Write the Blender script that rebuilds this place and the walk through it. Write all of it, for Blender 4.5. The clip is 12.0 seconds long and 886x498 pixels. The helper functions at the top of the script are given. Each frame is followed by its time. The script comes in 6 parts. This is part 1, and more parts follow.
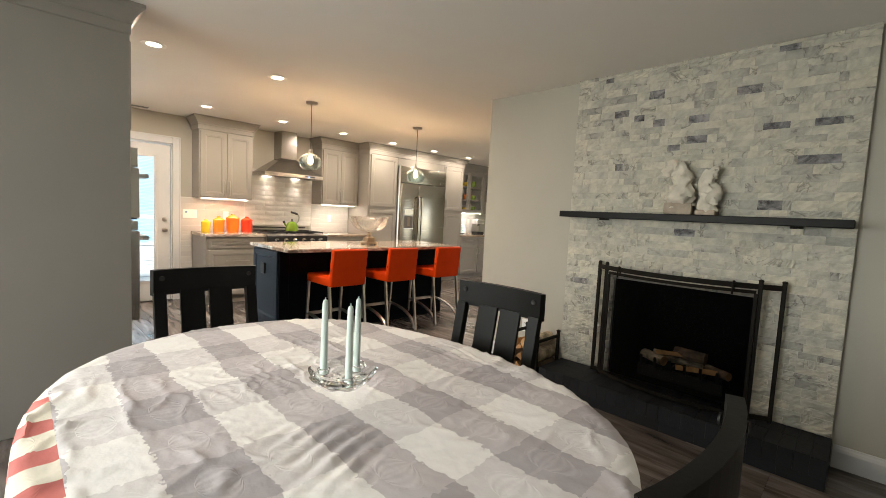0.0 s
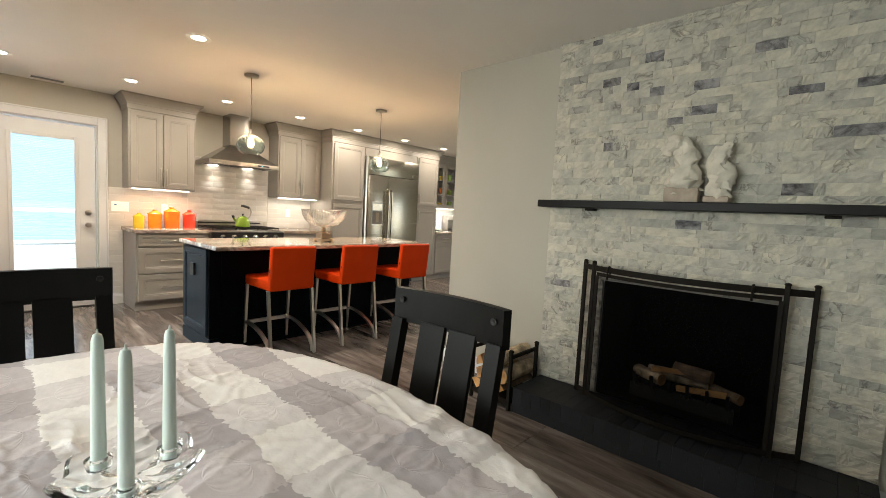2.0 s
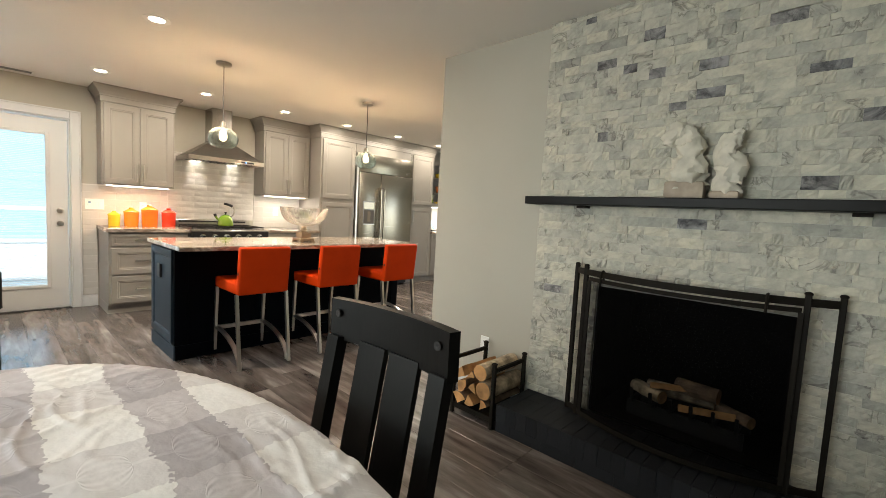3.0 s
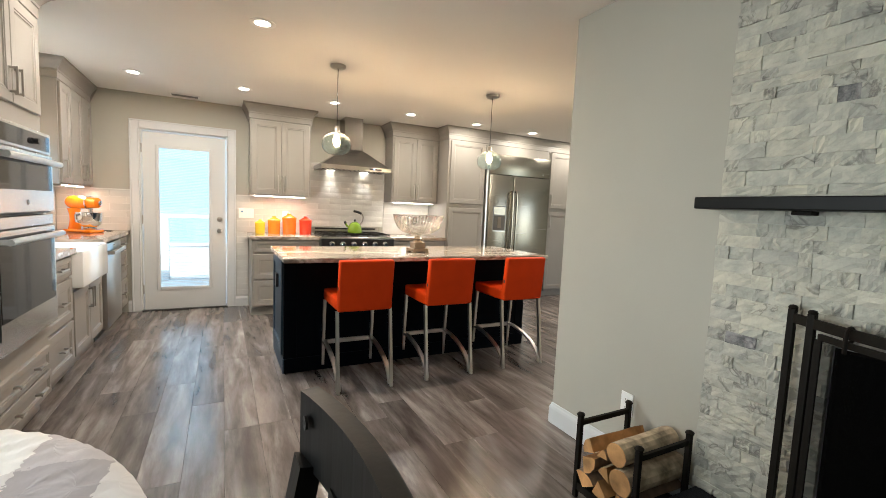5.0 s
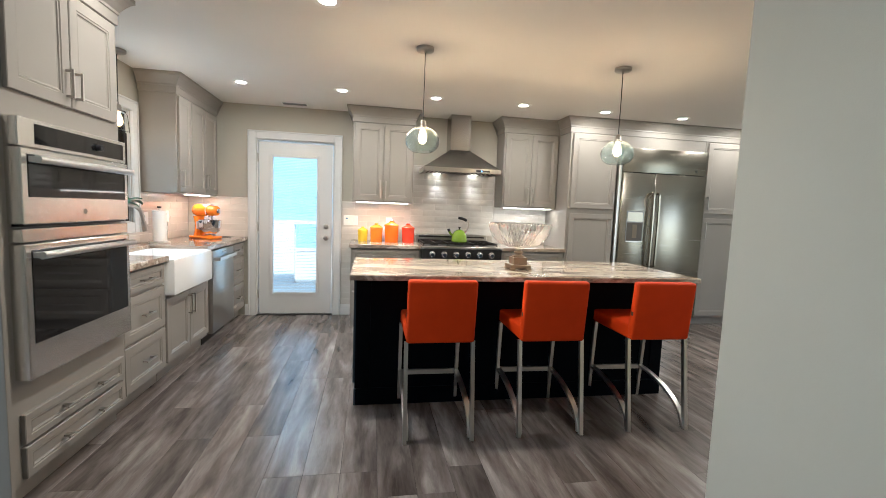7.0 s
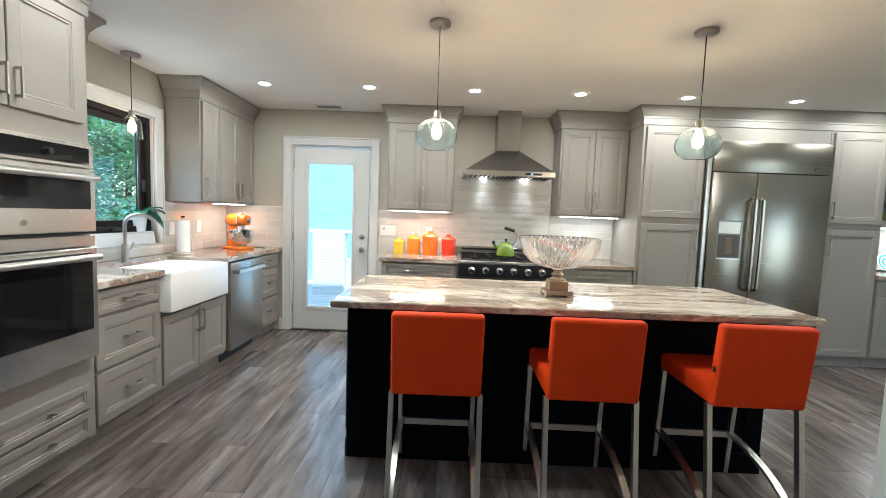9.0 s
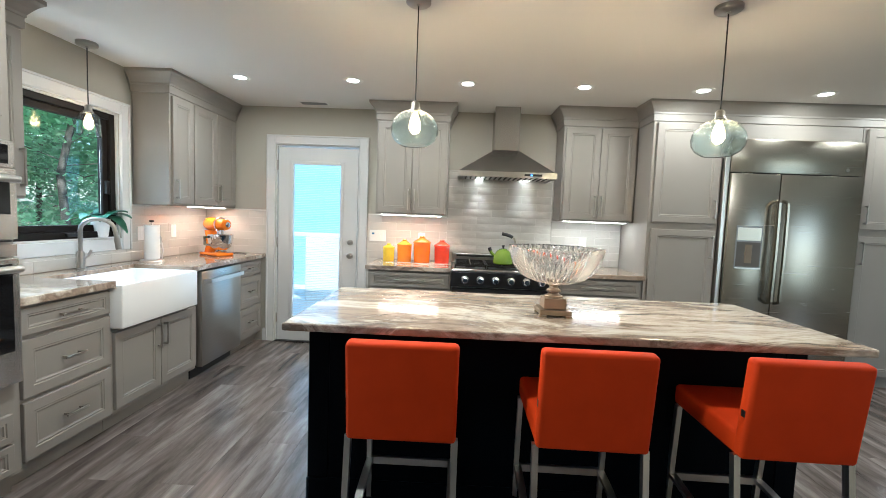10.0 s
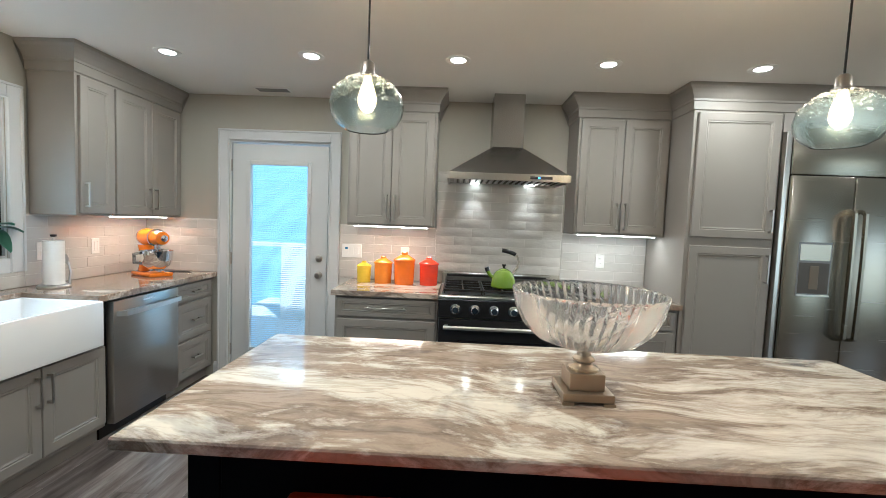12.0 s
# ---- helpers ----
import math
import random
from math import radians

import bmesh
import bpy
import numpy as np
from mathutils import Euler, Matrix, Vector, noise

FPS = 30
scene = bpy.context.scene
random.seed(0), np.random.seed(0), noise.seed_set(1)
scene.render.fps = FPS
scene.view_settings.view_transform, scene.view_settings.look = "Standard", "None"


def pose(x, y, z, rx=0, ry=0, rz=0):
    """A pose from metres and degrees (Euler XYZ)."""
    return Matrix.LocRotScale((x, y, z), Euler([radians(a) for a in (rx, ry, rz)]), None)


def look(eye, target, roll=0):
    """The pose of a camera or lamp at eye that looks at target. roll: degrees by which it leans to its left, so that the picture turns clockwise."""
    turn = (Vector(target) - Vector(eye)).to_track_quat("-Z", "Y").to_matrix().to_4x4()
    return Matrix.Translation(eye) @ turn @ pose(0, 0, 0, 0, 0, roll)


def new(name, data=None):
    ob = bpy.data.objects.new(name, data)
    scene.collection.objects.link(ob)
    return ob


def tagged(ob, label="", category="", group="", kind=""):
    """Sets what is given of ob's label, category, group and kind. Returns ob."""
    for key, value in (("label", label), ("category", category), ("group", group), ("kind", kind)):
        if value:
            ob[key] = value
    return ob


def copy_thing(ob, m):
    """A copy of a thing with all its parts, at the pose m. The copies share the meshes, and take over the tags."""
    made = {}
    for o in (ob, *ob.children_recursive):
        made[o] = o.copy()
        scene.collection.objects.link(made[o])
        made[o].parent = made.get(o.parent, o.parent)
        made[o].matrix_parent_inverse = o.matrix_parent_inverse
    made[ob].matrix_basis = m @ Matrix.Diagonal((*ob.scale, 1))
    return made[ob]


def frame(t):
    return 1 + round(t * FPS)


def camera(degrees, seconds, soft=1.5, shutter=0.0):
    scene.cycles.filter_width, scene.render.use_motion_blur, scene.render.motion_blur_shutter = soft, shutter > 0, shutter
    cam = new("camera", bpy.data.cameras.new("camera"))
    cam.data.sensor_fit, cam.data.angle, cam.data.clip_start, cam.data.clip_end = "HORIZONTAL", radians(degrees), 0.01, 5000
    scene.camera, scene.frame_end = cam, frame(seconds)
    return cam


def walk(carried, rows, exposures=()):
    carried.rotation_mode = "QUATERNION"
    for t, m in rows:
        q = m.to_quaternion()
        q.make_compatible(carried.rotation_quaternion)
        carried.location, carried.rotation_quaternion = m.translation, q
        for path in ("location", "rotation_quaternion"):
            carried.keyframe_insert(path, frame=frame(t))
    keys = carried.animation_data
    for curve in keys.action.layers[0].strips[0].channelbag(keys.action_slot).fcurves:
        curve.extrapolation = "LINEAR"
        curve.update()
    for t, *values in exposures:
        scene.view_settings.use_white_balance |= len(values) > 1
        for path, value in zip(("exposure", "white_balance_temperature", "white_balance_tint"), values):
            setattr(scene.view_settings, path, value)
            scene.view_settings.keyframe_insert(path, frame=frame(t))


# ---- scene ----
cam = camera(92.1, 12.0, soft=0.8)
PATH = [
    (0, (0.32, 0.518, 1.316), (-1.083, 1.934, 1.157), 2.9),
    (0.5, (0.236, 0.608, 1.308), (-1.157, 2.033, 1.144), 2.9),
    (1, (0.152, 0.712, 1.3), (-1.225, 2.194, 1.137), 2.9),
    (1.5, (0.092, 0.911, 1.292), (-1.268, 2.368, 1.128), 2.9),
    (2, (0.041, 1.072, 1.265), (-1.306, 2.541, 1.104), 3.0),
    (2.5, (0.006, 1.234, 1.26), (-1.335, 2.71, 1.103), 3.1),
    (2.7, (-0.001, 1.296, 1.26), (-1.343, 2.77, 1.1), 3.1),
    (4.3, (-0.239, 1.742, 1.262), (-1.872, 2.885, 1.096), 2.7),
    (4.5, (-0.285, 1.798, 1.283), (-1.962, 2.874, 1.106), 2.6),
    (5, (-0.387, 1.943, 1.301), (-2.155, 2.861, 1.121), 2.5),
    (5.5, (-0.498, 2.08, 1.315), (-2.34, 2.839, 1.132), 2.3),
    (6, (-0.621, 2.195, 1.3), (-2.531, 2.76, 1.12), 2.3),
    (6.5, (-0.788, 2.295, 1.308), (-2.733, 2.723, 1.127), 2.3),
    (7, (-0.935, 2.432, 1.323), (-2.898, 2.772, 1.142), 2.2),
    (7.2, (-0.994, 2.501, 1.329), (-2.963, 2.804, 1.146), 2.2),
    (8.8, (-1.417, 2.823, 1.363), (-3.409, 2.825, 1.195), 2.3),
    (9, (-1.483, 2.875, 1.346), (-3.477, 2.853, 1.19), 2.1),
    (9.5, (-1.636, 2.963, 1.355), (-3.63, 2.918, 1.202), 2.1),
    (10, (-1.812, 3.016, 1.37), (-3.805, 2.957, 1.224), 2.2),
    (10.5, (-2.055, 3.02, 1.392), (-4.049, 2.952, 1.248), 2.3),
    (11, (-2.251, 3.031, 1.396), (-4.245, 2.963, 1.266), 2.3),
    (11.5, (-2.414, 3.064, 1.403), (-4.409, 3.0, 1.275), 2.3),
    (12, (-2.586, 3.096, 1.439), (-4.581, 3.034, 1.311), 2.3),
]
EXPOSURES = [(0.0, 1.14, 6650, 11), (2.5, 1.15, 6400, 8), (5.0, 1.22, 5960, 7), (7.0, 1.02, 5480, 6), (9.0, 1.03, 5190, 2), (10.5, 0.85, 5110, 1), (12.0, 0.60, 5100, 1)]
walk(cam, [(t, look(eye, target, roll)) for t, eye, target, roll in PATH], EXPOSURES)

# world, sun and exposure
world = bpy.data.worlds.new("world")
scene.world = world
world.use_nodes = True
wn = world.node_tree.nodes
sky = wn.new("ShaderNodeTexSky")
sky.sky_type, sky.sun_disc = "NISHITA", False
sky.sun_elevation, sky.sun_rotation = radians(46.8), radians(53)
world.node_tree.links.new(sky.outputs[0], wn["Background"].inputs[0])
wn["Background"].inputs[1].default_value = 0.15
sun = new("sun", bpy.data.lights.new("sun", "SUN"))
sun.data.energy, sun.data.angle, sun.data.color = 5.0, radians(1.0), (1.0, 0.95, 0.87)
sun.matrix_world = look((12, 9, 16), (0, 0, 0))

WARM, LED, DAY = (1.0, 0.85, 0.68), (1.0, 0.62, 0.38), (0.98, 1.0, 0.95)


def area_lamp(name, m, sx, sy, watts, color, shape="RECTANGLE", spread=180):
    l = bpy.data.lights.new(name, "AREA")
    l.shape, l.size, l.size_y, l.energy, l.color, l.spread = shape, sx, sy, watts, color, radians(spread)
    ob = new(name, l)
    ob.matrix_world = m
    return ob


# area lamps out of view stand in for daylight: sink window, glazed door, unseen dining windows
area_lamp("sink_window_daylight", look((-4.75, -0.75, 2.75), (-4.75, 1.0, 0.95)), 1.8, 1.0, 95, (0.80, 0.93, 1.0))
# Unseen window, assumed: brightens the coffee corner, refrigerator and lower cabinets.
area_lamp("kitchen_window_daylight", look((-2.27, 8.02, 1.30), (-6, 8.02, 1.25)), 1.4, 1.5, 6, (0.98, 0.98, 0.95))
# Added lamp, hidden above the door's glass: stands for the sky's blue light.
area_lamp("porch_daylight", look((-7.3, 1.56, 2.42), (-4.4, 1.56, 0.0)), 0.9, 0.5, 9, (0.62, 0.86, 1.0))
# Added lamp hidden below the sill: stands for daylight bounced up to the ceiling.
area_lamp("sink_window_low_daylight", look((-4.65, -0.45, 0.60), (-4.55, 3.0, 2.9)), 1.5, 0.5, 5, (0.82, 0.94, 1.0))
area_lamp("dining_window_daylight", look((-2.87, -1.15, 1.33), (2.0, -1.15, 1.28)), 1.8, 1.6, 27, DAY)
area_lamp("dining_window_daylight", look((-1.55, -2.52, 1.35), (-1.2, 1.6, -0.1)), 2.2, 1.7, 33, DAY, spread=118)

# ---- materials ----
NODE = {}


def mat(name, base, rough=0.5, metal=0.0, var=0.08, scale=6.0, bump=0.0, bscale=80.0, stretch=(1, 1, 1), rnd=0.0, alpha=1.0, bdist=0.004,
        trans=0.0, ior=1.45, coat=0.0, emit=None, strength=0.0, rvar=0.1, spec=0.5, tint=None):
    m = bpy.data.materials.new(name)
    m.use_nodes = True
    nt = m.node_tree
    b = nt.nodes["Principled BSDF"]
    b.inputs["Base Color"].default_value = (*base, 1)
    b.inputs["Roughness"].default_value, b.inputs["Metallic"].default_value = rough, metal
    b.inputs["Transmission Weight"].default_value, b.inputs["IOR"].default_value = trans, ior
    b.inputs["Coat Weight"].default_value, b.inputs["Alpha"].default_value = coat, alpha
    b.inputs["Specular IOR Level"].default_value = spec
    if emit:
        b.inputs["Emission Color"].default_value, b.inputs["Emission Strength"].default_value = (*emit, 1), strength
    if not var and not bump:
        return m
    tc, mp = nt.nodes.new("ShaderNodeTexCoord"), nt.nodes.new("ShaderNodeMapping")
    mp.inputs["Scale"].default_value = stretch
    nt.links.new(tc.outputs["Object"], mp.inputs["Vector"])
    src = mp.outputs[0]
    info = None
    if rnd:
        info = nt.nodes.new("ShaderNodeObjectInfo")
        off = nt.nodes.new("ShaderNodeVectorMath")
        off.operation = "MULTIPLY_ADD"
        off.inputs[1].default_value = (37.0, 53.0, 71.0)
        nt.links.new(info.outputs["Random"], off.inputs[0])
        nt.links.new(src, off.inputs[2])
        src = off.outputs[0]
    n1, n2 = nt.nodes.new("ShaderNodeTexNoise"), nt.nodes.new("ShaderNodeTexNoise")
    n1.inputs["Scale"].default_value, n1.inputs["Detail"].default_value = scale, 6
    n2.inputs["Scale"].default_value, n2.inputs["Detail"].default_value = bscale, 4
    nt.links.new(src, n1.inputs["Vector"])
    nt.links.new(src, n2.inputs["Vector"])
    mix = nt.nodes.new("ShaderNodeMixRGB")
    lo = tuple(c * (1 - var) for c in base)
    hi = tint or tuple(min(1, c * (1 + var)) for c in base)
    mix.inputs[1].default_value, mix.inputs[2].default_value = (*lo, 1), (*hi, 1)
    ramp = nt.nodes.new("ShaderNodeMapRange")
    ramp.inputs[1].default_value, ramp.inputs[2].default_value = 0.3, 0.7
    nt.links.new(n1.outputs[0], ramp.inputs[0])
    nt.links.new(ramp.outputs[0], mix.inputs[0])
    out = mix.outputs[0]
    if rnd:
        hsv = nt.nodes.new("ShaderNodeHueSaturation")
        mr = nt.nodes.new("ShaderNodeMapRange")
        mr.inputs[3].default_value, mr.inputs[4].default_value = 1 - rnd, 1 + rnd
        nt.links.new(info.outputs["Random"], mr.inputs[0])
        nt.links.new(mr.outputs[0], hsv.inputs["Value"])
        nt.links.new(out, hsv.inputs["Color"])
        out = hsv.outputs[0]
    nt.links.new(out, b.inputs["Base Color"])
    rr = nt.nodes.new("ShaderNodeMapRange")
    rr.inputs[3].default_value, rr.inputs[4].default_value = max(0.0, rough - rvar * rough), min(1, rough + rvar * rough)
    nt.links.new(n2.outputs[0], rr.inputs[0])
    nt.links.new(rr.outputs[0], b.inputs["Roughness"])
    if bump:
        bp = nt.nodes.new("ShaderNodeBump")
        bp.inputs["Strength"].default_value, bp.inputs["Distance"].default_value = bump, bdist
        nt.links.new(n2.outputs[0], bp.inputs["Height"])
        nt.links.new(bp.outputs[0], b.inputs["Normal"])
    NODE[name] = (nt, b, src, out)
    return m


def ramp_node(nt, fac, stops):
    r = nt.nodes.new("ShaderNodeValToRGB")
    el = r.color_ramp.elements
    while len(el) < len(stops):
        el.new(0.5)
    for e, (p, c) in zip(el, stops):
        e.position, e.color = p, (*c, 1)
    nt.links.new(fac, r.inputs[0])
    return r.outputs[0]


WALL = mat("wall_paint", (0.395, 0.378, 0.325), 0.75, var=0.03, scale=1.5, bump=0.08, bscale=260)
CEIL = mat("ceiling_paint", (0.74, 0.73, 0.70), 0.85, var=0.02, scale=1.2, bump=0.08, bscale=200)
TRIM = mat("white_trim_paint", (0.57, 0.58, 0.585), 0.4, var=0.02, scale=3)
CAB = mat("grey_cabinet_paint", (0.262, 0.243, 0.220), 0.42, var=0.03, scale=3, bump=0.03, bscale=220)
# One island paint in two copies: shade and daylight are put into the colour.
ISLAND_SHADED = mat("island_paint_shaded", (0.0015, 0.0027, 0.0050), 0.5, var=0.06, scale=4, bump=0.03, bscale=220, spec=0.06)
ISLAND_LIT = mat("island_paint_daylit", (0.016, 0.030, 0.045), 0.45, var=0.06, scale=4, bump=0.03, bscale=220, spec=0.3)
STEEL = mat("brushed_steel", (0.66, 0.65, 0.63), 0.30, 1.0, var=0.025, scale=3, stretch=(60, 60, 1), bump=0.01, bscale=40)
# Hood steel darkened: the dark surroundings it reflects are put into its colour.
HOODSTEEL = mat("steel_dark_reflection", (0.36, 0.35, 0.335), 0.25, 1.0, var=0.05, scale=3, stretch=(60, 60, 1), bump=0.02, bscale=40)
STEELH = mat("brushed_steel_level", (0.49, 0.48, 0.455), 0.28, 1.0, var=0.03, scale=2, stretch=(1, 1, 60), rvar=0.03)
NICKEL = mat("brushed_nickel", (0.42, 0.40, 0.37), 0.3, 1.0, var=0.05)
CHROME = mat("polished_chrome", (0.75, 0.75, 0.75), 0.08, 1.0, var=0.02)
DARKGLASS = mat("black_oven_glass", (0.010, 0.010, 0.011), 0.05, var=0.02, coat=0.3)
BLACKPL = mat("black_plastic", (0.012, 0.012, 0.013), 0.35, var=0.1)
IRON = mat("cast_iron", (0.012, 0.011, 0.010), 0.55, 0.3, var=0.15, bump=0.15, bscale=120)
WROUGHT = mat("bronzed_iron", (0.010, 0.008, 0.006), 0.65, 0.0, spec=0.15, var=0.2, bump=0.1, bscale=90)
BLACKWOOD = mat("black_stained_wood", (0.0062, 0.0060, 0.0058), 0.42, var=0.3, scale=5, stretch=(1, 1, 0.15), bump=0.08, bscale=60, spec=0.16)
ORANGE = mat("orange_leather", (0.57, 0.044, 0.0015), 0.6, spec=0.15, var=0.06, scale=8, bump=0.12, bscale=350)
PORCELAIN = mat("white_fireclay", (0.80, 0.80, 0.79), 0.12, var=0.01, coat=0.4)
CANDLE = mat("pale_wax", (0.62, 0.72, 0.68), 0.45, var=0.03)
MORTAR = mat("grey_mortar", (0.50, 0.50, 0.48), 0.85, var=0.06, scale=20, bump=0.2)
GROUT = mat("pale_grout", (0.63, 0.615, 0.585), 0.85, var=0.04, scale=20)
HEARTH = mat("black_painted_brick", (0.013, 0.0145, 0.018), 0.55, var=0.25, scale=12, spec=0.3, bump=0.35, bscale=70, rnd=0.25)
SOOT = mat("sooty_firebrick", (0.006, 0.005, 0.0045), 0.95, var=0.3, scale=10, bump=0.3, spec=0.1)
TILE = mat("glazed_white_tile", (0.52, 0.505, 0.475), 0.10, var=0.06, scale=5, bump=0.5, bscale=26, bdist=0.005, stretch=(0.5, 1, 1.1), rnd=0.05, coat=0.3)
LITLED = mat("led_strip", (1, 1, 1), 0.5, var=0, emit=(1.0, 0.90, 0.76), strength=5)
DISC = mat("downlight_diffuser", (1, 1, 1), 0.5, var=0, emit=(1.0, 0.90, 0.74), strength=14)
# The bulb glass itself emits: the filament's bloom is put into it.
BULB = mat("glowing_bulb_glass", (1, 0.9, 0.7), 0.1, var=0, alpha=0.45, emit=(1.0, 0.56, 0.18), strength=2.2)
FILAMENT = mat("glowing_filament", (1, 1, 1), 0.4, var=0, emit=(1.0, 0.74, 0.36), strength=26)
EMBER = mat("amber_filament", (1, 1, 1), 0.4, var=0, emit=(1.0, 0.55, 0.20), strength=9)
DIMBULB = mat("faint_glow_bulb_glass", (1, 0.9, 0.7), 0.1, var=0, alpha=0.35, emit=(1.0, 0.50, 0.18), strength=0.7)
CLEAR = mat("clear_glass", (0.97, 0.99, 0.99), 0.0, var=0, trans=1.0, ior=1.45)
BLUEGLASS = mat("smoky_blue_glass", (0.86, 0.957, 0.972), 0.0, var=0.03, scale=40, trans=1.0, ior=1.30, bump=0.2, bscale=60, rvar=0)
CRYSTAL = mat("cut_crystal", (1.0, 1.0, 0.995), 0.0, var=0, trans=0.96, ior=1.40)
GREYPLASTIC = mat("grey_plastic", (0.20, 0.21, 0.22), 0.35, var=0.05)
WHITEPL = mat("white_plastic", (0.78, 0.78, 0.76), 0.35, var=0.01)
PAPER = mat("white_paper", (0.82, 0.81, 0.79), 0.9, var=0.02, scale=30, bump=0.15)


def floor_material():
    m = mat("grey_plank", (0.135, 0.118, 0.108), 0.24, var=0.0, scale=1, bump=0.10, bscale=30, stretch=(0.7, 4.6, 1), rnd=0.2)
    nt, b, src, _ = NODE["grey_plank"]
    n = nt.nodes.new("ShaderNodeTexNoise")
    n.inputs["Scale"].default_value, n.inputs["Detail"].default_value, n.inputs["Distortion"].default_value = 2.2, 7, 0.7
    nt.links.new(src, n.inputs["Vector"])
    grain = ramp_node(nt, n.outputs[0], [(0.30, (0.072, 0.058, 0.052)), (0.44, (0.116, 0.097, 0.088)), (0.56, (0.158, 0.135, 0.124)), (0.72, (0.245, 0.219, 0.206))])
    # worn patches and short cross marks over the grain
    mp2 = nt.nodes.new("ShaderNodeMapping")
    mp2.inputs["Scale"].default_value = (2.6, 2.2, 1)
    nt.links.new(src, mp2.inputs[0])
    w = nt.nodes.new("ShaderNodeTexNoise")
    w.inputs["Scale"].default_value, w.inputs["Detail"].default_value, w.inputs["Roughness"].default_value = 1.6, 8, 0.68
    nt.links.new(mp2.outputs[0], w.inputs["Vector"])
    worn = ramp_node(nt, w.outputs[0], [(0.36, (0.68, 0.67, 0.66)), (0.50, (0.98, 0.98, 0.98)), (0.66, (1.24, 1.24, 1.25))])
    both = nt.nodes.new("ShaderNodeMixRGB")
    both.blend_type = "MULTIPLY"
    both.inputs[0].default_value = 1
    nt.links.new(grain, both.inputs[1])
    nt.links.new(worn, both.inputs[2])
    hsv = [q for q in nt.nodes if q.type == "HUE_SAT"][0]
    nt.links.new(both.outputs[0], hsv.inputs["Color"])
    mr = hsv.inputs["Value"].links[0].from_node
    mr.inputs[3].default_value, mr.inputs[4].default_value = 0.72, 1.26
    return m


FLOOR = floor_material()


def counter_material():
    """Quartzite: cream and taupe drifts along the slab, folded here and there, with thin grey-brown lines."""
    m = mat("brown_white_quartzite", (0.6, 0.55, 0.5), 0.11, var=0.02, scale=2, coat=0.25)
    nt, b, src, _ = NODE["brown_white_quartzite"]

    def tex(scale, stretch, turn, detail, rough, distortion, vec=src):
        mp, n = nt.nodes.new("ShaderNodeMapping"), nt.nodes.new("ShaderNodeTexNoise")
        mp.inputs["Scale"].default_value, mp.inputs["Rotation"].default_value = stretch, (0, 0, radians(turn))
        nt.links.new(vec, mp.inputs[0])
        n.inputs["Scale"].default_value, n.inputs["Detail"].default_value = scale, detail
        n.inputs["Roughness"].default_value, n.inputs["Distortion"].default_value = rough, distortion
        nt.links.new(mp.outputs[0], n.inputs["Vector"])
        return n

    def mix(kind, fac, p, q):
        mx = nt.nodes.new("ShaderNodeMixRGB")
        mx.blend_type = kind
        for i, v in enumerate((fac, p, q)):
            if isinstance(v, float):
                mx.inputs[i].default_value = v
            else:
                nt.links.new(v, mx.inputs[i])
        return mx.outputs[0]

    fold = tex(1.5, (1, 1, 1), 0, 2, 0.5, 0.0)
    warp = mix("LINEAR_LIGHT", 0.16, src, fold.outputs[1])
    drift = tex(0.85, (2.9, 0.72, 2.0), -6, 15, 0.70, 0.35, warp)
    base = ramp_node(nt, drift.outputs[0], [(0.30, (0.13, 0.095, 0.072)), (0.41, (0.25, 0.190, 0.142)), (0.48, (0.37, 0.292, 0.225)), (0.525, (0.26, 0.202, 0.155)),
                                            (0.56, (0.54, 0.470, 0.390)), (0.62, (0.74, 0.685, 0.60)), (0.72, (0.43, 0.360, 0.295))])
    lines = tex(1.9, (4.0, 0.8, 2.0), 4, 9, 0.62, 0.6, warp)
    thin = ramp_node(nt, lines.outputs[0], [(0.455, (1, 1, 1)), (0.487, (0.72, 0.68, 0.65)), (0.505, (0.87, 0.85, 0.83)), (0.54, (1, 1, 1)), (0.63, (1, 1, 1)), (0.70, (0.66, 0.62, 0.60))])
    grey = tex(0.9, (2.2, 0.9, 2.0), 0, 6, 0.6, 0.9, warp)
    cloud = ramp_node(nt, grey.outputs[0], [(0.58, (1, 1, 1)), (0.63, (0.62, 0.62, 0.66)), (0.70, (0.78, 0.78, 0.80)), (0.78, (1, 1, 1))])
    pool = tex(0.80, (2.1, 0.75, 2.0), -8, 15, 0.70, 0.4, warp)
    pale = ramp_node(nt, pool.outputs[0], [(0.545, (0, 0, 0)), (0.585, (0.72, 0.72, 0.72)), (0.67, (0.88, 0.88, 0.88)), (0.71, (0.1, 0.1, 0.1))])
    cream = nt.nodes.new("ShaderNodeMixRGB")
    cream.inputs[2].default_value = (0.76, 0.72, 0.62, 1)
    nt.links.new(pale, cream.inputs[0])
    nt.links.new(base, cream.inputs[1])
    nt.links.new(mix("MULTIPLY", 1.0, mix("MULTIPLY", 1.0, cream.outputs[0], thin), cloud), b.inputs["Base Color"])
    return m


COUNTER = counter_material()


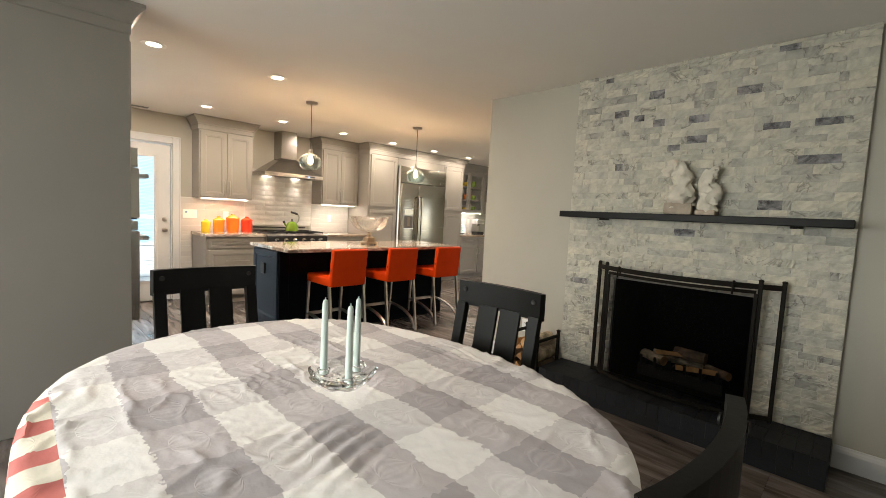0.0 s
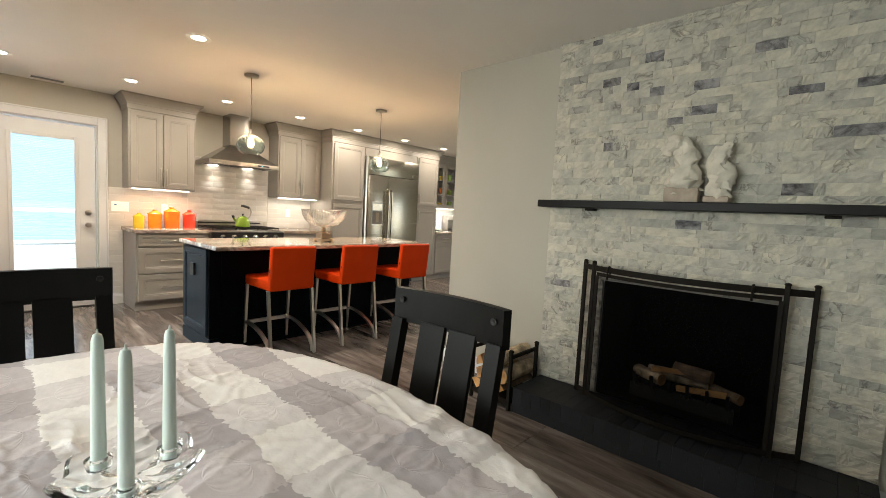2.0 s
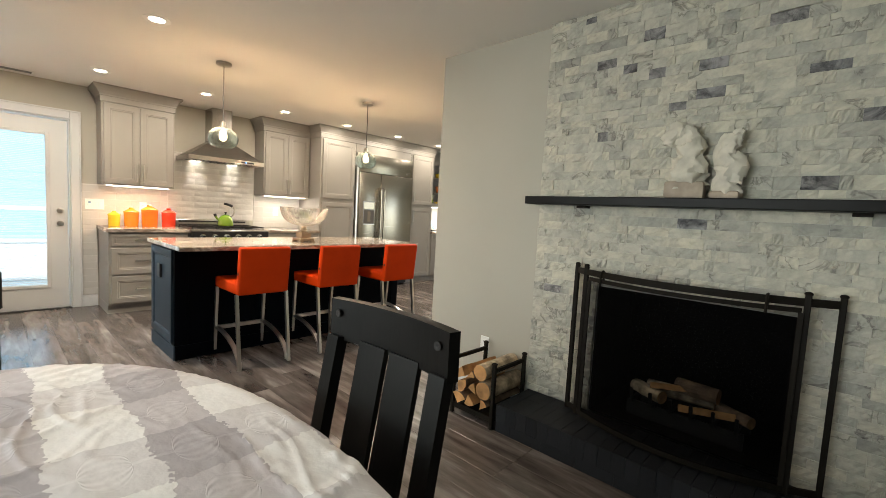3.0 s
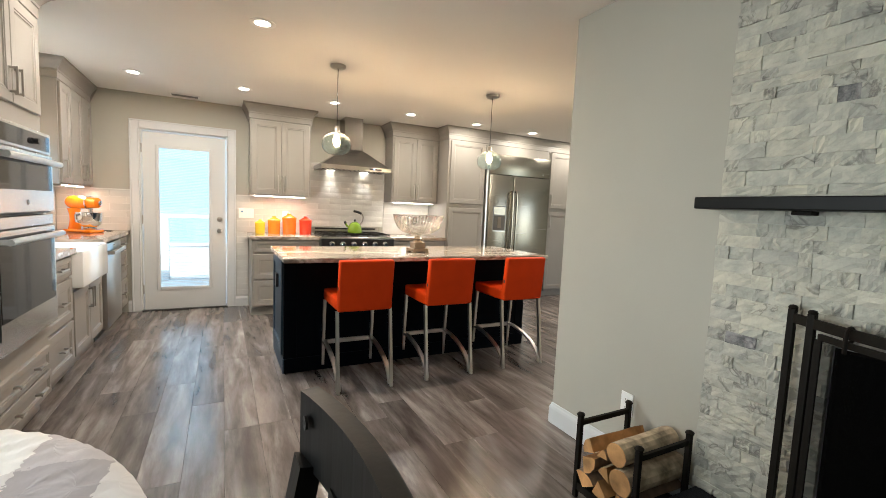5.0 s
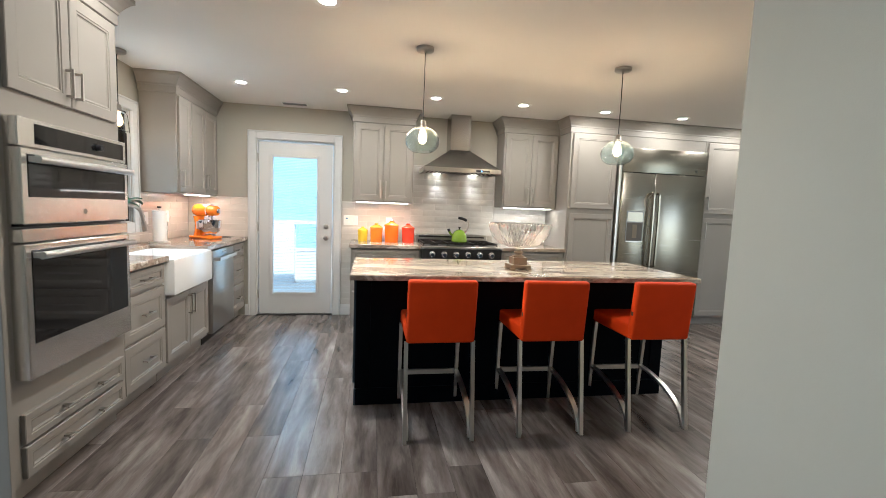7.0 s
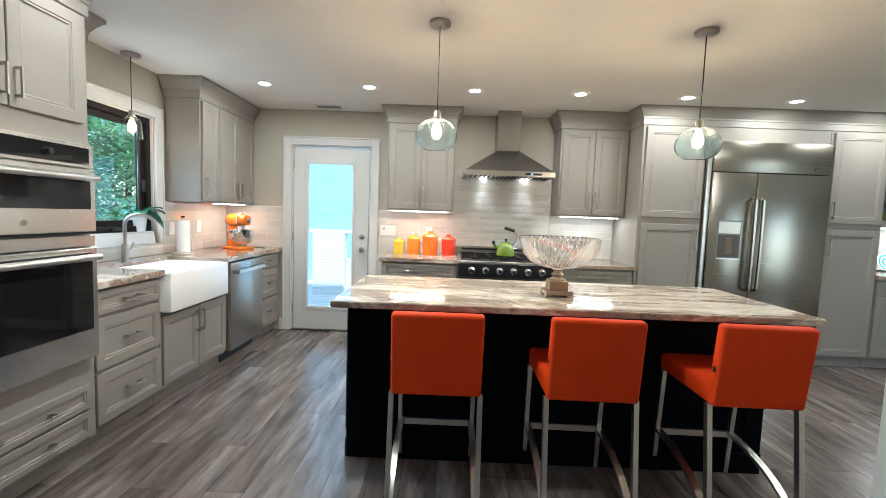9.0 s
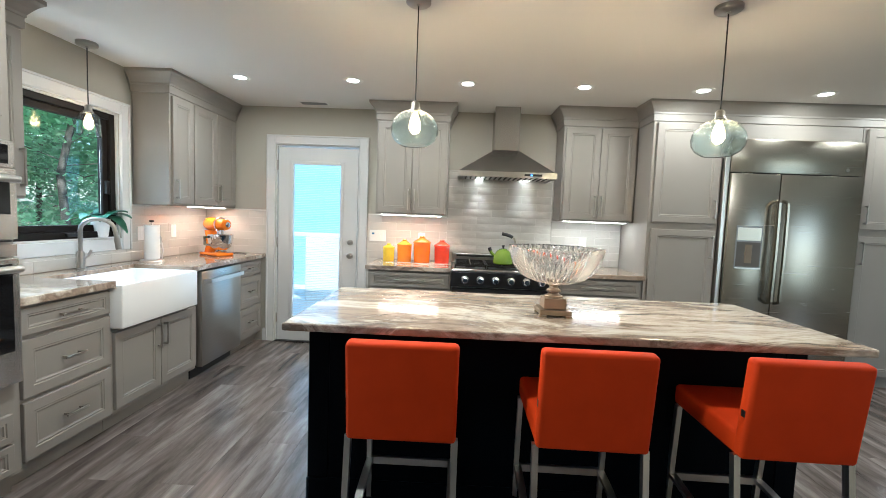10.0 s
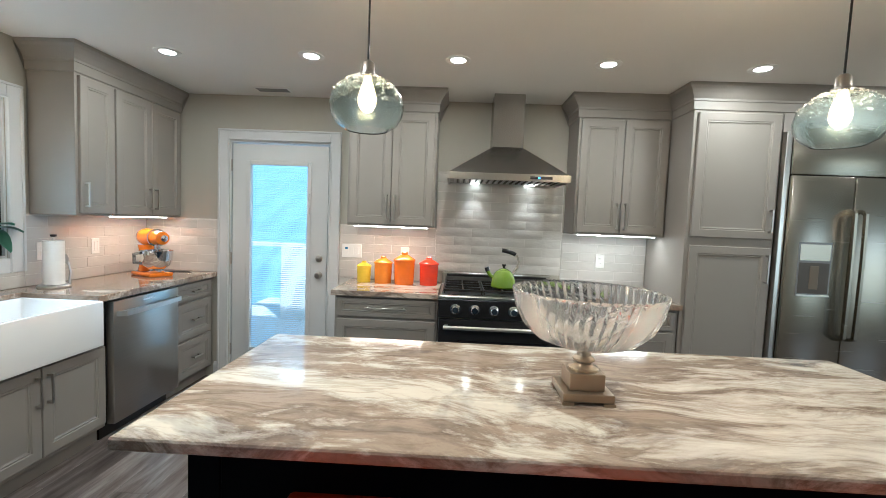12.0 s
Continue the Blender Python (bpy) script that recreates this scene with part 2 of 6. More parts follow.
def stone_material(name, island, low, high, veins, streak=0.3):
    """Split marble: mottled pieces, some crossed by grey veins; each piece has its own tone."""
    m = mat(name, (0.6, 0.6, 0.6), 0.62, var=0.02, scale=3, bump=0.5, bscale=40, rnd=0.0 if island else 0.01)
    nt, b, src, _ = NODE[name]
    g = nt.nodes.new("ShaderNodeNewGeometry")
    r = g.outputs["Random Per Island"] if island else [q for q in nt.nodes if q.type == "OBJECT_INFO"][0].outputs["Random"]
    off = nt.nodes.new("ShaderNodeVectorMath")
    off.operation = "MULTIPLY_ADD"
    off.inputs[1].default_value = (17.0, 23.0, 31.0)
    nt.links.new(r, off.inputs[0])
    nt.links.new(g.outputs["Position"], off.inputs[2])

    def tex(scale, detail, distortion, rough=0.55):
        n = nt.nodes.new("ShaderNodeTexNoise")
        n.inputs["Scale"].default_value, n.inputs["Detail"].default_value = scale, detail
        n.inputs["Distortion"].default_value, n.inputs["Roughness"].default_value = distortion, rough
        nt.links.new(off.outputs[0], n.inputs["Vector"])
        return n.outputs[0]

    def times(a, c):
        mx = nt.nodes.new("ShaderNodeMixRGB")
        mx.blend_type = "MULTIPLY"
        mx.inputs[0].default_value = 1
        nt.links.new(a, mx.inputs[1])
        nt.links.new(c, mx.inputs[2])
        return mx.outputs[0]

    mottle = ramp_node(nt, tex(11, 5, streak, 0.65), [(0.34, low), (0.62, high)])
    line = ramp_node(nt, tex(7, 5, 0.7), [(0.465, (1, 1, 1)), (0.50, veins), (0.525, (0.86, 0.86, 0.88)), (0.60, (1, 1, 1))])
    where = ramp_node(nt, tex(3.5, 1, 0.0), [(0.53, (0, 0, 0)), (0.61, (1, 1, 1))])
    vm = nt.nodes.new("ShaderNodeMixRGB")
    vm.inputs[1].default_value = (1, 1, 1, 1)
    nt.links.new(where, vm.inputs[0])
    nt.links.new(line, vm.inputs[2])
    tone = ramp_node(nt, r, [(0.0, (0.68, 0.69, 0.70)), (0.10, (0.84, 0.84, 0.84)), (0.40, (1, 1, 0.97)), (0.62, (0.88, 0.88, 0.88)), (0.8, (1.08, 1.06, 1.0)), (1.0, (0.95, 0.94, 0.90))])
    nt.links.new(times(times(mottle, vm.outputs[0]), tone), b.inputs["Base Color"])
    bp = [q for q in nt.nodes if q.type == "BUMP"][0]
    bp.inputs["Strength"].default_value, bp.inputs["Distance"].default_value = 0.5, 0.012
    nt.links.new(tex(19, 4, 0.4), bp.inputs["Height"])
    return m


PALE = ((0.37, 0.365, 0.325), (0.545, 0.53, 0.455), (0.46, 0.45, 0.46))
STONE, STONES = stone_material("split_marble", False, *PALE), stone_material("split_marble_rest", True, *PALE)
DARKSTONE = stone_material("dark_veined_marble", False, (0.035, 0.035, 0.04), (0.32, 0.315, 0.32), (0.40, 0.40, 0.41), 0.9)


def cloth_material():
    m = mat("checked_cotton", (0.7, 0.68, 0.66), 0.85, var=0.02, scale=3, bump=0.55, bscale=20, bdist=0.006)
    nt, b, src, _ = NODE["checked_cotton"]
    sep = nt.nodes.new("ShaderNodeSeparateXYZ")
    nt.links.new(src, sep.inputs[0])

    def calc(op, a, v, w=None):
        q = nt.nodes.new("ShaderNodeMath")
        q.operation = op
        for i, s in enumerate((a, v, w)):
            if s is None:
                continue
            if isinstance(s, (int, float)):
                q.inputs[i].default_value = s
            else:
                nt.links.new(s, q.inputs[i])
        return q.outputs[0]

    wob = nt.nodes.new("ShaderNodeTexNoise")
    wob.inputs["Scale"].default_value = 5
    nt.links.new(src, wob.inputs["Vector"])
    fray = nt.nodes.new("ShaderNodeTexNoise")
    fray.inputs["Scale"].default_value, fray.inputs["Detail"].default_value = 70, 3
    nt.links.new(src, fray.inputs["Vector"])
    wv = calc("ADD", calc("MULTIPLY", calc("SUBTRACT", wob.outputs[0], 0.5), 0.07), calc("MULTIPLY", calc("SUBTRACT", fray.outputs[0], 0.5), 0.035))

    def band(o, period, shift):
        return calc("GREATER_THAN", calc("FRACT", calc("ADD", calc("DIVIDE", calc("ADD", o, wv), period), shift), 0.0), 0.5)

    bx, by = band(sep.outputs[0], 0.40, 0.53), band(sep.outputs[1], 0.29, 0.62)
    tone = calc("ADD", calc("MULTIPLY", bx, 0.42), calc("MULTIPLY", by, 0.58))
    col = ramp_node(nt, tone, [(0.0, (0.46, 0.43, 0.455)), (0.42, (0.60, 0.56, 0.58)), (0.58, (0.76, 0.73, 0.735)), (1.0, (0.93, 0.91, 0.90))])
    # ribbed pumpkin motifs woven a little paler into the grey squares
    fx = calc("FRACT", calc("ADD", calc("DIVIDE", sep.outputs[0], 0.20), 0.06), 0.0)
    fy = calc("FRACT", calc("ADD", calc("DIVIDE", sep.outputs[1], 0.145), 0.24), 0.0)
    ly = calc("SUBTRACT", fy, 0.5)
    lx = calc("ADD", calc("SUBTRACT", fx, 0.5), calc("MULTIPLY", calc("SUBTRACT", wob.outputs[0], 0.5), 0.25))
    across = calc("DIVIDE", calc("ABSOLUTE", lx, 0.0), calc("SQRT", calc("MAXIMUM", calc("SUBTRACT", 1.0, calc("POWER", calc("DIVIDE", calc("ABSOLUTE", ly, 0.0), 0.27), 2.0)), 0.004), 0.0))
    inside = calc("MULTIPLY", calc("LESS_THAN", across, 0.36), calc("SUBTRACT", 1.0, calc("MULTIPLY", bx, by)))
    rib = calc("ADD", calc("MULTIPLY", calc("SINE", calc("MULTIPLY", across, 52.0), 0.0), 0.5), 0.65)
    lift = calc("MULTIPLY", calc("MULTIPLY", rib, inside), 0.055)
    bmp = [q for q in nt.nodes if q.type == "BUMP"][0]
    old = bmp.inputs["Height"].links[0].from_socket
    nt.links.new(calc("ADD", old, calc("MULTIPLY", lift, 2.2)), bmp.inputs["Height"])
    mx = nt.nodes.new("ShaderNodeMixRGB")
    mx.blend_type = "ADD"
    mx.inputs[0].default_value = 1
    nt.links.new(col, mx.inputs[1])
    nt.links.new(lift, mx.inputs[2])
    # red and cream blocks along one hem
    hem = calc("LESS_THAN", sep.outputs[1], -0.615)
    blk = calc("GREATER_THAN", calc("FRACT", calc("DIVIDE", sep.outputs[0], 0.16), 0.0), 0.55)
    hc = ramp_node(nt, blk, [(0.0, (0.78, 0.73, 0.62)), (1.0, (0.60, 0.17, 0.15))])
    m2 = nt.nodes.new("ShaderNodeMixRGB")
    nt.links.new(hem, m2.inputs[0])
    nt.links.new(mx.outputs[0], m2.inputs[1])
    nt.links.new(hc, m2.inputs[2])
    nt.links.new(m2.outputs[0], b.inputs["Base Color"])
    return m


CLOTH = cloth_material()
BARK = mat("split_log_bark", (0.22, 0.15, 0.10), 0.85, var=0.45, scale=14, bump=0.5, bscale=50, stretch=(1, 1, 0.3), rnd=0.25)
LOGEND = mat("split_wood", (0.46, 0.25, 0.10), 0.75, var=0.4, scale=14, bump=0.25, bscale=90, rnd=0.2)
BIRCH = mat("birch_bark", (0.44, 0.35, 0.24), 0.8, var=0.6, scale=18, bump=0.4, bscale=40, rnd=0.2)
SCREENMESH = mat("fine_wire_mesh", (0.003, 0.003, 0.003), 0.9, var=0.05, alpha=0.50, spec=0.05)
COPPERHUE = mat("taupe_metal", (0.36, 0.285, 0.205), 0.32, 0.85, var=0.08)


def glaze(name, col):
    return mat(name, col, 0.12, var=0.08, scale=10, coat=0.5)


YELLOW, AMBER, TANGERINE, RED, GREEN = (glaze(n, c) for n, c in (("yellow_glaze", (0.75, 0.52, 0.03)), ("amber_glaze", (0.78, 0.24, 0.012)),
                                        ("tangerine_glaze", (0.80, 0.17, 0.008)), ("red_glaze", (0.68, 0.045, 0.015)), ("green_enamel", (0.15, 0.25, 0.02))))
MIXORANGE = glaze("orange_enamel", (0.80, 0.20, 0.006))
LEAF = mat("glossy_leaf", (0.05, 0.17, 0.11), 0.3, var=0.3, scale=10)
TRUNK = mat("tree_bark", (0.12, 0.10, 0.08), 0.9, var=0.4, scale=6, bump=0.5, bscale=20)
GRASS = mat("lawn", (0.06, 0.10, 0.03), 0.9, var=0.4, scale=2, bump=0.5, bscale=60)
DECK = mat("pale_deck_board", (0.62, 0.62, 0.60), 0.6, var=0.08, scale=3, stretch=(1, 8, 1), rnd=0.08)
# The siding's blue is bluish shade, put into its base colour.
SIDING = mat("blue_shaded_siding", (0.29, 0.50, 0.68), 0.6, var=0.05, scale=3, rnd=0.04)
ROOF = mat("roof_shingle", (0.10, 0.10, 0.10), 0.9, var=0.3, scale=10)


def blind_material():
    # White slats tinted blue: the sky's light behind them is put into the colour.
    m = mat("blue_tinted_blind_slat", (0.72, 0.78, 0.82), 0.5, var=0.02)
    nt, b, src, _ = NODE["blue_tinted_blind_slat"]
    tr, mx = nt.nodes.new("ShaderNodeBsdfTranslucent"), nt.nodes.new("ShaderNodeMixShader")
    tr.inputs[0].default_value, mx.inputs[0].default_value = (0.68, 0.84, 0.93, 1), 0.9
    out = nt.nodes["Material Output"]
    nt.links.new(b.outputs[0], mx.inputs[1])
    nt.links.new(tr.outputs[0], mx.inputs[2])
    nt.links.new(mx.outputs[0], out.inputs[0])
    return m


BLIND = blind_material()


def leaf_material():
    # Leaf colour raised far above real foliage: bright, hazy daylight is put into it.
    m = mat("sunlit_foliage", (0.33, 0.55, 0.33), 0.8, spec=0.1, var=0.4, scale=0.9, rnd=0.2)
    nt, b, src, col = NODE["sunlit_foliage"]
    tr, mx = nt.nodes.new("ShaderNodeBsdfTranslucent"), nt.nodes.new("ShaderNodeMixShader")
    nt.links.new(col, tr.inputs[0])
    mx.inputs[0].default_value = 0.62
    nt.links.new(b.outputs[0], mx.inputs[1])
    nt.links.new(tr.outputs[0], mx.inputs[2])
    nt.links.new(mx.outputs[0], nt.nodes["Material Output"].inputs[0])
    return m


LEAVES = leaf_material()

# ---- builders ----


def part(name, bm, material, parent=None, label="", smooth=False):
    bmesh.ops.recalc_face_normals(bm, faces=bm.faces)
    me = bpy.data.meshes.new(name)
    bm.to_mesh(me)
    bm.free()
    if smooth:
        for p in me.polygons:
            p.use_smooth = True
        me.set_sharp_from_angle(angle=radians(40))
    if material:
        me.materials.append(material)
    ob = new(name, me)
    ob.parent = parent
    if label:
        ob["label"] = label
    return ob


def add_box(bm, x0, x1, y0, y1, z0, z1, bev=0.0, seg=1):
    vs = [bm.verts.new(p) for p in ((x0, y0, z0), (x1, y0, z0), (x1, y1, z0), (x0, y1, z0), (x0, y0, z1), (x1, y0, z1), (x1, y1, z1), (x0, y1, z1))]
    fs = [bm.faces.new([vs[i] for i in f]) for f in ((0, 3, 2, 1), (4, 5, 6, 7), (0, 1, 5, 4), (1, 2, 6, 5), (2, 3, 7, 6), (3, 0, 4, 7))]
    if bev:
        bmesh.ops.bevel(bm, geom=list({e for f in fs for e in f.edges}), offset=bev, segments=seg, affect="EDGES", profile=0.5)


def box(name, x0, x1, y0, y1, z0, z1, material, parent=None, bev=0.002, label="", seg=1):
    x0, x1, y0, y1, z0, z1 = min(x0, x1), max(x0, x1), min(y0, y1), max(y0, y1), min(z0, z1), max(z0, z1)
    bm = bmesh.new()
    add_box(bm, x0, x1, y0, y1, z0, z1, bev, seg)
    return part(name, bm, material, parent, label, smooth=seg > 1)


def add_lathe(bm, prof, n=24, c=(0, 0, 0), flute=0, depth=0.0, twist=0.0, cap=True):
    rings = []
    for k, (r, z) in enumerate(prof):
        ring = []
        for i in range(n):
            a = 2 * math.pi * i / n + twist * k
            rr = r * (1 - depth * (i % 2)) if flute else r
            ring.append(bm.verts.new((c[0] + rr * math.cos(a), c[1] + rr * math.sin(a), c[2] + z)))
        rings.append(ring)
    for a, b in zip(rings, rings[1:]):
        for i in range(n):
            bm.faces.new((a[i], a[(i + 1) % n], b[(i + 1) % n], b[i]))
    for ring in (rings[0], rings[-1]) if cap else ():
        if prof[0 if ring is rings[0] else -1][0] > 1e-5:
            bm.faces.new(ring)
    return bm


def lathe(name, prof, material, parent=None, n=24, c=(0, 0, 0), label="", smooth=True, **kw):
    return part(name, add_lathe(bmesh.new(), prof, n, c, **kw), material, parent, label, smooth)


def add_sweep(bm, pts, prof, up=(0, 0, 1), closed=False):
    pts = [Vector(p) for p in pts]
    up = Vector(up)
    rings = []
    for i, p in enumerate(pts):
        a = pts[i - 1] if i or closed else p
        b = pts[(i + 1) % len(pts)] if i < len(pts) - 1 or closed else p
        t = (b - a).normalized()
        s = t.cross(up)
        s = s.normalized() if s.length > 1e-4 else t.orthogonal().normalized()
        q = s.cross(t)
        k = 1.0
        if i and i < len(pts) - 1:
            d = (pts[i] - pts[i - 1]).normalized().dot(t)
            k = 1 / max(0.5, d)
        rings.append([bm.verts.new(p + s * u * k + q * v) for u, v in prof])
    n = len(prof)
    for a, b in zip(rings, rings[1:] + ([rings[0]] if closed else [])):
        for i in range(n):
            bm.faces.new((a[i], a[(i + 1) % n], b[(i + 1) % n], b[i]))
    if not closed:
        bm.faces.new(rings[0])
        bm.faces.new(rings[-1])


def circle(r, n=8):
    return [(r * math.cos(2 * math.pi * i / n), r * math.sin(2 * math.pi * i / n)) for i in range(n)]


def rect(a, b):
    return [(-a, -b), (a, -b), (a, b), (-a, b)]


def sweep(name, pts, prof, material, parent=None, up=(0, 0, 1), label="", closed=False, smooth=True):
    bm = bmesh.new()
    add_sweep(bm, pts, prof, up, closed)
    return part(name, bm, material, parent, label, smooth)


def thing(name, m, label, category, group=""):
    ob = new(name)
    ob.empty_display_size = 0.1
    ob.matrix_world = m
    return tagged(ob, label, category, group)


def add_rings(bm, w, h, rings, x0=0.0, z0=0.0, back=0.02):
    """A panel in the xz plane that faces -y: nested rectangles, each (inset, depth behind the front)."""
    loops = []
    for ins, dep in rings:
        loops.append([bm.verts.new(p) for p in ((x0 + ins, dep, z0 + ins), (x0 + w - ins, dep, z0 + ins), (x0 + w - ins, dep, z0 + h - ins), (x0 + ins, dep, z0 + h - ins))])
    for a, b in zip(loops, loops[1:]):
        for i in range(4):
            bm.faces.new((a[i], a[(i + 1) % 4], b[(i + 1) % 4], b[i]))
    bm.faces.new(loops[-1])
    bm.faces.new(loops[0])


RAISED = [(0, 0), (0, -0.017), (0.003, -0.020), (0.052, -0.020), (0.056, -0.016), (0.064, -0.017), (0.068, -0.012), (0.074, -0.010)]
SLIM = [(0, 0), (0, -0.017), (0.003, -0.020), (0.030, -0.020), (0.034, -0.016), (0.040, -0.017), (0.044, -0.012), (0.048, -0.010)]


def front(name, parent, x0, x1, z0, z1, material, slim=False):
    bm = bmesh.new()
    add_rings(bm, x1 - x0, z1 - z0, SLIM if slim else RAISED, x0, z0)
    return part(name, bm, material, parent)


def pull(parent, x, z, length, upright, y=-0.020, r=0.0055):
    bm = bmesh.new()
    h = length / 2
    if upright:
        add_box(bm, x - r, x + r, y - 0.034, y - 0.024, z - h, z + h, 0.0015)
        for s in (-1, 1):
            add_box(bm, x - r, x + r, y - 0.025, y + 0.004, z + s * (h - 0.008) - r, z + s * (h - 0.008) + r)
    else:
        add_box(bm, x - h, x + h, y - 0.034, y - 0.024, z - r, z + r, 0.0015)
        for s in (-1, 1):
            add_box(bm, x + s * (h - 0.02) - r, x + s * (h - 0.02) + r, y - 0.025, y + 0.004, z - r, z + r)
    return part("handle", bm, NICKEL, parent, "brushed nickel bar pull")


def cabinet(name, m, w, d, z0, z1, fronts, label, category="cabinet", toe=True, material=None, group="", toe_h=0.10):
    """A cabinet whose front lies in local y = 0 and faces -y. fronts: kind, x0, x1, z0, z1, pull."""
    material = material or CAB
    ob = thing(name, m, label, category, group)
    box("body", 0, w, 0, d, z0 + (toe_h if toe else 0), z1, material, ob)
    if toe:
        box("toe_kick", 0.0, w, 0.055, d, z0, z0 + toe_h - 0.001, material, ob, 0)
    for kind, a, b, c, e, p in fronts:
        f = front(kind, ob, a, b, c, e, material, slim=(e - c < 0.2 or b - a < 0.2))
        if p:
            side, zz, ln = p
            if side == "h":
                pull(f, (a + b) / 2, (c + e) / 2 if zz is None else zz, ln, False)
            elif side == "hh":
                pull(f, a + (b - a) * 0.32, (c + e) / 2, ln, False)
                pull(f, a + (b - a) * 0.68, (c + e) / 2, ln, False)
            else:
                pull(f, a + 0.028 if side == "l" else b - 0.028, zz, ln, True)
    return ob


CROWN = [(0.0, 0.0), (0.010, 0.006), (0.010, 0.060), (0.016, 0.064), (0.016, 0.078), (0.024, 0.090), (0.036, 0.110), (0.055, 0.135), (0.068, 0.146), (0.072, 0.150), (0.072, 0.172)]


def moulding(name, pts, prof, z, material, label, sign=1):
    """A moulding along an open plan line; prof: (out, up), out to the right of the line's way (times sign)."""
    n = len(pts)
    rings = []
    bm = bmesh.new()
    for o, u in prof:
        ring = []
        for i in range(n):
            p = Vector(pts[i])
            ds = []
            if i:
                ds.append((p - Vector(pts[i - 1])).normalized())
            if i < n - 1:
                ds.append((Vector(pts[i + 1]) - p).normalized())
            ns = [Vector((d.y, -d.x)) * sign for d in ds]
            off = ns[0] * o if len(ns) == 1 else (ns[0] + ns[1]) * (o / (1 + ns[0].dot(ns[1])))
            ring.append(bm.verts.new((p.x + off.x, p.y + off.y, z + u)))
        rings.append(ring)
    for a, b in zip(rings, rings[1:]):
        for i in range(n - 1):
            bm.faces.new((a[i], a[i + 1], b[i + 1], b[i]))
    for k in (0, n - 1):
        bm.faces.new([r[k] for r in rings])
    ob = part(name, bm, material)
    return tagged(ob, label, "moulding", kind="structure")


def wall(name, axis, c0, c1, u0, u1, z0, z1, holes, material, label):
    """A wall from c0 to c1 across its thickness, along u, with rectangular holes (u0, u1, z0, z1)."""
    bm = bmesh.new()

    def put(a, b, zz0, zz1):
        if b - a > 1e-4 and zz1 - zz0 > 1e-4:
            if axis == "x":
                add_box(bm, c0, c1, a, b, zz0, zz1)
            else:
                add_box(bm, a, b, c0, c1, zz0, zz1)

    at = u0
    for a, b, e, f in sorted(holes):
        put(at, a, z0, z1)
        put(a, b, z0, e)
        put(a, b, f, z1)
        at = b
    put(at, u1, z0, z1)
    return tagged(part(name, bm, material), label, "wall", kind="structure")

# ---- structure ----
H = 2.44
XB, YW, YF, XE = -6.22, 0.39, 3.79, -2.355   # back wall, window wall, fireplace wall, its free end

bm = bmesh.new()
add_box(bm, XB - 0.15, XE + 0.14, 0.24, 9.0, -0.12, -0.009)
add_box(bm, XE + 0.14, 2.6, 0.24, YF + 0.14, -0.12, -0.009)
add_box(bm, -2.99, 2.6, -2.75, 0.24, -0.12, -0.009)
floor = tagged(part("floor", bm, BLACKPL), "grey-brown wood plank floor with dark joints", "floor", kind="structure")
bm = bmesh.new()
add_box(bm, XB - 0.15, XE + 0.14, 0.24, 9.0, H, H + 0.12)
add_box(bm, XE + 0.14, 2.6, 0.24, YF + 0.14, H, H + 0.12)
add_box(bm, -2.99, 2.6, -2.75, 0.24, H, H + 0.12)
tagged(part("ceiling", bm, CEIL), "plain white painted ceiling", "ceiling", kind="structure")

wall_back = wall("wall_back", "x", XB - 0.15, XB, YW - 0.15, 9.0, 0, H, [(1.13, 2.0, 0, 2.06)], WALL, "greige painted kitchen wall with tiled splashback")
wall_window = wall("wall_window", "y", YW - 0.15, YW, XB, -2.86, 0, H, [(-5.07, -4.16, 1.115, 2.065)], WALL, "greige painted wall round the sink window")
wall("wall_return", "x", -2.99, -2.86, -2.6, YW - 0.15, 0, H, [(-2.1, -0.2, 0.48, 2.18)], WALL, "plain greige dining room wall with a wide window opening")
wall("wall_dining_window", "y", -2.75, -2.6, -2.99, 2.6, 0, H, [(-2.68, -0.42, 0.48, 2.22)], WALL, "plain greige dining room wall with a wide window opening")
wall("wall_behind", "x", 2.45, 2.6, -2.6, YF, 0, H, [], WALL, "plain greige wall behind the dining table")
wall_fire = wall("wall_fireplace", "y", YF, YF + 0.14, XE, 2.6, 0, H, [(-1.02, -0.12, 0.17, 0.90)], WALL, "greige wall with a stone-faced fireplace")
# The opening is assumed, to hold the lamp that lights the kitchen's far side.
wall("wall_partition", "x", XE, XE + 0.14, YF + 0.14, 9.0, 0, H, [(7.25, 8.8, 0.5, 2.15)], WALL, "greige wall beside the kitchen with an assumed, unseen window opening")
wall("wall_far", "y", 9.0, 9.15, XB - 0.15, XE + 0.14, 0, H, [], WALL, "plain greige wall at the kitchen's end")


def skirting(name, pts, sign=1):
    prof = [(0, 0), (0.014, 0), (0.014, 0.095), (0.010, 0.110), (0.006, 0.118), (0.004, 0.128), (0, 0.130)]
    return moulding(name, pts, prof, 0.0, TRIM, "white painted baseboard along the wall", sign)


skirting("baseboard", [(-1.42, YF), (XE, YF), (XE, YF + 1.6)], -1)
skirting("baseboard", [(2.45, YF), (0.285, YF)], -1)
skirting("baseboard", [(XB, 1.0), (XB, 1.045)])
skirting("baseboard", [(XB, 2.075), (XB, 2.225)])


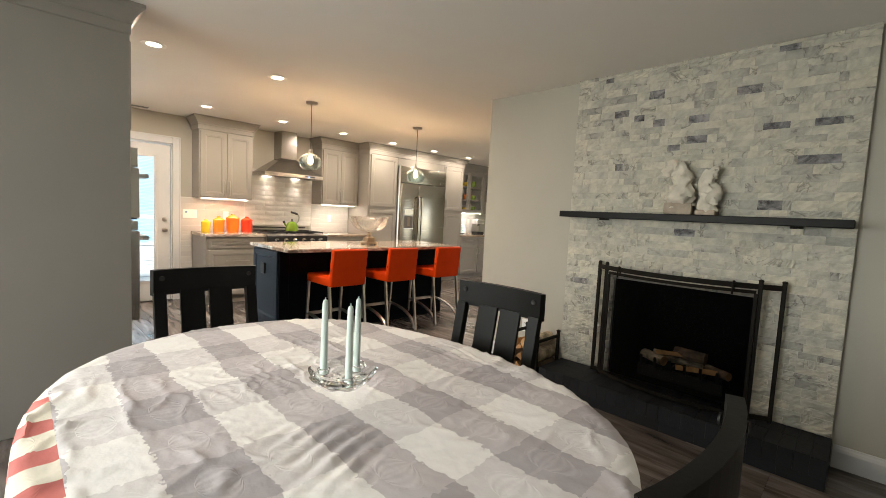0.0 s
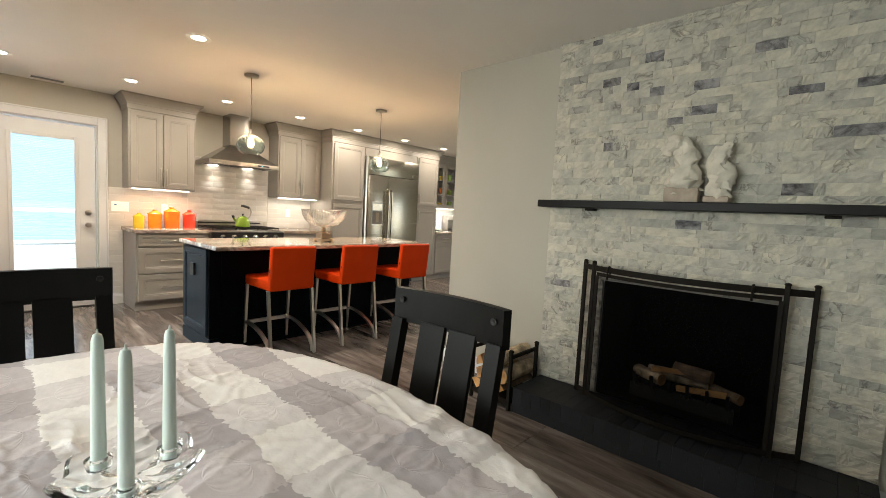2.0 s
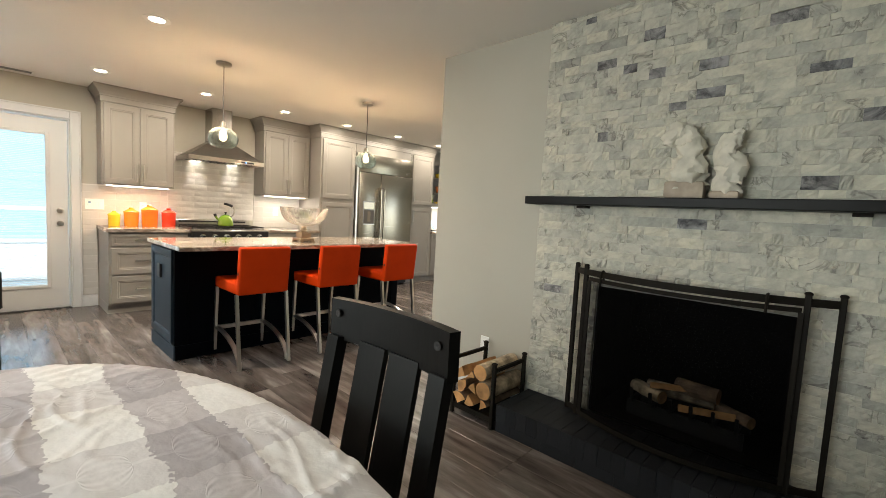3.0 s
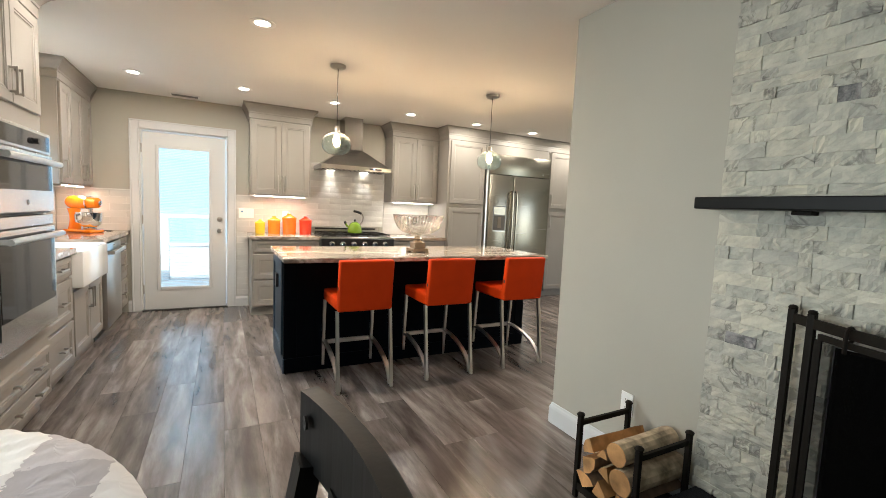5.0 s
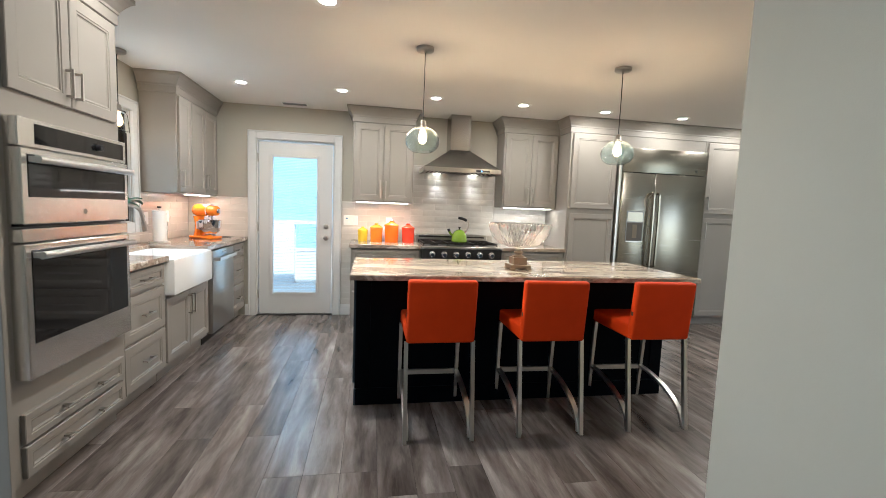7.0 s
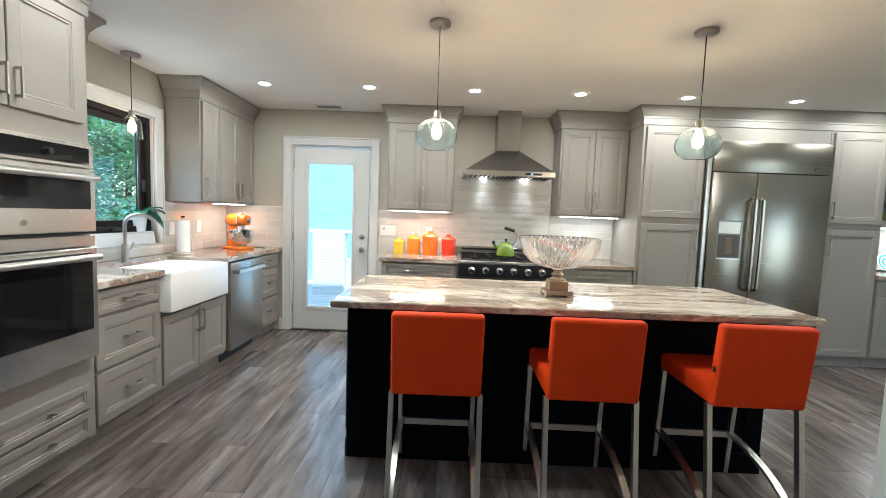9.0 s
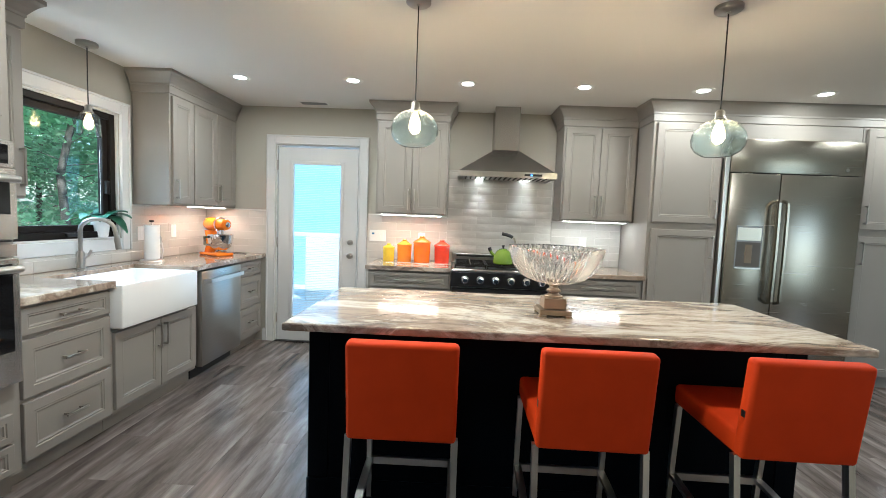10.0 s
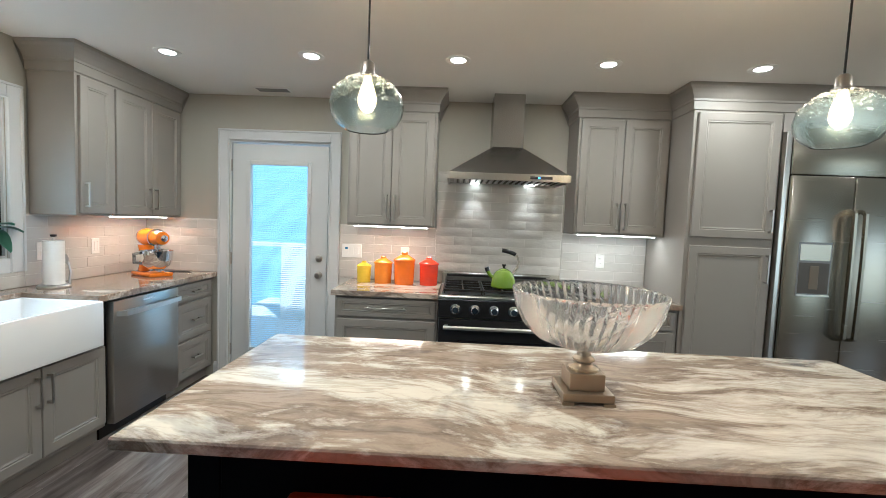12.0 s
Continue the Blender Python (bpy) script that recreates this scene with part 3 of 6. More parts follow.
def casing(name, axis, c, u0, u1, z0, z1, out, w=0.09, sill=False):
    """Flat white casing round an opening; c: the wall's face, out: the way it stands proud."""
    bm = bmesh.new()
    t0, t1 = (c, c + out * 0.018)

    def put(a, b, e, f):
        lo, hi = min(t0, t1), max(t0, t1)
        if axis == "x":
            add_box(bm, lo, hi, a, b, e, f, 0.003)
        else:
            add_box(bm, a, b, lo, hi, e, f, 0.003)

    put(u0 - w, u0 - 0.001, z0 if not sill else z0 - w, z1 + w)
    put(u1 + 0.001, u1 + w, z0 if not sill else z0 - w, z1 + w)
    put(u0, u1, z1 + 0.001, z1 + w)
    if sill:
        put(u0, u1, z0 - w, z0 - 0.001)
    # raised back band round the outside, and a bead along the inside
    for e0, e1, th in ((-w - 0.003, -w + 0.013, 0.027), (-0.014, -0.004, 0.022)):
        t1 = c + out * th
        lo_z = (z0 - w if sill else z0) + 0.0015
        put(u0 + e0, u0 + e1, lo_z, z1 - e1 - 0.0005)
        put(u1 - e1, u1 - e0, lo_z, z1 - e1 - 0.0005)
        put(u0 + e0, u1 - e0, z1 - e1, z1 - e0)
    # jamb lining
    d = -out * 0.15
    for a, b, e, f in ((u0 - 0.001, u0 + 0.012, z0, z1), (u1 - 0.012, u1 + 0.001, z0, z1), (u0 + 0.012, u1 - 0.012, z1 - 0.012, z1 + 0.001)) + (((u0 + 0.012, u1 - 0.012, z0 - 0.001, z0 + 0.012),) if sill else ()):
        lo, hi = min(c, c + d), max(c, c + d)
        if axis == "x":
            add_box(bm, lo + 0.003, hi - 0.003, a, b, e, f)
        else:
            add_box(bm, a, b, lo + 0.003, hi - 0.003, e, f)
    return tagged(part(name, bm, TRIM), "white painted flat casing", "trim", kind="structure")


casing("door_trim", "x", XB, 1.13, 2.0, 0, 2.06, 1)
casing("window_trim", "y", YW, -5.07, -4.16, 1.115, 2.065, 1, sill=True)

# the glazed back door with blinds between its panes
door = tagged(thing("door_1", pose(XB - 0.012, 1.15, 0.0, 0, 0, 90), "white back door with one tall glazed panel, closed", "door"), kind="structure")
bm = bmesh.new()
DW, DH, G0, G1, GZ0, GZ1 = 0.83, 2.035, 0.155, 0.655, 0.27, 1.865
for a, b, e, f in ((0, G0, 0.012, DH), (G1, DW, 0.012, DH), (G0, G1, 0.012, GZ0), (G0, G1, GZ1, DH)):
    add_box(bm, a, b, 0.0, 0.045, e, f)
part("slab", bm, TRIM, door)
bm = bmesh.new()
for a, b, e, f in ((G0 - 0.032, G0 + 0.004, GZ0 - 0.032, GZ1 + 0.032), (G1 - 0.004, G1 + 0.032, GZ0 - 0.032, GZ1 + 0.032), (G0 + 0.004, G1 - 0.004, GZ0 - 0.032, GZ0 + 0.004), (G0 + 0.004, G1 - 0.004, GZ1 - 0.004, GZ1 + 0.032)):
    add_box(bm, a, b, -0.010, -0.0005, e, f, 0.004)
lite = part("glass_frame", bm, TRIM, door, "white moulded glazing frame")
pane = box("pane", G0, G1, 0.006, 0.009, GZ0, GZ1, CLEAR, door, 0)
pane.visible_shadow = False
for z in (1.60, 1.48):
    box("blind_slider", G1 + 0.004, G1 + 0.022, -0.020, -0.010, z - 0.03, z + 0.03, TRIM, door, 0.003)
slat_me = None
for i in range(88):
    z = GZ0 + 0.012 + i * 0.018
    if slat_me is None:
        bm = bmesh.new()
        add_box(bm, G0 + 0.003, G1 - 0.003, -0.0045, 0.0045, -0.0003, 0.0003)
        s = part("slat", bm, BLIND, door)
        slat_me = s.data
    else:
        s = new("slat", slat_me)
        s.parent = door
    s.matrix_local = pose(0, 0.026, z, 12, 0, 0)
for z, r in ((1.075, 0.026), (0.935, 0.026)):
    k = lathe("deadbolt" if z > 1 else "door_knob", [(0.030, 0), (0.030, 0.006), (0.024, 0.010), (0.011, 0.014), (0.011, 0.030), (r, 0.036), (r, 0.050), (0.018, 0.058), (0, 0.059)] if z < 1 else
              [(0.030, 0), (0.030, 0.010), (0.022, 0.016), (0.008, 0.017), (0.008, 0.028), (0, 0.029)], NICKEL, door, 20, label="satin nickel")
    k.matrix_local = pose(0.765, -0.0005, z, 90, 0, 0)
for z in (0.25, 1.05, 1.85):
    lathe("hinge", [(0.007, -0.05), (0.007, 0.05)], NICKEL, door, 10, (-0.006, -0.008, z), label="nickel butt hinge")
box("threshold", -0.02, DW + 0.02, -0.04, 0.12, 0.001, 0.011, BLACKPL, door, 0.002, "dark metal threshold")

# the dark-framed sink window
win = tagged(thing("window_1", pose(-4.615, YW - 0.05, 0), "dark bronze framed casement window above the sink", "window"), kind="structure")
W2, Z0, Z1 = 0.443, 1.127, 2.053
for nm, ins, y0, y1 in (("window_frame", 0.0, -0.05, 0.03), ("sash", 0.047, -0.035, 0.008)):
    bm = bmesh.new()
    th = 0.045
    for a, b, e, f in ((-W2 + ins, -W2 + ins + th, Z0 + ins, Z1 - ins), (W2 - ins - th, W2 - ins, Z0 + ins, Z1 - ins), (-W2 + ins + th, W2 - ins - th, Z0 + ins, Z0 + ins + th), (-W2 + ins + th, W2 - ins - th, Z1 - ins - th, Z1 - ins)):
        add_box(bm, a, b, y0, y1, e, f, 0.003)
    part(nm, bm, mat(nm + "_bronze", (0.010, 0.008, 0.007), 0.5, var=0.1, spec=0.2), win)
p = box("pane", -W2 + 0.093, W2 - 0.093, -0.016, -0.012, Z0 + 0.093, Z1 - 0.093, CLEAR, win, 0)
p.visible_shadow = False
box("sash_lock", -0.46 + 0.02 + 0.05, -0.36, 0.008, 0.030, 1.45, 1.55, BLACKPL, win, 0.003)
box("crank", -0.12, 0.0, 0.03, 0.05, Z0 + 0.012, Z0 + 0.040, BLACKPL, win, 0.004)

# ---- cabinets along the window wall (fronts face +y) ----


def left(x):
    return pose(x, 0.98, 0, 0, 0, 180)


D = 0.585
tall = cabinet("oven_cabinet", pose(-2.86, 1.015, 0, 0, 0, 180), 0.82, D + 0.035, 0, 2.27,
               [("door", 0.045, 0.407, 1.735, 2.255, ("r", 1.84, 0.13)), ("door", 0.413, 0.775, 1.735, 2.255, ("l", 1.84, 0.13)),
                ("drawer", 0.045, 0.775, 0.275, 0.405, ("hh", None, 0.05)), ("drawer", 0.045, 0.775, 0.125, 0.262, ("hh", None, 0.05))],
               "tall grey painted cabinet that houses two wall ovens")
box("end_panel", -0.02, -0.001, -0.004, D + 0.035, 0.002, 2.27, CAB, tall, 0.002)
cabinet("drawer_cabinet", left(-3.685), 0.56, D, 0, 0.883,
        [("drawer", 0.03, 0.545, 0.735, 0.868, ("h", None, 0.15)), ("drawer", 0.03, 0.545, 0.430, 0.715, ("h", None, 0.13)), ("drawer", 0.03, 0.545, 0.120, 0.410, ("h", None, 0.13))],
        "grey painted base cabinet with three drawers")
cabinet("sink_cabinet", left(-4.25), 0.825, D, 0, 0.625,
        [("door", 0.012, 0.408, 0.130, 0.605, ("r", 0.49, 0.16)), ("door", 0.414, 0.810, 0.130, 0.605, ("l", 0.49, 0.16))],
        "grey painted two-door base cabinet below the sink")
cabinet("drawer_cabinet", left(-5.705), 0.51, D, 0, 0.883,
        [("drawer", 0.02, 0.47, 0.735, 0.868, ("h", None, 0.12)), ("drawer", 0.02, 0.47, 0.430, 0.715, ("h", None, 0.12)), ("drawer", 0.02, 0.47, 0.120, 0.410, ("h", None, 0.12))],
        "narrow grey painted base cabinet with three drawers")


def up_left(x):
    return pose(x, 0.70, 0, 0, 0, 180)


cabinet("wall_cabinet", up_left(-5.20), 1.015, 0.305, 1.385, 2.27,
        [("door", 0.02, 0.288, 1.40, 2.255, ("l", 1.52, 0.16)), ("door", 0.305, 0.645, 1.40, 2.255, ("r", 1.52, 0.16)), ("door", 0.650, 0.990, 1.40, 2.255, ("l", 1.52, 0.16))],
        "grey painted corner wall cabinet with three doors", toe=False)
cabinet("wall_cabinet", up_left(-3.69), 0.35, 0.305, 1.385, 2.27, [("door", 0.01, 0.340, 1.40, 2.255, ("r", 1.55, 0.2))],
        "narrow grey painted wall cabinet beside the window", toe=False)
moulding("crown_trim", [(-5.20, YW + 0.003), (-5.20, 0.70), (XB + 0.003, 0.70)], CROWN, 2.268, CAB, "grey painted crown moulding on wall cabinets")
moulding("crown_trim", [(-2.84, YW + 0.003), (-2.84, 1.015), (-3.68, 1.015), (-3.68, 0.70), (-4.05, 0.70), (-4.05, YW + 0.003)], CROWN, 2.268, CAB, "grey painted crown moulding on the oven cabinet")

# ---- cabinets along the back wall (fronts face +x) ----


def back(y, x=-5.62):
    return pose(x, y, 0, 0, 0, 90)


cabinet("drawer_cabinet", back(2.235), 0.745, 0.595, 0, 0.883,
        [("drawer", 0.02, 0.73, 0.735, 0.868, ("h", None, 0.30)), ("drawer", 0.02, 0.73, 0.430, 0.715, ("h", None, 0.30)), ("drawer", 0.02, 0.73, 0.120, 0.410, ("h", None, 0.30))],
        "grey painted base cabinet with three wide drawers")
cabinet("drawer_cabinet", back(3.90), 0.775, 0.595, 0, 0.883,
        [("drawer", 0.02, 0.75, 0.735, 0.868, ("h", None, 0.30)), ("drawer", 0.02, 0.75, 0.430, 0.715, ("h", None, 0.30)), ("drawer", 0.02, 0.75, 0.120, 0.410, ("h", None, 0.30))],
        "grey painted base cabinet beside the range")
for y, w in ((2.23, 0.685), (3.99, 0.690)):
    cabinet("wall_cabinet", back(y, -5.92), w, 0.297, 1.385, 2.27,
            [("door", 0.018, w / 2 - 0.002, 1.40, 2.255, ("r", 1.53, 0.20)), ("door", w / 2 + 0.002, w - 0.018, 1.40, 2.255, ("l", 1.53, 0.20))],
            "grey painted two-door wall cabinet beside the hood", toe=False, group="wall cabinets by the hood")
for y, w, side, lab in ((4.685, 0.60, "r", "tall grey painted pantry cabinet between range and refrigerator"), (6.445, 0.555, "l", "tall grey painted pantry cabinet past the refrigerator")):
    cabinet("pantry_cabinet", back(y), w, 0.595, 0, 2.27,
            [("door", 0.03, w - 0.02, 1.405, 2.255, (side, 1.53, 0.16)), ("door", 0.03, w - 0.02, 0.12, 1.345, (side, 1.20, 0.20))], lab)
cabinet("bridge_cabinet", back(5.29), 1.15, 0.595, 2.142, 2.27, [], "plain grey painted panel above the refrigerator", toe=False)
moulding("crown_trim", [(XB + 0.003, 2.23), (-5.92, 2.23), (-5.92, 2.915), (XB + 0.003, 2.915)], CROWN, 2.268, CAB, "grey painted crown moulding on a wall cabinet")
moulding("crown_trim", [(XB + 0.003, 3.99), (-5.92, 3.99), (-5.92, 4.685), (-5.62, 4.685), (-5.62, 7.0), (-5.92, 7.0), (-5.92, 8.6)], CROWN, 2.268, CAB, "grey painted crown moulding on tall cabinets")
for y in (7.005, 7.555):
    cabinet("base_cabinet", back(y), 0.545, 0.595, 0, 0.883, [("drawer", 0.01, 0.535, 0.735, 0.868, ("h", None, 0.16)), ("door", 0.01, 0.535, 0.12, 0.715, ("r" if y < 7.2 else "l", 0.58, 0.14))],
            "grey painted base cabinet at the coffee corner", group="coffee corner cabinets")
# glass-fronted wall cabinet with crockery
gc = thing("glass_cabinet", back(7.005, -5.92), "grey wall cabinet with glazed doors and coloured crockery inside", "cabinet")
for nm, a, b, c, e, f, g in (("back_panel", 0, 1.5, 0.28, 0.297, 1.385, 2.27), ("side_panel", 0, 0.018, 0, 0.28, 1.385, 2.27), ("side_panel", 1.482, 1.5, 0, 0.28, 1.385, 2.27),
                             ("top_panel", 0.018, 1.482, 0, 0.28, 2.25, 2.27), ("bottom_panel", 0.018, 1.482, 0, 0.28, 1.385, 1.403), ("shelf", 0.018, 1.482, 0.01, 0.28, 1.66, 1.675), ("shelf", 0.018, 1.482, 0.01, 0.28, 1.94, 1.955)):
    box(nm, a, b, c, e, f, g, CAB, gc, 0)
for i in range(3):
    a, b = 0.02 + i * 0.49, 0.50 + i * 0.49
    bm = bmesh.new()
    for q in ((a, a + 0.06, 1.40, 2.255), (b - 0.06, b, 1.40, 2.255), (a + 0.06, b - 0.06, 1.40, 1.46), (a + 0.06, b - 0.06, 2.195, 2.255)):
        add_box(bm, q[0], q[1], -0.020, -0.001, q[2], q[3])
    dd = part("door", bm, CAB, gc)
    pane = box("pane", a + 0.06, b - 0.06, -0.012, -0.009, 1.46, 2.195, CLEAR, dd, 0)
    pane.visible_shadow = False
    pull(dd, b - 0.03 if i % 2 == 0 else a + 0.03, 1.52, 0.13, True)


def vessel(m, r, h, material, name="bowl", label="glazed coloured bowl on a cabinet shelf"):
    ob = lathe(name, [(0, 0), (r * 0.6, 0), (r * 0.9, h * 0.4), (r, h), (r * 0.93, h), (r * 0.8, h * 0.4), (0, h * 0.15)], material, None, 16)
    ob.matrix_world = m
    return tagged(ob, label, name, "crockery")


for i, (y, z, mt) in enumerate(((7.22, 1.404, RED), (7.36, 1.404, GREEN), (7.62, 1.404, YELLOW), (7.82, 1.404, GREEN), (7.25, 1.676, AMBER), (7.65, 1.676, TANGERINE), (7.83, 1.676, GREEN),
                               (7.24, 1.956, GREEN), (7.63, 1.956, YELLOW), (7.80, 1.956, GREEN))):
    vessel(pose(-6.07, y, z), 0.075 + 0.01 * (i % 3), 0.10 + 0.03 * (i % 2), mt)

# ---- worktops ----


def slab(name, outline, z0, z1, label, bev=0.004):
    bm = bmesh.new()
    lo = [bm.verts.new((x, y, z0)) for x, y in outline]
    f = bm.faces.new(lo)
    r = bmesh.ops.extrude_face_region(bm, geom=[f])
    bmesh.ops.translate(bm, verts=[v for v in r["geom"] if isinstance(v, bmesh.types.BMVert)], vec=(0, 0, z1 - z0))
    bmesh.ops.recalc_face_normals(bm, faces=bm.faces)
    ed = [e for e in bm.edges if abs(e.verts[0].co.z - e.verts[1].co.z) < 1e-6]
    bmesh.ops.bevel(bm, geom=ed, offset=bev, segments=2, affect="EDGES", profile=0.5)
    return tagged(part(name, bm, COUNTER), label, "worktop")


slab("worktop", [(-3.684, YW + 0.003), (-3.684, 1.025), (-4.245, 1.025), (-4.245, 0.56), (-4.985, 0.56), (-4.985, 1.025), (XB + 0.003, 1.025), (XB + 0.003, YW + 0.003)], 0.885, 0.925,
     "brown and white veined stone worktop round the sink")
slab("worktop", [(XB + 0.003, 2.215), (-5.575, 2.215), (-5.575, 2.982), (XB + 0.003, 2.982)], 0.885, 0.925, "brown and white veined stone worktop beside the range")
slab("worktop", [(XB + 0.003, 3.898), (-5.575, 3.898), (-5.575, 4.683), (XB + 0.003, 4.683)], 0.885, 0.925, "brown and white veined stone worktop beside the pantry")
slab("worktop", [(XB + 0.003, 7.002), (-5.575, 7.002), (-5.575, 8.1), (XB + 0.003, 8.1)], 0.885, 0.925, "brown and white veined stone worktop at the coffee corner")

# ---- island ----
isl = thing("kitchen_island", pose(-3.75, 2.36, 0), "dark navy painted kitchen island with panelled ends", "kitchen island")
IX, IY = -0.64, 2.25
box("body", IX, 0, 0, IY, 0.0, 0.882, ISLAND_LIT, isl, 0.002)
# Thin sheet that darkens the seating side: its shade is put into the colour.
box("front_panel", 0.0005, 0.005, 0.0905, IY - 0.0905, 0.1155, 0.880, ISLAND_SHADED, isl, 0.001)
# The front plinth takes the shaded copy of the paint, the rest the daylit.
for a, b, c, e, mt in ((IX - 0.012, 0.012, -0.012, -0.001, ISLAND_LIT), (0.001, 0.012, -0.0005, IY + 0.012, ISLAND_SHADED), (IX - 0.012, 0.0005, IY + 0.001, IY + 0.012, ISLAND_LIT), (IX - 0.012, IX - 0.001, -0.0005, IY + 0.0005, ISLAND_LIT)):
    box("plinth", a, b, c, e, 0.0, 0.115, mt, isl, 0.003)
ep = front("end_panel", isl, 0.03, -IX - 0.03, 0.14, 0.87, ISLAND_LIT)
ep.matrix_local = pose(IX, -0.001, 0)
op = box("outlet", -0.40, -0.31, -0.030, -0.011, 0.62, 0.73, BLACKPL, isl, 0.003, "black socket plate")
# Pilasters in the shaded copy of the island paint.
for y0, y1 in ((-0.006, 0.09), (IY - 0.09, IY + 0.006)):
    box("pilaster", -0.08, 0.010, y0, y1, 0.1155, 0.880, ISLAND_SHADED, isl, 0.003)
slab("island_worktop", [(-4.41, 2.32), (-3.505, 2.32), (-3.505, 4.69), (-4.41, 4.69)], 0.884, 0.920, "polished brown and white veined stone island worktop", 0.008)

# ---- bar stools ----


def cushion(name, x0, x1, y0, y1, z0, z1, material, parent, r=0.018):
    return box(name, x0, x1, y0, y1, z0, z1, material, parent, r, seg=4)


def bar_stool(m):
    s = thing("bar_stool", m, "orange leather bar stool with brushed steel legs", "bar stool", "stools at the island")
    # local: the seat's front lies towards -x
    cushion("seat", -0.50, -0.04, -0.198, 0.198, 0.565, 0.655, ORANGE, s)
    b = cushion("backrest", -0.055, 0.0, -0.198, 0.198, 0.0, 0.368, ORANGE, s, 0.016)
    b.matrix_local = pose(-0.020, 0, 0.564, 0, 6, 0)
    for y in (-0.195, 0.195):
        sweep("leg", [(-0.055, y, 0.57), (0.02, y, 0.0)], rect(0.014, 0.011), STEEL, s, (0, 1, 0), smooth=False)
        sweep("leg", [(-0.455, y, 0.57), (-0.50, y, 0.0)], rect(0.014, 0.011), STEEL, s, (0, 1, 0), smooth=False)
        pts = [(-0.485 + 0.49 * math.sin(a), y * 0.97, 0.22 * math.cos(a) + 0.012) for a in [k * math.pi / 2 / 10 for k in range(11)]]
        sweep("brace", pts, rect(0.009, 0.016), STEEL, s, (0, 1, 0), smooth=False)
    sweep("footrest", [(-0.483, -0.19, 0.225), (-0.483, 0.19, 0.225)], rect(0.012, 0.016), STEEL, s, smooth=False)
    box("tag", -0.035, -0.015, -0.1995, -0.1985, 0.72, 0.745, BLACKPL, s, 0)
    return s


st = bar_stool(pose(-3.255, 2.846, 0))
copy_thing(st, pose(-3.255, 3.525, 0, 0, 0, -1.0))
copy_thing(st, pose(-3.255, 4.235, 0, 0, 0, -1.0))

# ---- dining table, cloth, chairs ----
TX, TY, TA, TB = -0.83, 1.19, 0.895, 0.690


def superellipse(a, n=2.35):
    c, s = math.cos(a), math.sin(a)
    return math.copysign(abs(c) ** (2 / n), c) * TA, math.copysign(abs(s) ** (2 / n), s) * TB


tab = thing("dining_table", pose(TX, TY, 0), "black dining table under a checked cloth", "dining table")
bm = bmesh.new()
lo = [bm.verts.new((*(0.985 * v for v in superellipse(2 * math.pi * i / 64)), 0.725)) for i in range(64)]
r = bmesh.ops.extrude_face_region(bm, geom=[bm.faces.new(lo)])
bmesh.ops.translate(bm, verts=[v for v in r["geom"] if isinstance(v, bmesh.types.BMVert)], vec=(0, 0, 0.033))
part("tabletop", bm, BLACKWOOD, tab)
for sx in (-1, 1):
    for sy in (-1, 1):
        box("leg", sx * 0.55 - 0.035, sx * 0.55 + 0.035, sy * 0.40 - 0.035, sy * 0.40 + 0.035, 0, 0.724, BLACKWOOD, tab, 0.006)

bm = bmesh.new()
N, R = 300, 110
rings = []
for k in range(R + 8):
    ring = []
    for i in range(N):
        a = 2 * math.pi * i / N
        ex, ey = superellipse(a)
        f = min(1.0, (k + 1) / R)
        x, y, z = ex * f, ey * f, 0.764
        if k < R:
            w = noise.noise(Vector((x * 4, y * 9, 1.3))) * 0.003
            for k2, (ax, ay, sh) in enumerate(((9, 5, 3.0), (6, 13, 7.0), (15, 10, 11.0))):
                v = noise.noise(Vector((x * ax + 0.8 * noise.noise(Vector((x * 3, y * 3, sh))), y * ay, sh)))
                w += (0.0072, 0.0062, 0.0032)[k2] * max(0.0, 1 - abs(v) * 6.5) ** 2 * max(0.0, 0.25 + noise.noise(Vector((x * 2.3, y * 2.3, sh + 20))) * 1.6)
            ripple = math.sin(2 * math.pi * (x + 0.35 * y) / 0.048 + 4 * noise.noise(Vector((x * 3.5, y * 3.5, 50))))
            w += 0.0034 * max(0.0, noise.noise(Vector((x * 3.2, y * 3.2, 40))) * 1.7 - 0.05) * ripple
            z += 0.003 + w
            if f > 0.95:
                z -= 0.010 * ((f - 0.95) / 0.05) ** 2
        else:
            d = (k - R + 1) / 8
            out = 1.004 + 0.02 * d + 0.018 * d * math.sin(a * 23 + 1.5 * math.sin(a * 5)) + 0.01 * d * noise.noise(Vector((ex * 6, ey * 6, d)))
            x, y, z = ex * out, ey * out, 0.760 - 0.20 * d
        ring.append(bm.verts.new((x, y, z)))
    rings.append(ring)
cen = bm.verts.new((0, 0, 0.770))
for i in range(N):
    bm.faces.new((cen, rings[0][i], rings[0][(i + 1) % N]))
for a, b in zip(rings, rings[1:]):
    for i in range(N):
        bm.faces.new((a[i], a[(i + 1) % N], b[(i + 1) % N], b[i]))
cl = part("tablecloth", bm, CLOTH, None, smooth=True)
cl.matrix_world = pose(TX, TY, 0)
tagged(cl, "creased white and lilac-grey checked tablecloth on the dining table", "tablecloth")


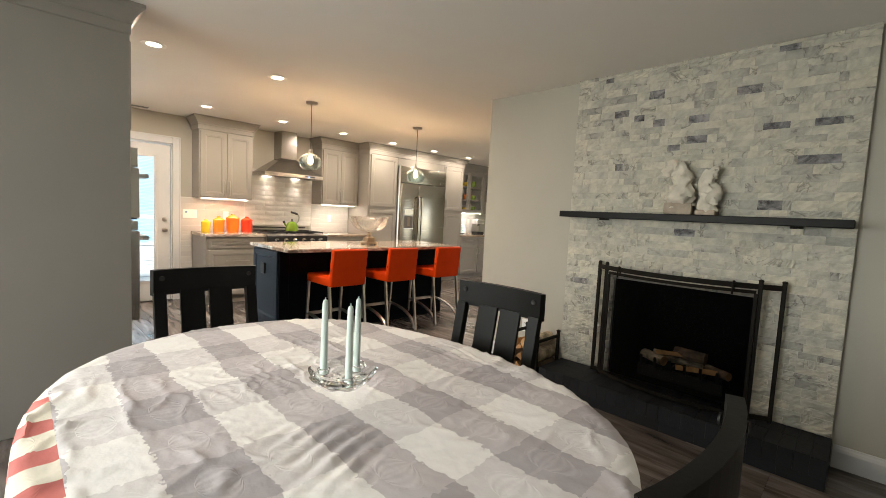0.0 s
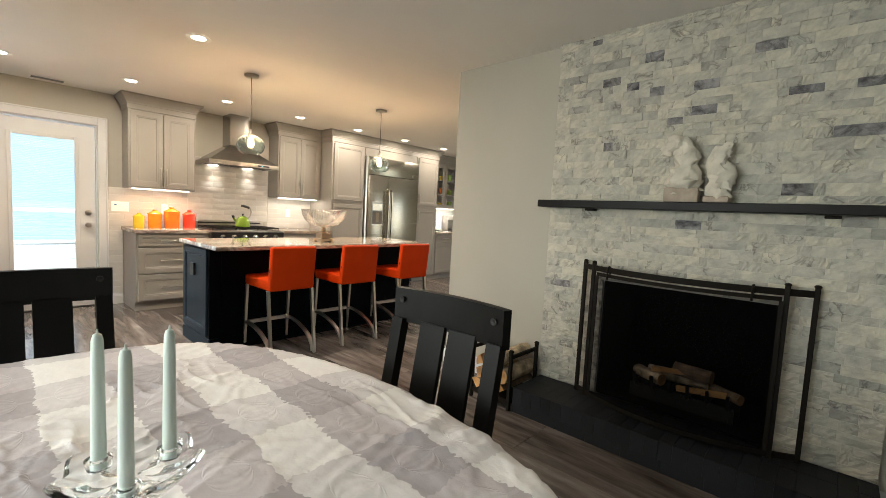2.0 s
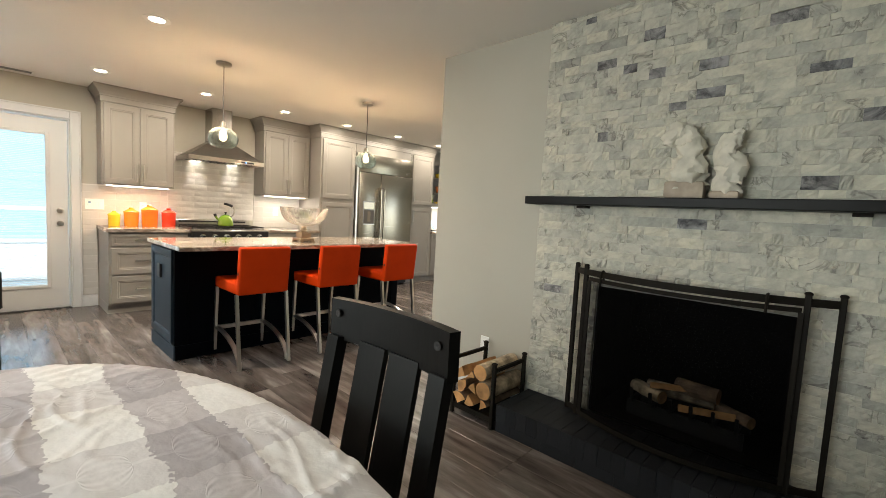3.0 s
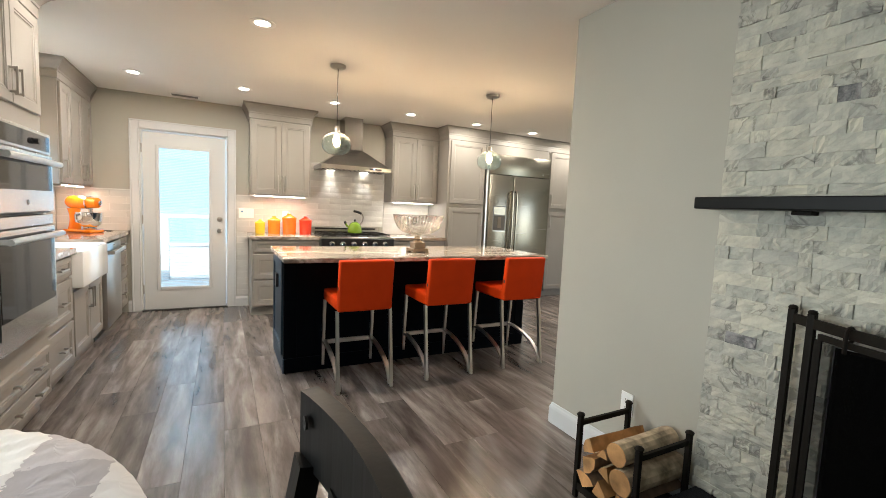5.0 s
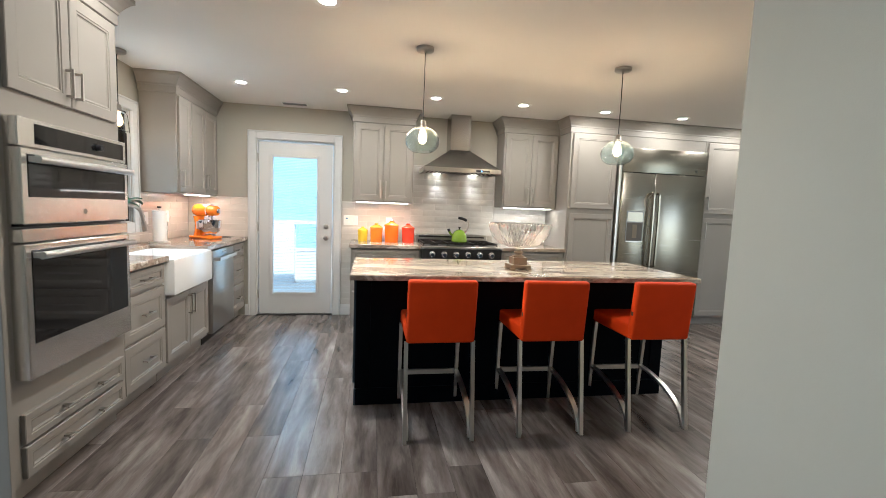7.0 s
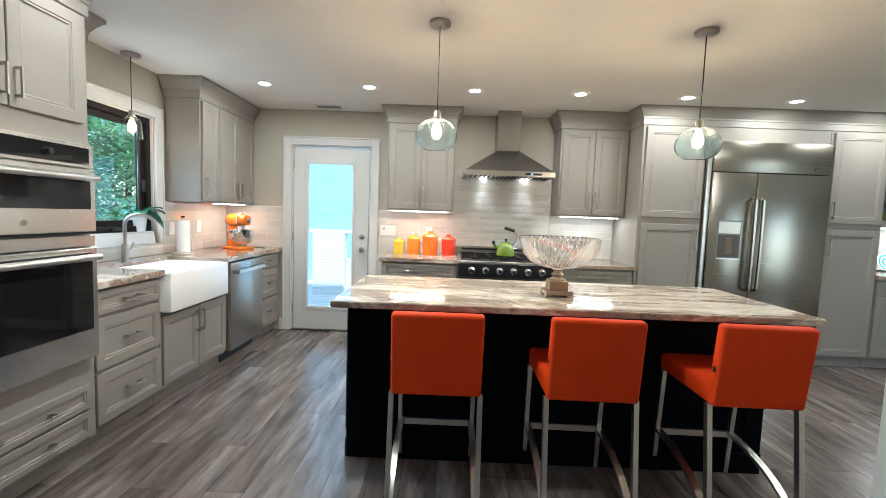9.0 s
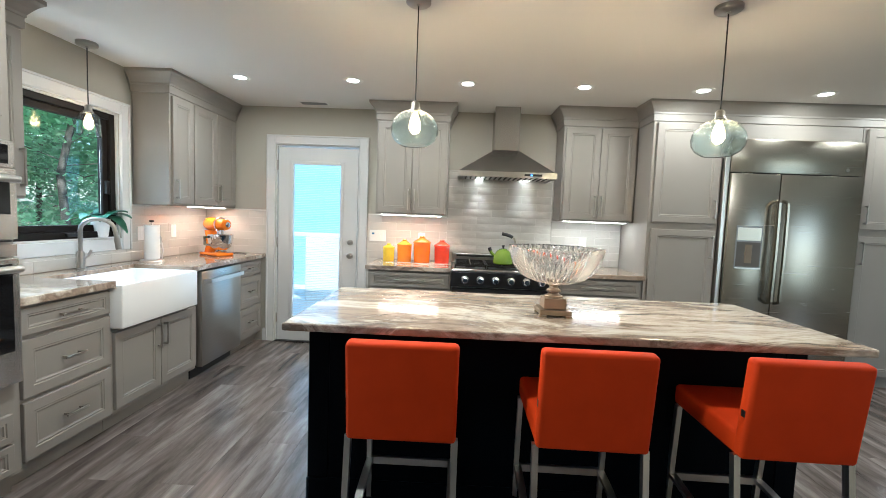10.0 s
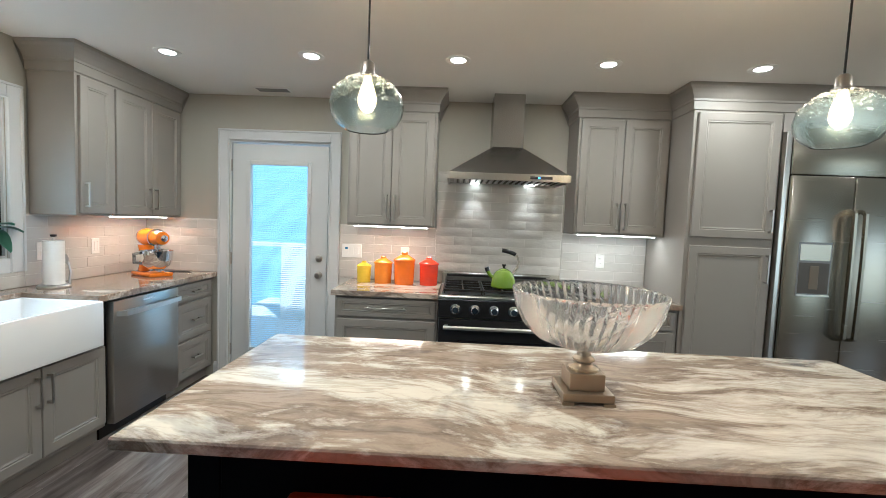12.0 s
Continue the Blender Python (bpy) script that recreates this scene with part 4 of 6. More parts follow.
def dining_chair(m):
    c = thing("dining_chair", m, "black-stained wooden dining chair with a slatted back", "chair", "chairs round the table")
    # local: the chair faces -y, its back at y = 0
    box("seat", -0.225, 0.225, -0.44, -0.02, 0.435, 0.465, BLACKWOOD, c, 0.008, seg=2)
    for sx in (-1, 1):
        box("leg", sx * 0.20 - 0.02, sx * 0.20 + 0.02, -0.43, -0.39, 0, 0.434, BLACKWOOD, c, 0.004)
        sweep("back_post", [(sx * 0.200, -0.03, 0.0), (sx * 0.200, -0.045, 0.45), (sx * 0.200, 0.038, 0.90)], rect(0.024, 0.017), BLACKWOOD, c, (0, 1, 0), smooth=False)

    def bow(x):
        return 0.030 * (1 - (x / 0.225) ** 2)

    bm = bmesh.new()
    pts = [(x, 0.045 + bow(x), 0.946) for x in [(-0.228 + 0.456 * i / 12) for i in range(13)]]
    add_sweep(bm, pts, rect(0.015, 0.058), (0, 0, 1))
    tr = part("top_rail", bm, BLACKWOOD, c)
    for sx in (-1, 1):
        k = lathe("bolt_cap", [(0, 0), (0.011, 0), (0.011, 0.004), (0.006, 0.004), (0, 0.002)], IRON, tr, 14)
        k.matrix_local = pose(sx * 0.190, 0.033, 0.966, 90, 0, 0)
        k = lathe("bolt_cap", [(0, 0), (0.011, 0), (0.011, 0.004), (0.006, 0.004), (0, 0.002)], IRON, tr, 14)
        k.matrix_local = pose(sx * 0.190, 0.072, 0.966, -90, 0, 0)
    for sx in (-1, 1):
        sweep("slat", [(sx * 0.062, 0.0 + bow(0.1) - 0.04, 0.50), (sx * 0.062, 0.058, 0.90)], rect(0.052, 0.008), BLACKWOOD, c, (0, 1, 0), smooth=False)
    box("lower_rail", -0.18, 0.18, -0.045, -0.015, 0.48, 0.53, BLACKWOOD, c, 0.003)
    return c


ch = dining_chair(pose(-0.848, 2.030, 0, 0, 0, 1.5))
copy_thing(ch, pose(-1.885, 1.176, 0, 0, 0, 90))
copy_thing(ch, pose(0.125, 1.245, 0, 0, 0, -90))

# candle dish
dish = thing("candle_holder", pose(-0.813, 1.240, 0.766), "rippled clear glass candle dish on the tablecloth", "candle holder")
bm = bmesh.new()
prof = [(0.0, 0.004), (0.040, 0.002), (0.075, 0.008), (0.098, 0.030), (0.104, 0.040), (0.096, 0.045), (0.070, 0.030), (0.035, 0.026), (0.0, 0.026)]
rings = []
for k, (r, z) in enumerate(prof):
    rings.append([bm.verts.new((r * (1 + 0.08 * math.sin(7 * 2 * math.pi * i / 56)) * math.cos(2 * math.pi * i / 56), r * (1 + 0.08 * math.sin(7 * 2 * math.pi * i / 56)) * math.sin(2 * math.pi * i / 56),
                               z + 0.006 * (r / 0.088) * math.sin(7 * 2 * math.pi * i / 56))) for i in range(56)])
for a, b in zip(rings, rings[1:]):
    for i in range(56):
        bm.faces.new((a[i], a[(i + 1) % 56], b[(i + 1) % 56], b[i]))
bmesh.ops.remove_doubles(bm, verts=bm.verts, dist=1e-5)
gd = part("dish", bm, CLEAR, dish, smooth=True)
gd.visible_shadow = False
for dx, dy in ((-0.052, -0.037), (0.065, -0.020), (-0.013, 0.060)):
    lathe("cup", [(0.010, 0.0265), (0.018, 0.028), (0.021, 0.045), (0.0125, 0.047), (0.012, 0.028)], CLEAR, dish, 16, (dx, dy, 0)).visible_shadow = False
    cd = lathe("candle", [(0.0115, 0.0), (0.0115, 0.03), (0.0098, 0.19), (0.0088, 0.226), (0.0065, 0.236), (0.002, 0.239), (0.001, 0.246)], CANDLE, None, 16)
    cd.matrix_world = pose(-0.813 + dx, 1.240 + dy, 0.766 + 0.029)
    tagged(cd, "pale green tapered candle in a glass dish", "candle", "candles on the table")

# ---- fireplace ----
SX0, SX1, SY = -1.43, 0.275, 3.752   # stone facing: its edges and front plane
facing = tagged(wall("stone_facing", "y", SY + 0.018, YF - 0.001, SX0 + 0.004, SX1 - 0.004, 0.17, H - 0.001, [(-1.02, -0.12, 0.17, 0.90)], MORTAR, "split-face white and grey marble fireplace facing"), category="wall")
bm = bmesh.new()
for a, b, c, e, f, g in ((-1.06, -1.02, YF + 0.001, 4.40, 0.12, 0.95), (-0.12, -0.08, YF + 0.001, 4.40, 0.12, 0.95), (-1.02, -0.12, 4.36, 4.40, 0.12, 0.95), (-1.02, -0.12, YF - 0.0, 4.36, 0.12, 0.168), (-1.02, -0.12, YF + 0.001, 4.36, 0.902, 0.95)):
    add_box(bm, a, b, c, e, f, g)
for a, b, c, e, f, g in ((-1.019, -0.121, SY + 0.019, 3.94, 0.1705, 0.176), (-1.019, -1.010, SY + 0.019, 3.94, 0.176, 0.890), (-0.130, -0.121, SY + 0.019, 3.94, 0.176, 0.890), (-1.019, -0.121, SY + 0.019, 3.94, 0.890, 0.899)):
    add_box(bm, a, b, c, e, f, g)
tagged(part("firebox", bm, SOOT), "black sooty firebox", "firebox", kind="structure")

mantel = box("mantel_shelf", -1.455, 0.265, 3.615, SY + 0.02, 1.352, 1.398, BLACKWOOD, None, 0.004)
tagged(mantel, "black wooden mantel shelf on the stone", "mantel shelf")
for x in (-1.13, 0.02):
    b = box("mantel_bracket", x - 0.03, x + 0.03, 3.70, SY, 1.338, 1.3515, WROUGHT, mantel, 0.002)


def mantel_figure(m, spine, bw, bh, seed):
    """A rough carved figure: lobes of pale stone that wind up out of a brownish block, all one mesh."""
    bm = bmesh.new()
    n, prev, fine = 26, None, []
    for (x0, z0, r0), (x1, z1, r1) in zip(spine, spine[1:]):
        for k in range(6):
            f = k / 6
            fine.append((x0 + (x1 - x0) * f, z0 + (z1 - z0) * f, r0 + (r1 - r0) * f))
    for j, (x, z, r) in enumerate(fine):
        a, b = fine[max(0, j - 1)], fine[min(len(fine) - 1, j + 1)]
        t = Vector((b[0] - a[0], 0, b[1] - a[1])).normalized()
        s = Vector((t.z, 0, -t.x))
        ring = []
        for i in range(n):
            w = 2 * math.pi * i / n
            c, d = math.cos(w), math.sin(w)
            rr = r * (1 + 0.55 * noise.noise(Vector((c * 1.5 + seed, d * 1.5, j * 0.28))) + 0.38 * abs(noise.noise(Vector((c * 2.6 + seed, d * 2.6, j * 0.5 + 7)))) - 0.1)
            p = Vector((x, 0, z)) + s * rr * c + Vector((0, 0.66 * rr * d, 0))
            ring.append(bm.verts.new(p))
        if prev:
            for i in range(n):
                bm.faces.new((prev[i], prev[(i + 1) % n], ring[(i + 1) % n], ring[i]))
        else:
            bm.faces.new(ring)
        prev = ring
    bm.faces.new(prev)
    carved = set(bm.faces)
    add_box(bm, -bw, bw, -0.045, 0.045, 0.0, bh, 0.012, 2)
    for f in bm.faces:
        if f not in carved:
            f.material_index = 1
    ob = part("figurine", bm, ALABASTER, None, smooth=True)
    ob.data.materials.append(BROWNROCK)
    ob.matrix_world = m
    return tagged(ob, "rough ivory stone figurine on the mantel shelf", "figurine", "mantel figurines")


ALABASTER = mat("ivory_stone", (0.56, 0.53, 0.45), 0.6, var=0.16, scale=16, bump=0.4, bscale=36)
BROWNROCK = mat("brownish_rock", (0.36, 0.30, 0.24), 0.75, var=0.25, scale=16, bump=0.4, bscale=50)
mantel_figure(pose(-0.605, 3.685, 1.398, 0, 0, 5), ((0.01, 0.05, 0.075), (0.0, 0.12, 0.078), (0.015, 0.19, 0.062), (0.01, 0.26, 0.058), (-0.01, 0.31, 0.050), (-0.05, 0.325, 0.040), (-0.085, 0.29, 0.034), (-0.095, 0.25, 0.022)), 0.085, 0.08, 2.0)
mantel_figure(pose(-0.435, 3.685, 1.398, 0, 0, -4), ((0.0, 0.02, 0.055), (-0.005, 0.08, 0.060), (0.02, 0.14, 0.055), (-0.015, 0.20, 0.045), (0.0, 0.26, 0.036), (0.03, 0.29, 0.026), (0.05, 0.285, 0.016)), 0.060, 0.035, 8.0)

hearth = tagged(part("hearth", (lambda b: (add_box(b, -1.415, 0.280, 3.415, YF - 0.001, 0.0, 0.150), b)[1])(bmesh.new()), HEARTH), "raised brick hearth painted black", "hearth", kind="structure")

# free-standing bowed fire screen
scr = thing("fire_screen", pose(-0.56, 3.70, 0.170), "bowed dark iron fire screen with mesh, on the hearth", "fire screen")


def bow_y(x, d=0.165):
    return -d * (1 - (x / 0.56) ** 2)


for x, ln in ((-0.56, "post"), (-0.488, "post"), (0.455, "post"), (0.56, "post")):
    y = bow_y(x)
    p = box("post", x - 0.011, x + 0.011, y - 0.011, y + 0.011, 0, 0.845, WROUGHT, scr, 0.002)
    lathe("finial", [(0.013, 0.845), (0.015, 0.850), (0.011, 0.857), (0.0, 0.860)], WROUGHT, scr, 8, (x, y, 0))
for z, r in ((0.815, 0.016), (0.022, 0.014)):
    sweep("rail", [(x, bow_y(x), z) for x in [-0.56 + 1.12 * i / 28 for i in range(29)]], rect(0.006, r), WROUGHT, scr, smooth=False)
mp = [(x, bow_y(x) - 0.012, 0) for x in [-0.455 + 0.893 * i / 24 for i in range(25)]]
for z in (0.782, 0.03):
    sweep("mesh_frame", [(x, y, z) for x, y, _ in mp], rect(0.005, 0.010), WROUGHT, scr, smooth=False)
for x, y, _ in (mp[0], mp[-1]):
    box("mesh_frame", x - 0.009, x + 0.009, y - 0.006, y + 0.006, 0.04, 0.772, WROUGHT, scr, 0)
bm = bmesh.new()
vs = [(bm.verts.new((x, y, 0.035)), bm.verts.new((x, y, 0.777))) for x, y, _ in mp]
for (a, b), (c, d) in zip(vs, vs[1:]):
    bm.faces.new((a, c, d, b))
part("wire_mesh", bm, SCREENMESH, scr, "fine black wire mesh")
for x in (-0.37, 0.33):
    pts = [(x, bow_y(x) - 0.010 + 0.024 * math.cos(a), 0.812 + 0.024 * math.sin(a)) for a in [-math.pi * 0.5 + k * math.pi * 1.5 / 10 for k in range(11)]]
    sweep("hook", pts + [(x, bow_y(x) - 0.034, 0.76)], circle(0.006, 6), WROUGHT, scr, (1, 0, 0))


def log(m, r, ln, material, seed, split=True, group="logs in the rack", label="split firewood log with pale cut ends"):
    """A round log, or a wedge split from one: two raw faces that meet in an edge, and a back of bark."""
    bm = bmesh.new()
    if split:
        half = 0.62 + 0.25 * math.sin(seed * 2.3)
        sect = [(0.0, -0.62 * r)] + [(1.15 * r * math.sin(a), 1.15 * r * math.cos(a) - 0.62 * r) for a in [half * (1 - i / 4.0) for i in range(9)]]
    else:
        sect = [(r * math.cos(a), r * math.sin(a)) for a in [2 * math.pi * i / 14 for i in range(14)]]
    n, rings = len(sect), []
    for k in range(6):
        dx, dz = 0.10 * r * noise.noise(Vector((seed, k * 0.6, 0))), 0.10 * r * noise.noise(Vector((seed, k * 0.6, 9)))
        rings.append([bm.verts.new((x * (1 + 0.10 * noise.noise(Vector((i * 0.9, seed * 3.1, k * 0.7)))) + dx, ln * (k / 5 - 0.5), z * (1 + 0.10 * noise.noise(Vector((i * 0.9, seed, k * 0.7)))) + dz)) for i, (x, z) in enumerate(sect)])
    for a, b in zip(rings, rings[1:]):
        for i in range(n):
            f = bm.faces.new((a[i], a[(i + 1) % n], b[(i + 1) % n], b[i]))
            if split and i in (0, n - 1):
                f.material_index = 1
    for ring in (rings[0], rings[-1]):
        bm.faces.new(ring).material_index = 1
    ob = part("log", bm, material, None)
    ob.data.materials.append(LOGEND)
    ob.matrix_world = m
    return tagged(ob, label, "log", group)


# grate with logs in the firebox
gr = thing("fire_grate", pose(-0.57, 4.02, 0.168), "black iron grate in the firebox", "grate")
for i in range(6):
    x = -0.25 + 0.1 * i
    sweep("bar", [(x, -0.16, 0.17), (x, -0.14, 0.10), (x, 0.14, 0.10)], rect(0.008, 0.008), IRON, gr, (1, 0, 0), smooth=False)
for y in (-0.12, 0.12):
    box("rail", -0.28, 0.28, y - 0.008, y + 0.008, 0.0, 0.094, IRON, gr, 0)
for i, (x, y, z, r, ln, a) in enumerate(((-0.76, 3.96, 0.315, 0.036, 0.20, 62), (-0.46, 3.92, 0.305, 0.032, 0.26, 112), (-0.62, 4.06, 0.318, 0.040, 0.34, 95), (-0.53, 4.02, 0.375, 0.042, 0.21, 84), (-0.64, 3.96, 0.370, 0.030, 0.22, 122), (-0.35, 4.02, 0.300, 0.030, 0.18, 60))):
    log(pose(x, y, z, 0, 50 * i, a), r, ln, BARK if i % 2 else BIRCH, i + 1.0, i in (1, 4), "logs in the fireplace", "birch log on the fireplace grate")

# log rack
rk = thing("log_rack", pose(-1.755, 3.405, 0), "dark iron log rack holding firewood beside the hearth", "log rack")
for x in (0.0, 0.31):
    for y in (0.0, 0.32):
        box("post", x - 0.011, x + 0.011, y - 0.011, y + 0.011, 0, 0.39, WROUGHT, rk, 0.002)
        lathe("finial", [(0.017, 0.391), (0.019, 0.397), (0.014, 0.404), (0, 0.409)], WROUGHT, rk, 8, (x, y, 0))
    box("top_bar", x - 0.007, x + 0.007, 0.0115, 0.3085, 0.345, 0.368, WROUGHT, rk, 0)
    box("base_bar", x - 0.007, x + 0.007, 0.0115, 0.3085, 0.045, 0.075, WROUGHT, rk, 0)
for y in (0.0, 0.32):
    box("base_rail", 0.0115, 0.2985, y - 0.007, y + 0.007, 0.04, 0.075, WROUGHT, rk, 0)
box("base_plate", 0.009, 0.301, 0.012, 0.308, 0.062, 0.072, WROUGHT, rk, 0)
for k, (x, z, r, turn, ln, round_) in enumerate(((0.060, 0.118, 0.062, 10, 0.35, False), (0.150, 0.122, 0.060, 170, 0.37, False), (0.245, 0.122, 0.056, 30, 0.36, False),
                                                 (0.075, 0.205, 0.060, 120, 0.36, False), (0.155, 0.196, 0.058, -40, 0.34, False), (0.245, 0.215, 0.054, 0, 0.37, True),
                                                 (0.070, 0.275, 0.052, -70, 0.34, False), (0.150, 0.285, 0.050, 60, 0.37, False), (0.205, 0.318, 0.048, 0, 0.36, True))):
    log(pose(-1.755 + x, 3.565 + 0.006 * (k % 3), z, 0, turn, 2 * math.sin(k * 5)), r, ln, BIRCH if round_ or k == 4 else BARK, k * 1.7 + 1, not round_)

# ---- appliances ----
# wall ovens
OVENSTEEL = mat("bright_brushed_steel", (0.82, 0.80, 0.765), 0.27, 1.0, var=0.03, scale=2, stretch=(1, 1, 60), rvar=0.03)
for nm, z0, z1, lab in (("microwave_oven", 1.19, 1.63, "stainless steel built-in microwave oven with black glass"), ("wall_oven", 0.535, 1.182, "stainless steel built-in wall oven with black glass")):
    o = thing(nm, pose(-2.895, 1.030, 0, 0, 0, 180), lab, "oven")
    w = 0.755
    box("body", 0.01, w - 0.01, 0.021, 0.50, z0, z1, BLACKPL, o, 0)
    if nm == "microwave_oven":
        box("control_panel", 0, w, -0.035, 0.019, z1 - 0.115, z1, OVENSTEEL, o, 0.003)
        box("display", 0.09, w - 0.03, -0.0375, -0.0355, z1 - 0.100, z1 - 0.018, DARKGLASS, o, 0)
        kb = lathe("knob", [(0.016, 0), (0.016, 0.018), (0.013, 0.022), (0, 0.022)], BLACKPL, o, 18)
        kb.matrix_local = pose(0.50, -0.038, z1 - 0.06, 90, 0, 0)
        d0, d1 = z0 + 0.012, z1 - 0.120
    else:
        box("trim_panel", 0, w, -0.035, 0.019, z1 - 0.055, z1, OVENSTEEL, o, 0.003)
        d0, d1 = z0 + 0.02, z1 - 0.062
    dr = box("door", 0, w, -0.042, 0.019, d0, d1, OVENSTEEL, o, 0.004)
    gz0 = d0 + (0.11 if nm == "microwave_oven" else 0.15)
    box("window", 0.034, w - 0.034, -0.0445, -0.0425, gz0, d1 - 0.025, DARKGLASS, dr, 0)
    bm = bmesh.new()
    add_sweep(bm, [(0.03, -0.082, d1 - 0.045), (w - 0.03, -0.082, d1 - 0.045)], [(0.016 * a, 0.016 * b) for a, b in circle(1.0, 12)])
    for x in (0.05, w - 0.05):
        add_box(bm, x - 0.014, x + 0.014, -0.080, -0.042, d1 - 0.057, d1 - 0.033, 0.002)
    part("handle", bm, STEEL, dr, "tubular steel handle", True)
    if nm == "microwave_oven":
        em = lathe("emblem", [(0, 0), (0.013, 0), (0.013, 0.002), (0, 0.002)], NICKEL, dr, 18)
        em.matrix_local = pose(w / 2, -0.0425, d0 + 0.05, 90, 0, 0)
        box("vent", 0.02, w - 0.02, -0.030, 0.018, z0 + 0.001, z0 + 0.010, BLACKPL, o, 0)

# farmhouse sink
bm = bmesh.new()
sx0, sx1, sy0, sy1, sz0, sz1 = -4.983, -4.247, 0.565, 1.060, 0.635, 0.900
loops = []
for ins, z in ((0, sz0), (0, sz1), (0.025, sz1), (0.032, sz1 - 0.22)):
    loops.append([bm.verts.new(p) for p in ((sx0 + ins, sy0 + ins, z), (sx1 - ins, sy0 + ins, z), (sx1 - ins, sy1 - ins, z), (sx0 + ins, sy1 - ins, z))])
for a, b in zip(loops, loops[1:]):
    for i in range(4):
        bm.faces.new((a[i], a[(i + 1) % 4], b[(i + 1) % 4], b[i]))
bm.faces.new(loops[0])
bm.faces.new(loops[-1])
bmesh.ops.recalc_face_normals(bm, faces=bm.faces)
bmesh.ops.bevel(bm, geom=list(bm.edges), offset=0.008, segments=3, affect="EDGES", profile=0.5)
tagged(part("farmhouse_sink", bm, PORCELAIN, None, smooth=True), "white fireclay farmhouse sink with a deep apron", "sink")

fa = thing("faucet", pose(-4.62, 0.475, 0.925), "brushed nickel gooseneck kitchen faucet", "faucet")
lathe("base", [(0.028, 0), (0.028, 0.006), (0.024, 0.010), (0.024, 0.11), (0.018, 0.125), (0, 0.125)], NICKEL, fa, 20)
pts = [(0, 0, 0.12), (0, 0, 0.27)] + [(-0.055 * (1 - math.cos(a)), 0.075 * (1 - math.cos(a)), 0.27 + 0.075 * math.sin(a)) for a in [k * math.pi / 10 for k in range(1, 10)]] + [(-0.112, 0.155, 0.25), (-0.118, 0.165, 0.17)]
sweep("spout", pts, circle(0.0135, 12), NICKEL, fa, (1, 0.7, 0))
sweep("spray_head", [(-0.115, 0.160, 0.215), (-0.121, 0.169, 0.135)], circle(0.0185, 12), NICKEL, fa, (1, 0, 0))
sweep("lever", [(-0.022, 0, 0.075), (-0.06, 0.0, 0.085), (-0.085, 0.0, 0.125)], circle(0.009, 10), NICKEL, fa, (0, 1, 0))

# dishwasher
dwm = thing("dishwasher", pose(-5.083, 1.000, 0, 0, 0, 180), "stainless steel dishwasher with a bar handle", "dishwasher")
box("body", 0.004, 0.612, 0.022, 0.57, 0.10, 0.878, BLACKPL, dwm, 0)
box("toe_kick", 0.004, 0.612, 0.070, 0.57, 0.0, 0.099, BLACKPL, dwm, 0)
dd = box("door", 0.004, 0.612, -0.030, 0.0215, 0.105, 0.872, STEELH, dwm, 0.006, seg=2)
sweep("handle", [(0.03, -0.03, 0.795), (0.045, -0.070, 0.795), (0.31, -0.078, 0.795), (0.571, -0.070, 0.795), (0.586, -0.03, 0.795)], rect(0.008, 0.016), STEEL, dd, smooth=False)
box("badge", 0.25, 0.36, -0.0325, -0.0305, 0.838, 0.850, CHROME, dd, 0)

# range
rg = thing("gas_range", pose(-5.56, 2.987, 0, 0, 0, 90), "stainless steel gas range with black grates", "range")
RW = 0.908
box("body", 0.002, RW - 0.002, 0.0, 0.64, 0.10, 0.905, STEELH, rg, 0.003)
for x in (0.05, RW - 0.05):
    for y in (0.06, 0.58):
        lathe("foot", [(0.02, 0), (0.02, 0.10)], IRON, rg, 10, (x, y, 0))
box("cooktop", 0.0, RW, -0.03, 0.60, 0.9055, 0.925, STEELH, rg, 0.004)
bm = bmesh.new()
add_box(bm, 0.02, RW - 0.02, 0.03, 0.57, 0.9255, 0.929)
part("burner_tray", bm, BLACKPL, rg)
box("control_panel", 0.0, RW, -0.045, -0.0005, 0.775, 0.904, BLACKPL, rg, 0.004, "dark steel knob panel")
for i in range(6):
    kb = lathe("knob", [(0.036, 0), (0.036, 0.006), (0.028, 0.008), (0.026, 0.036), (0.021, 0.041), (0, 0.041)], CHROME, rg, 20)
    kb.matrix_local = pose(0.12 + i * (RW - 0.24) / 5, -0.0455, 0.838, 90, 0, 0)
od = box("oven_door", 0.008, RW - 0.008, -0.040, -0.0005, 0.20, 0.762, BLACKPL, rg, 0.004)
box("window", 0.14, RW - 0.14, -0.0425, -0.0405, 0.32, 0.62, DARKGLASS, od, 0)
sweep("handle", [(0.04, -0.085, 0.715), (RW - 0.04, -0.085, 0.715)], circle(0.014, 12), STEEL, od)
for x in (0.06, RW - 0.06):
    box("handle_post", x - 0.012, x + 0.012, -0.083, -0.0405, 0.703, 0.727, STEEL, od, 0.002)
box("drawer", 0.008, RW - 0.008, -0.035, -0.0005, 0.105, 0.192, STEELH, rg, 0.004)
rs = box("back_guard", 0.0, RW, 0.605, 0.640, 0.9055, 1.015, STEELH, rg, 0.003)
box("vent_slot", 0.04, RW - 0.04, 0.603, 0.6045, 0.985, 1.005, BLACKPL, rs, 0)
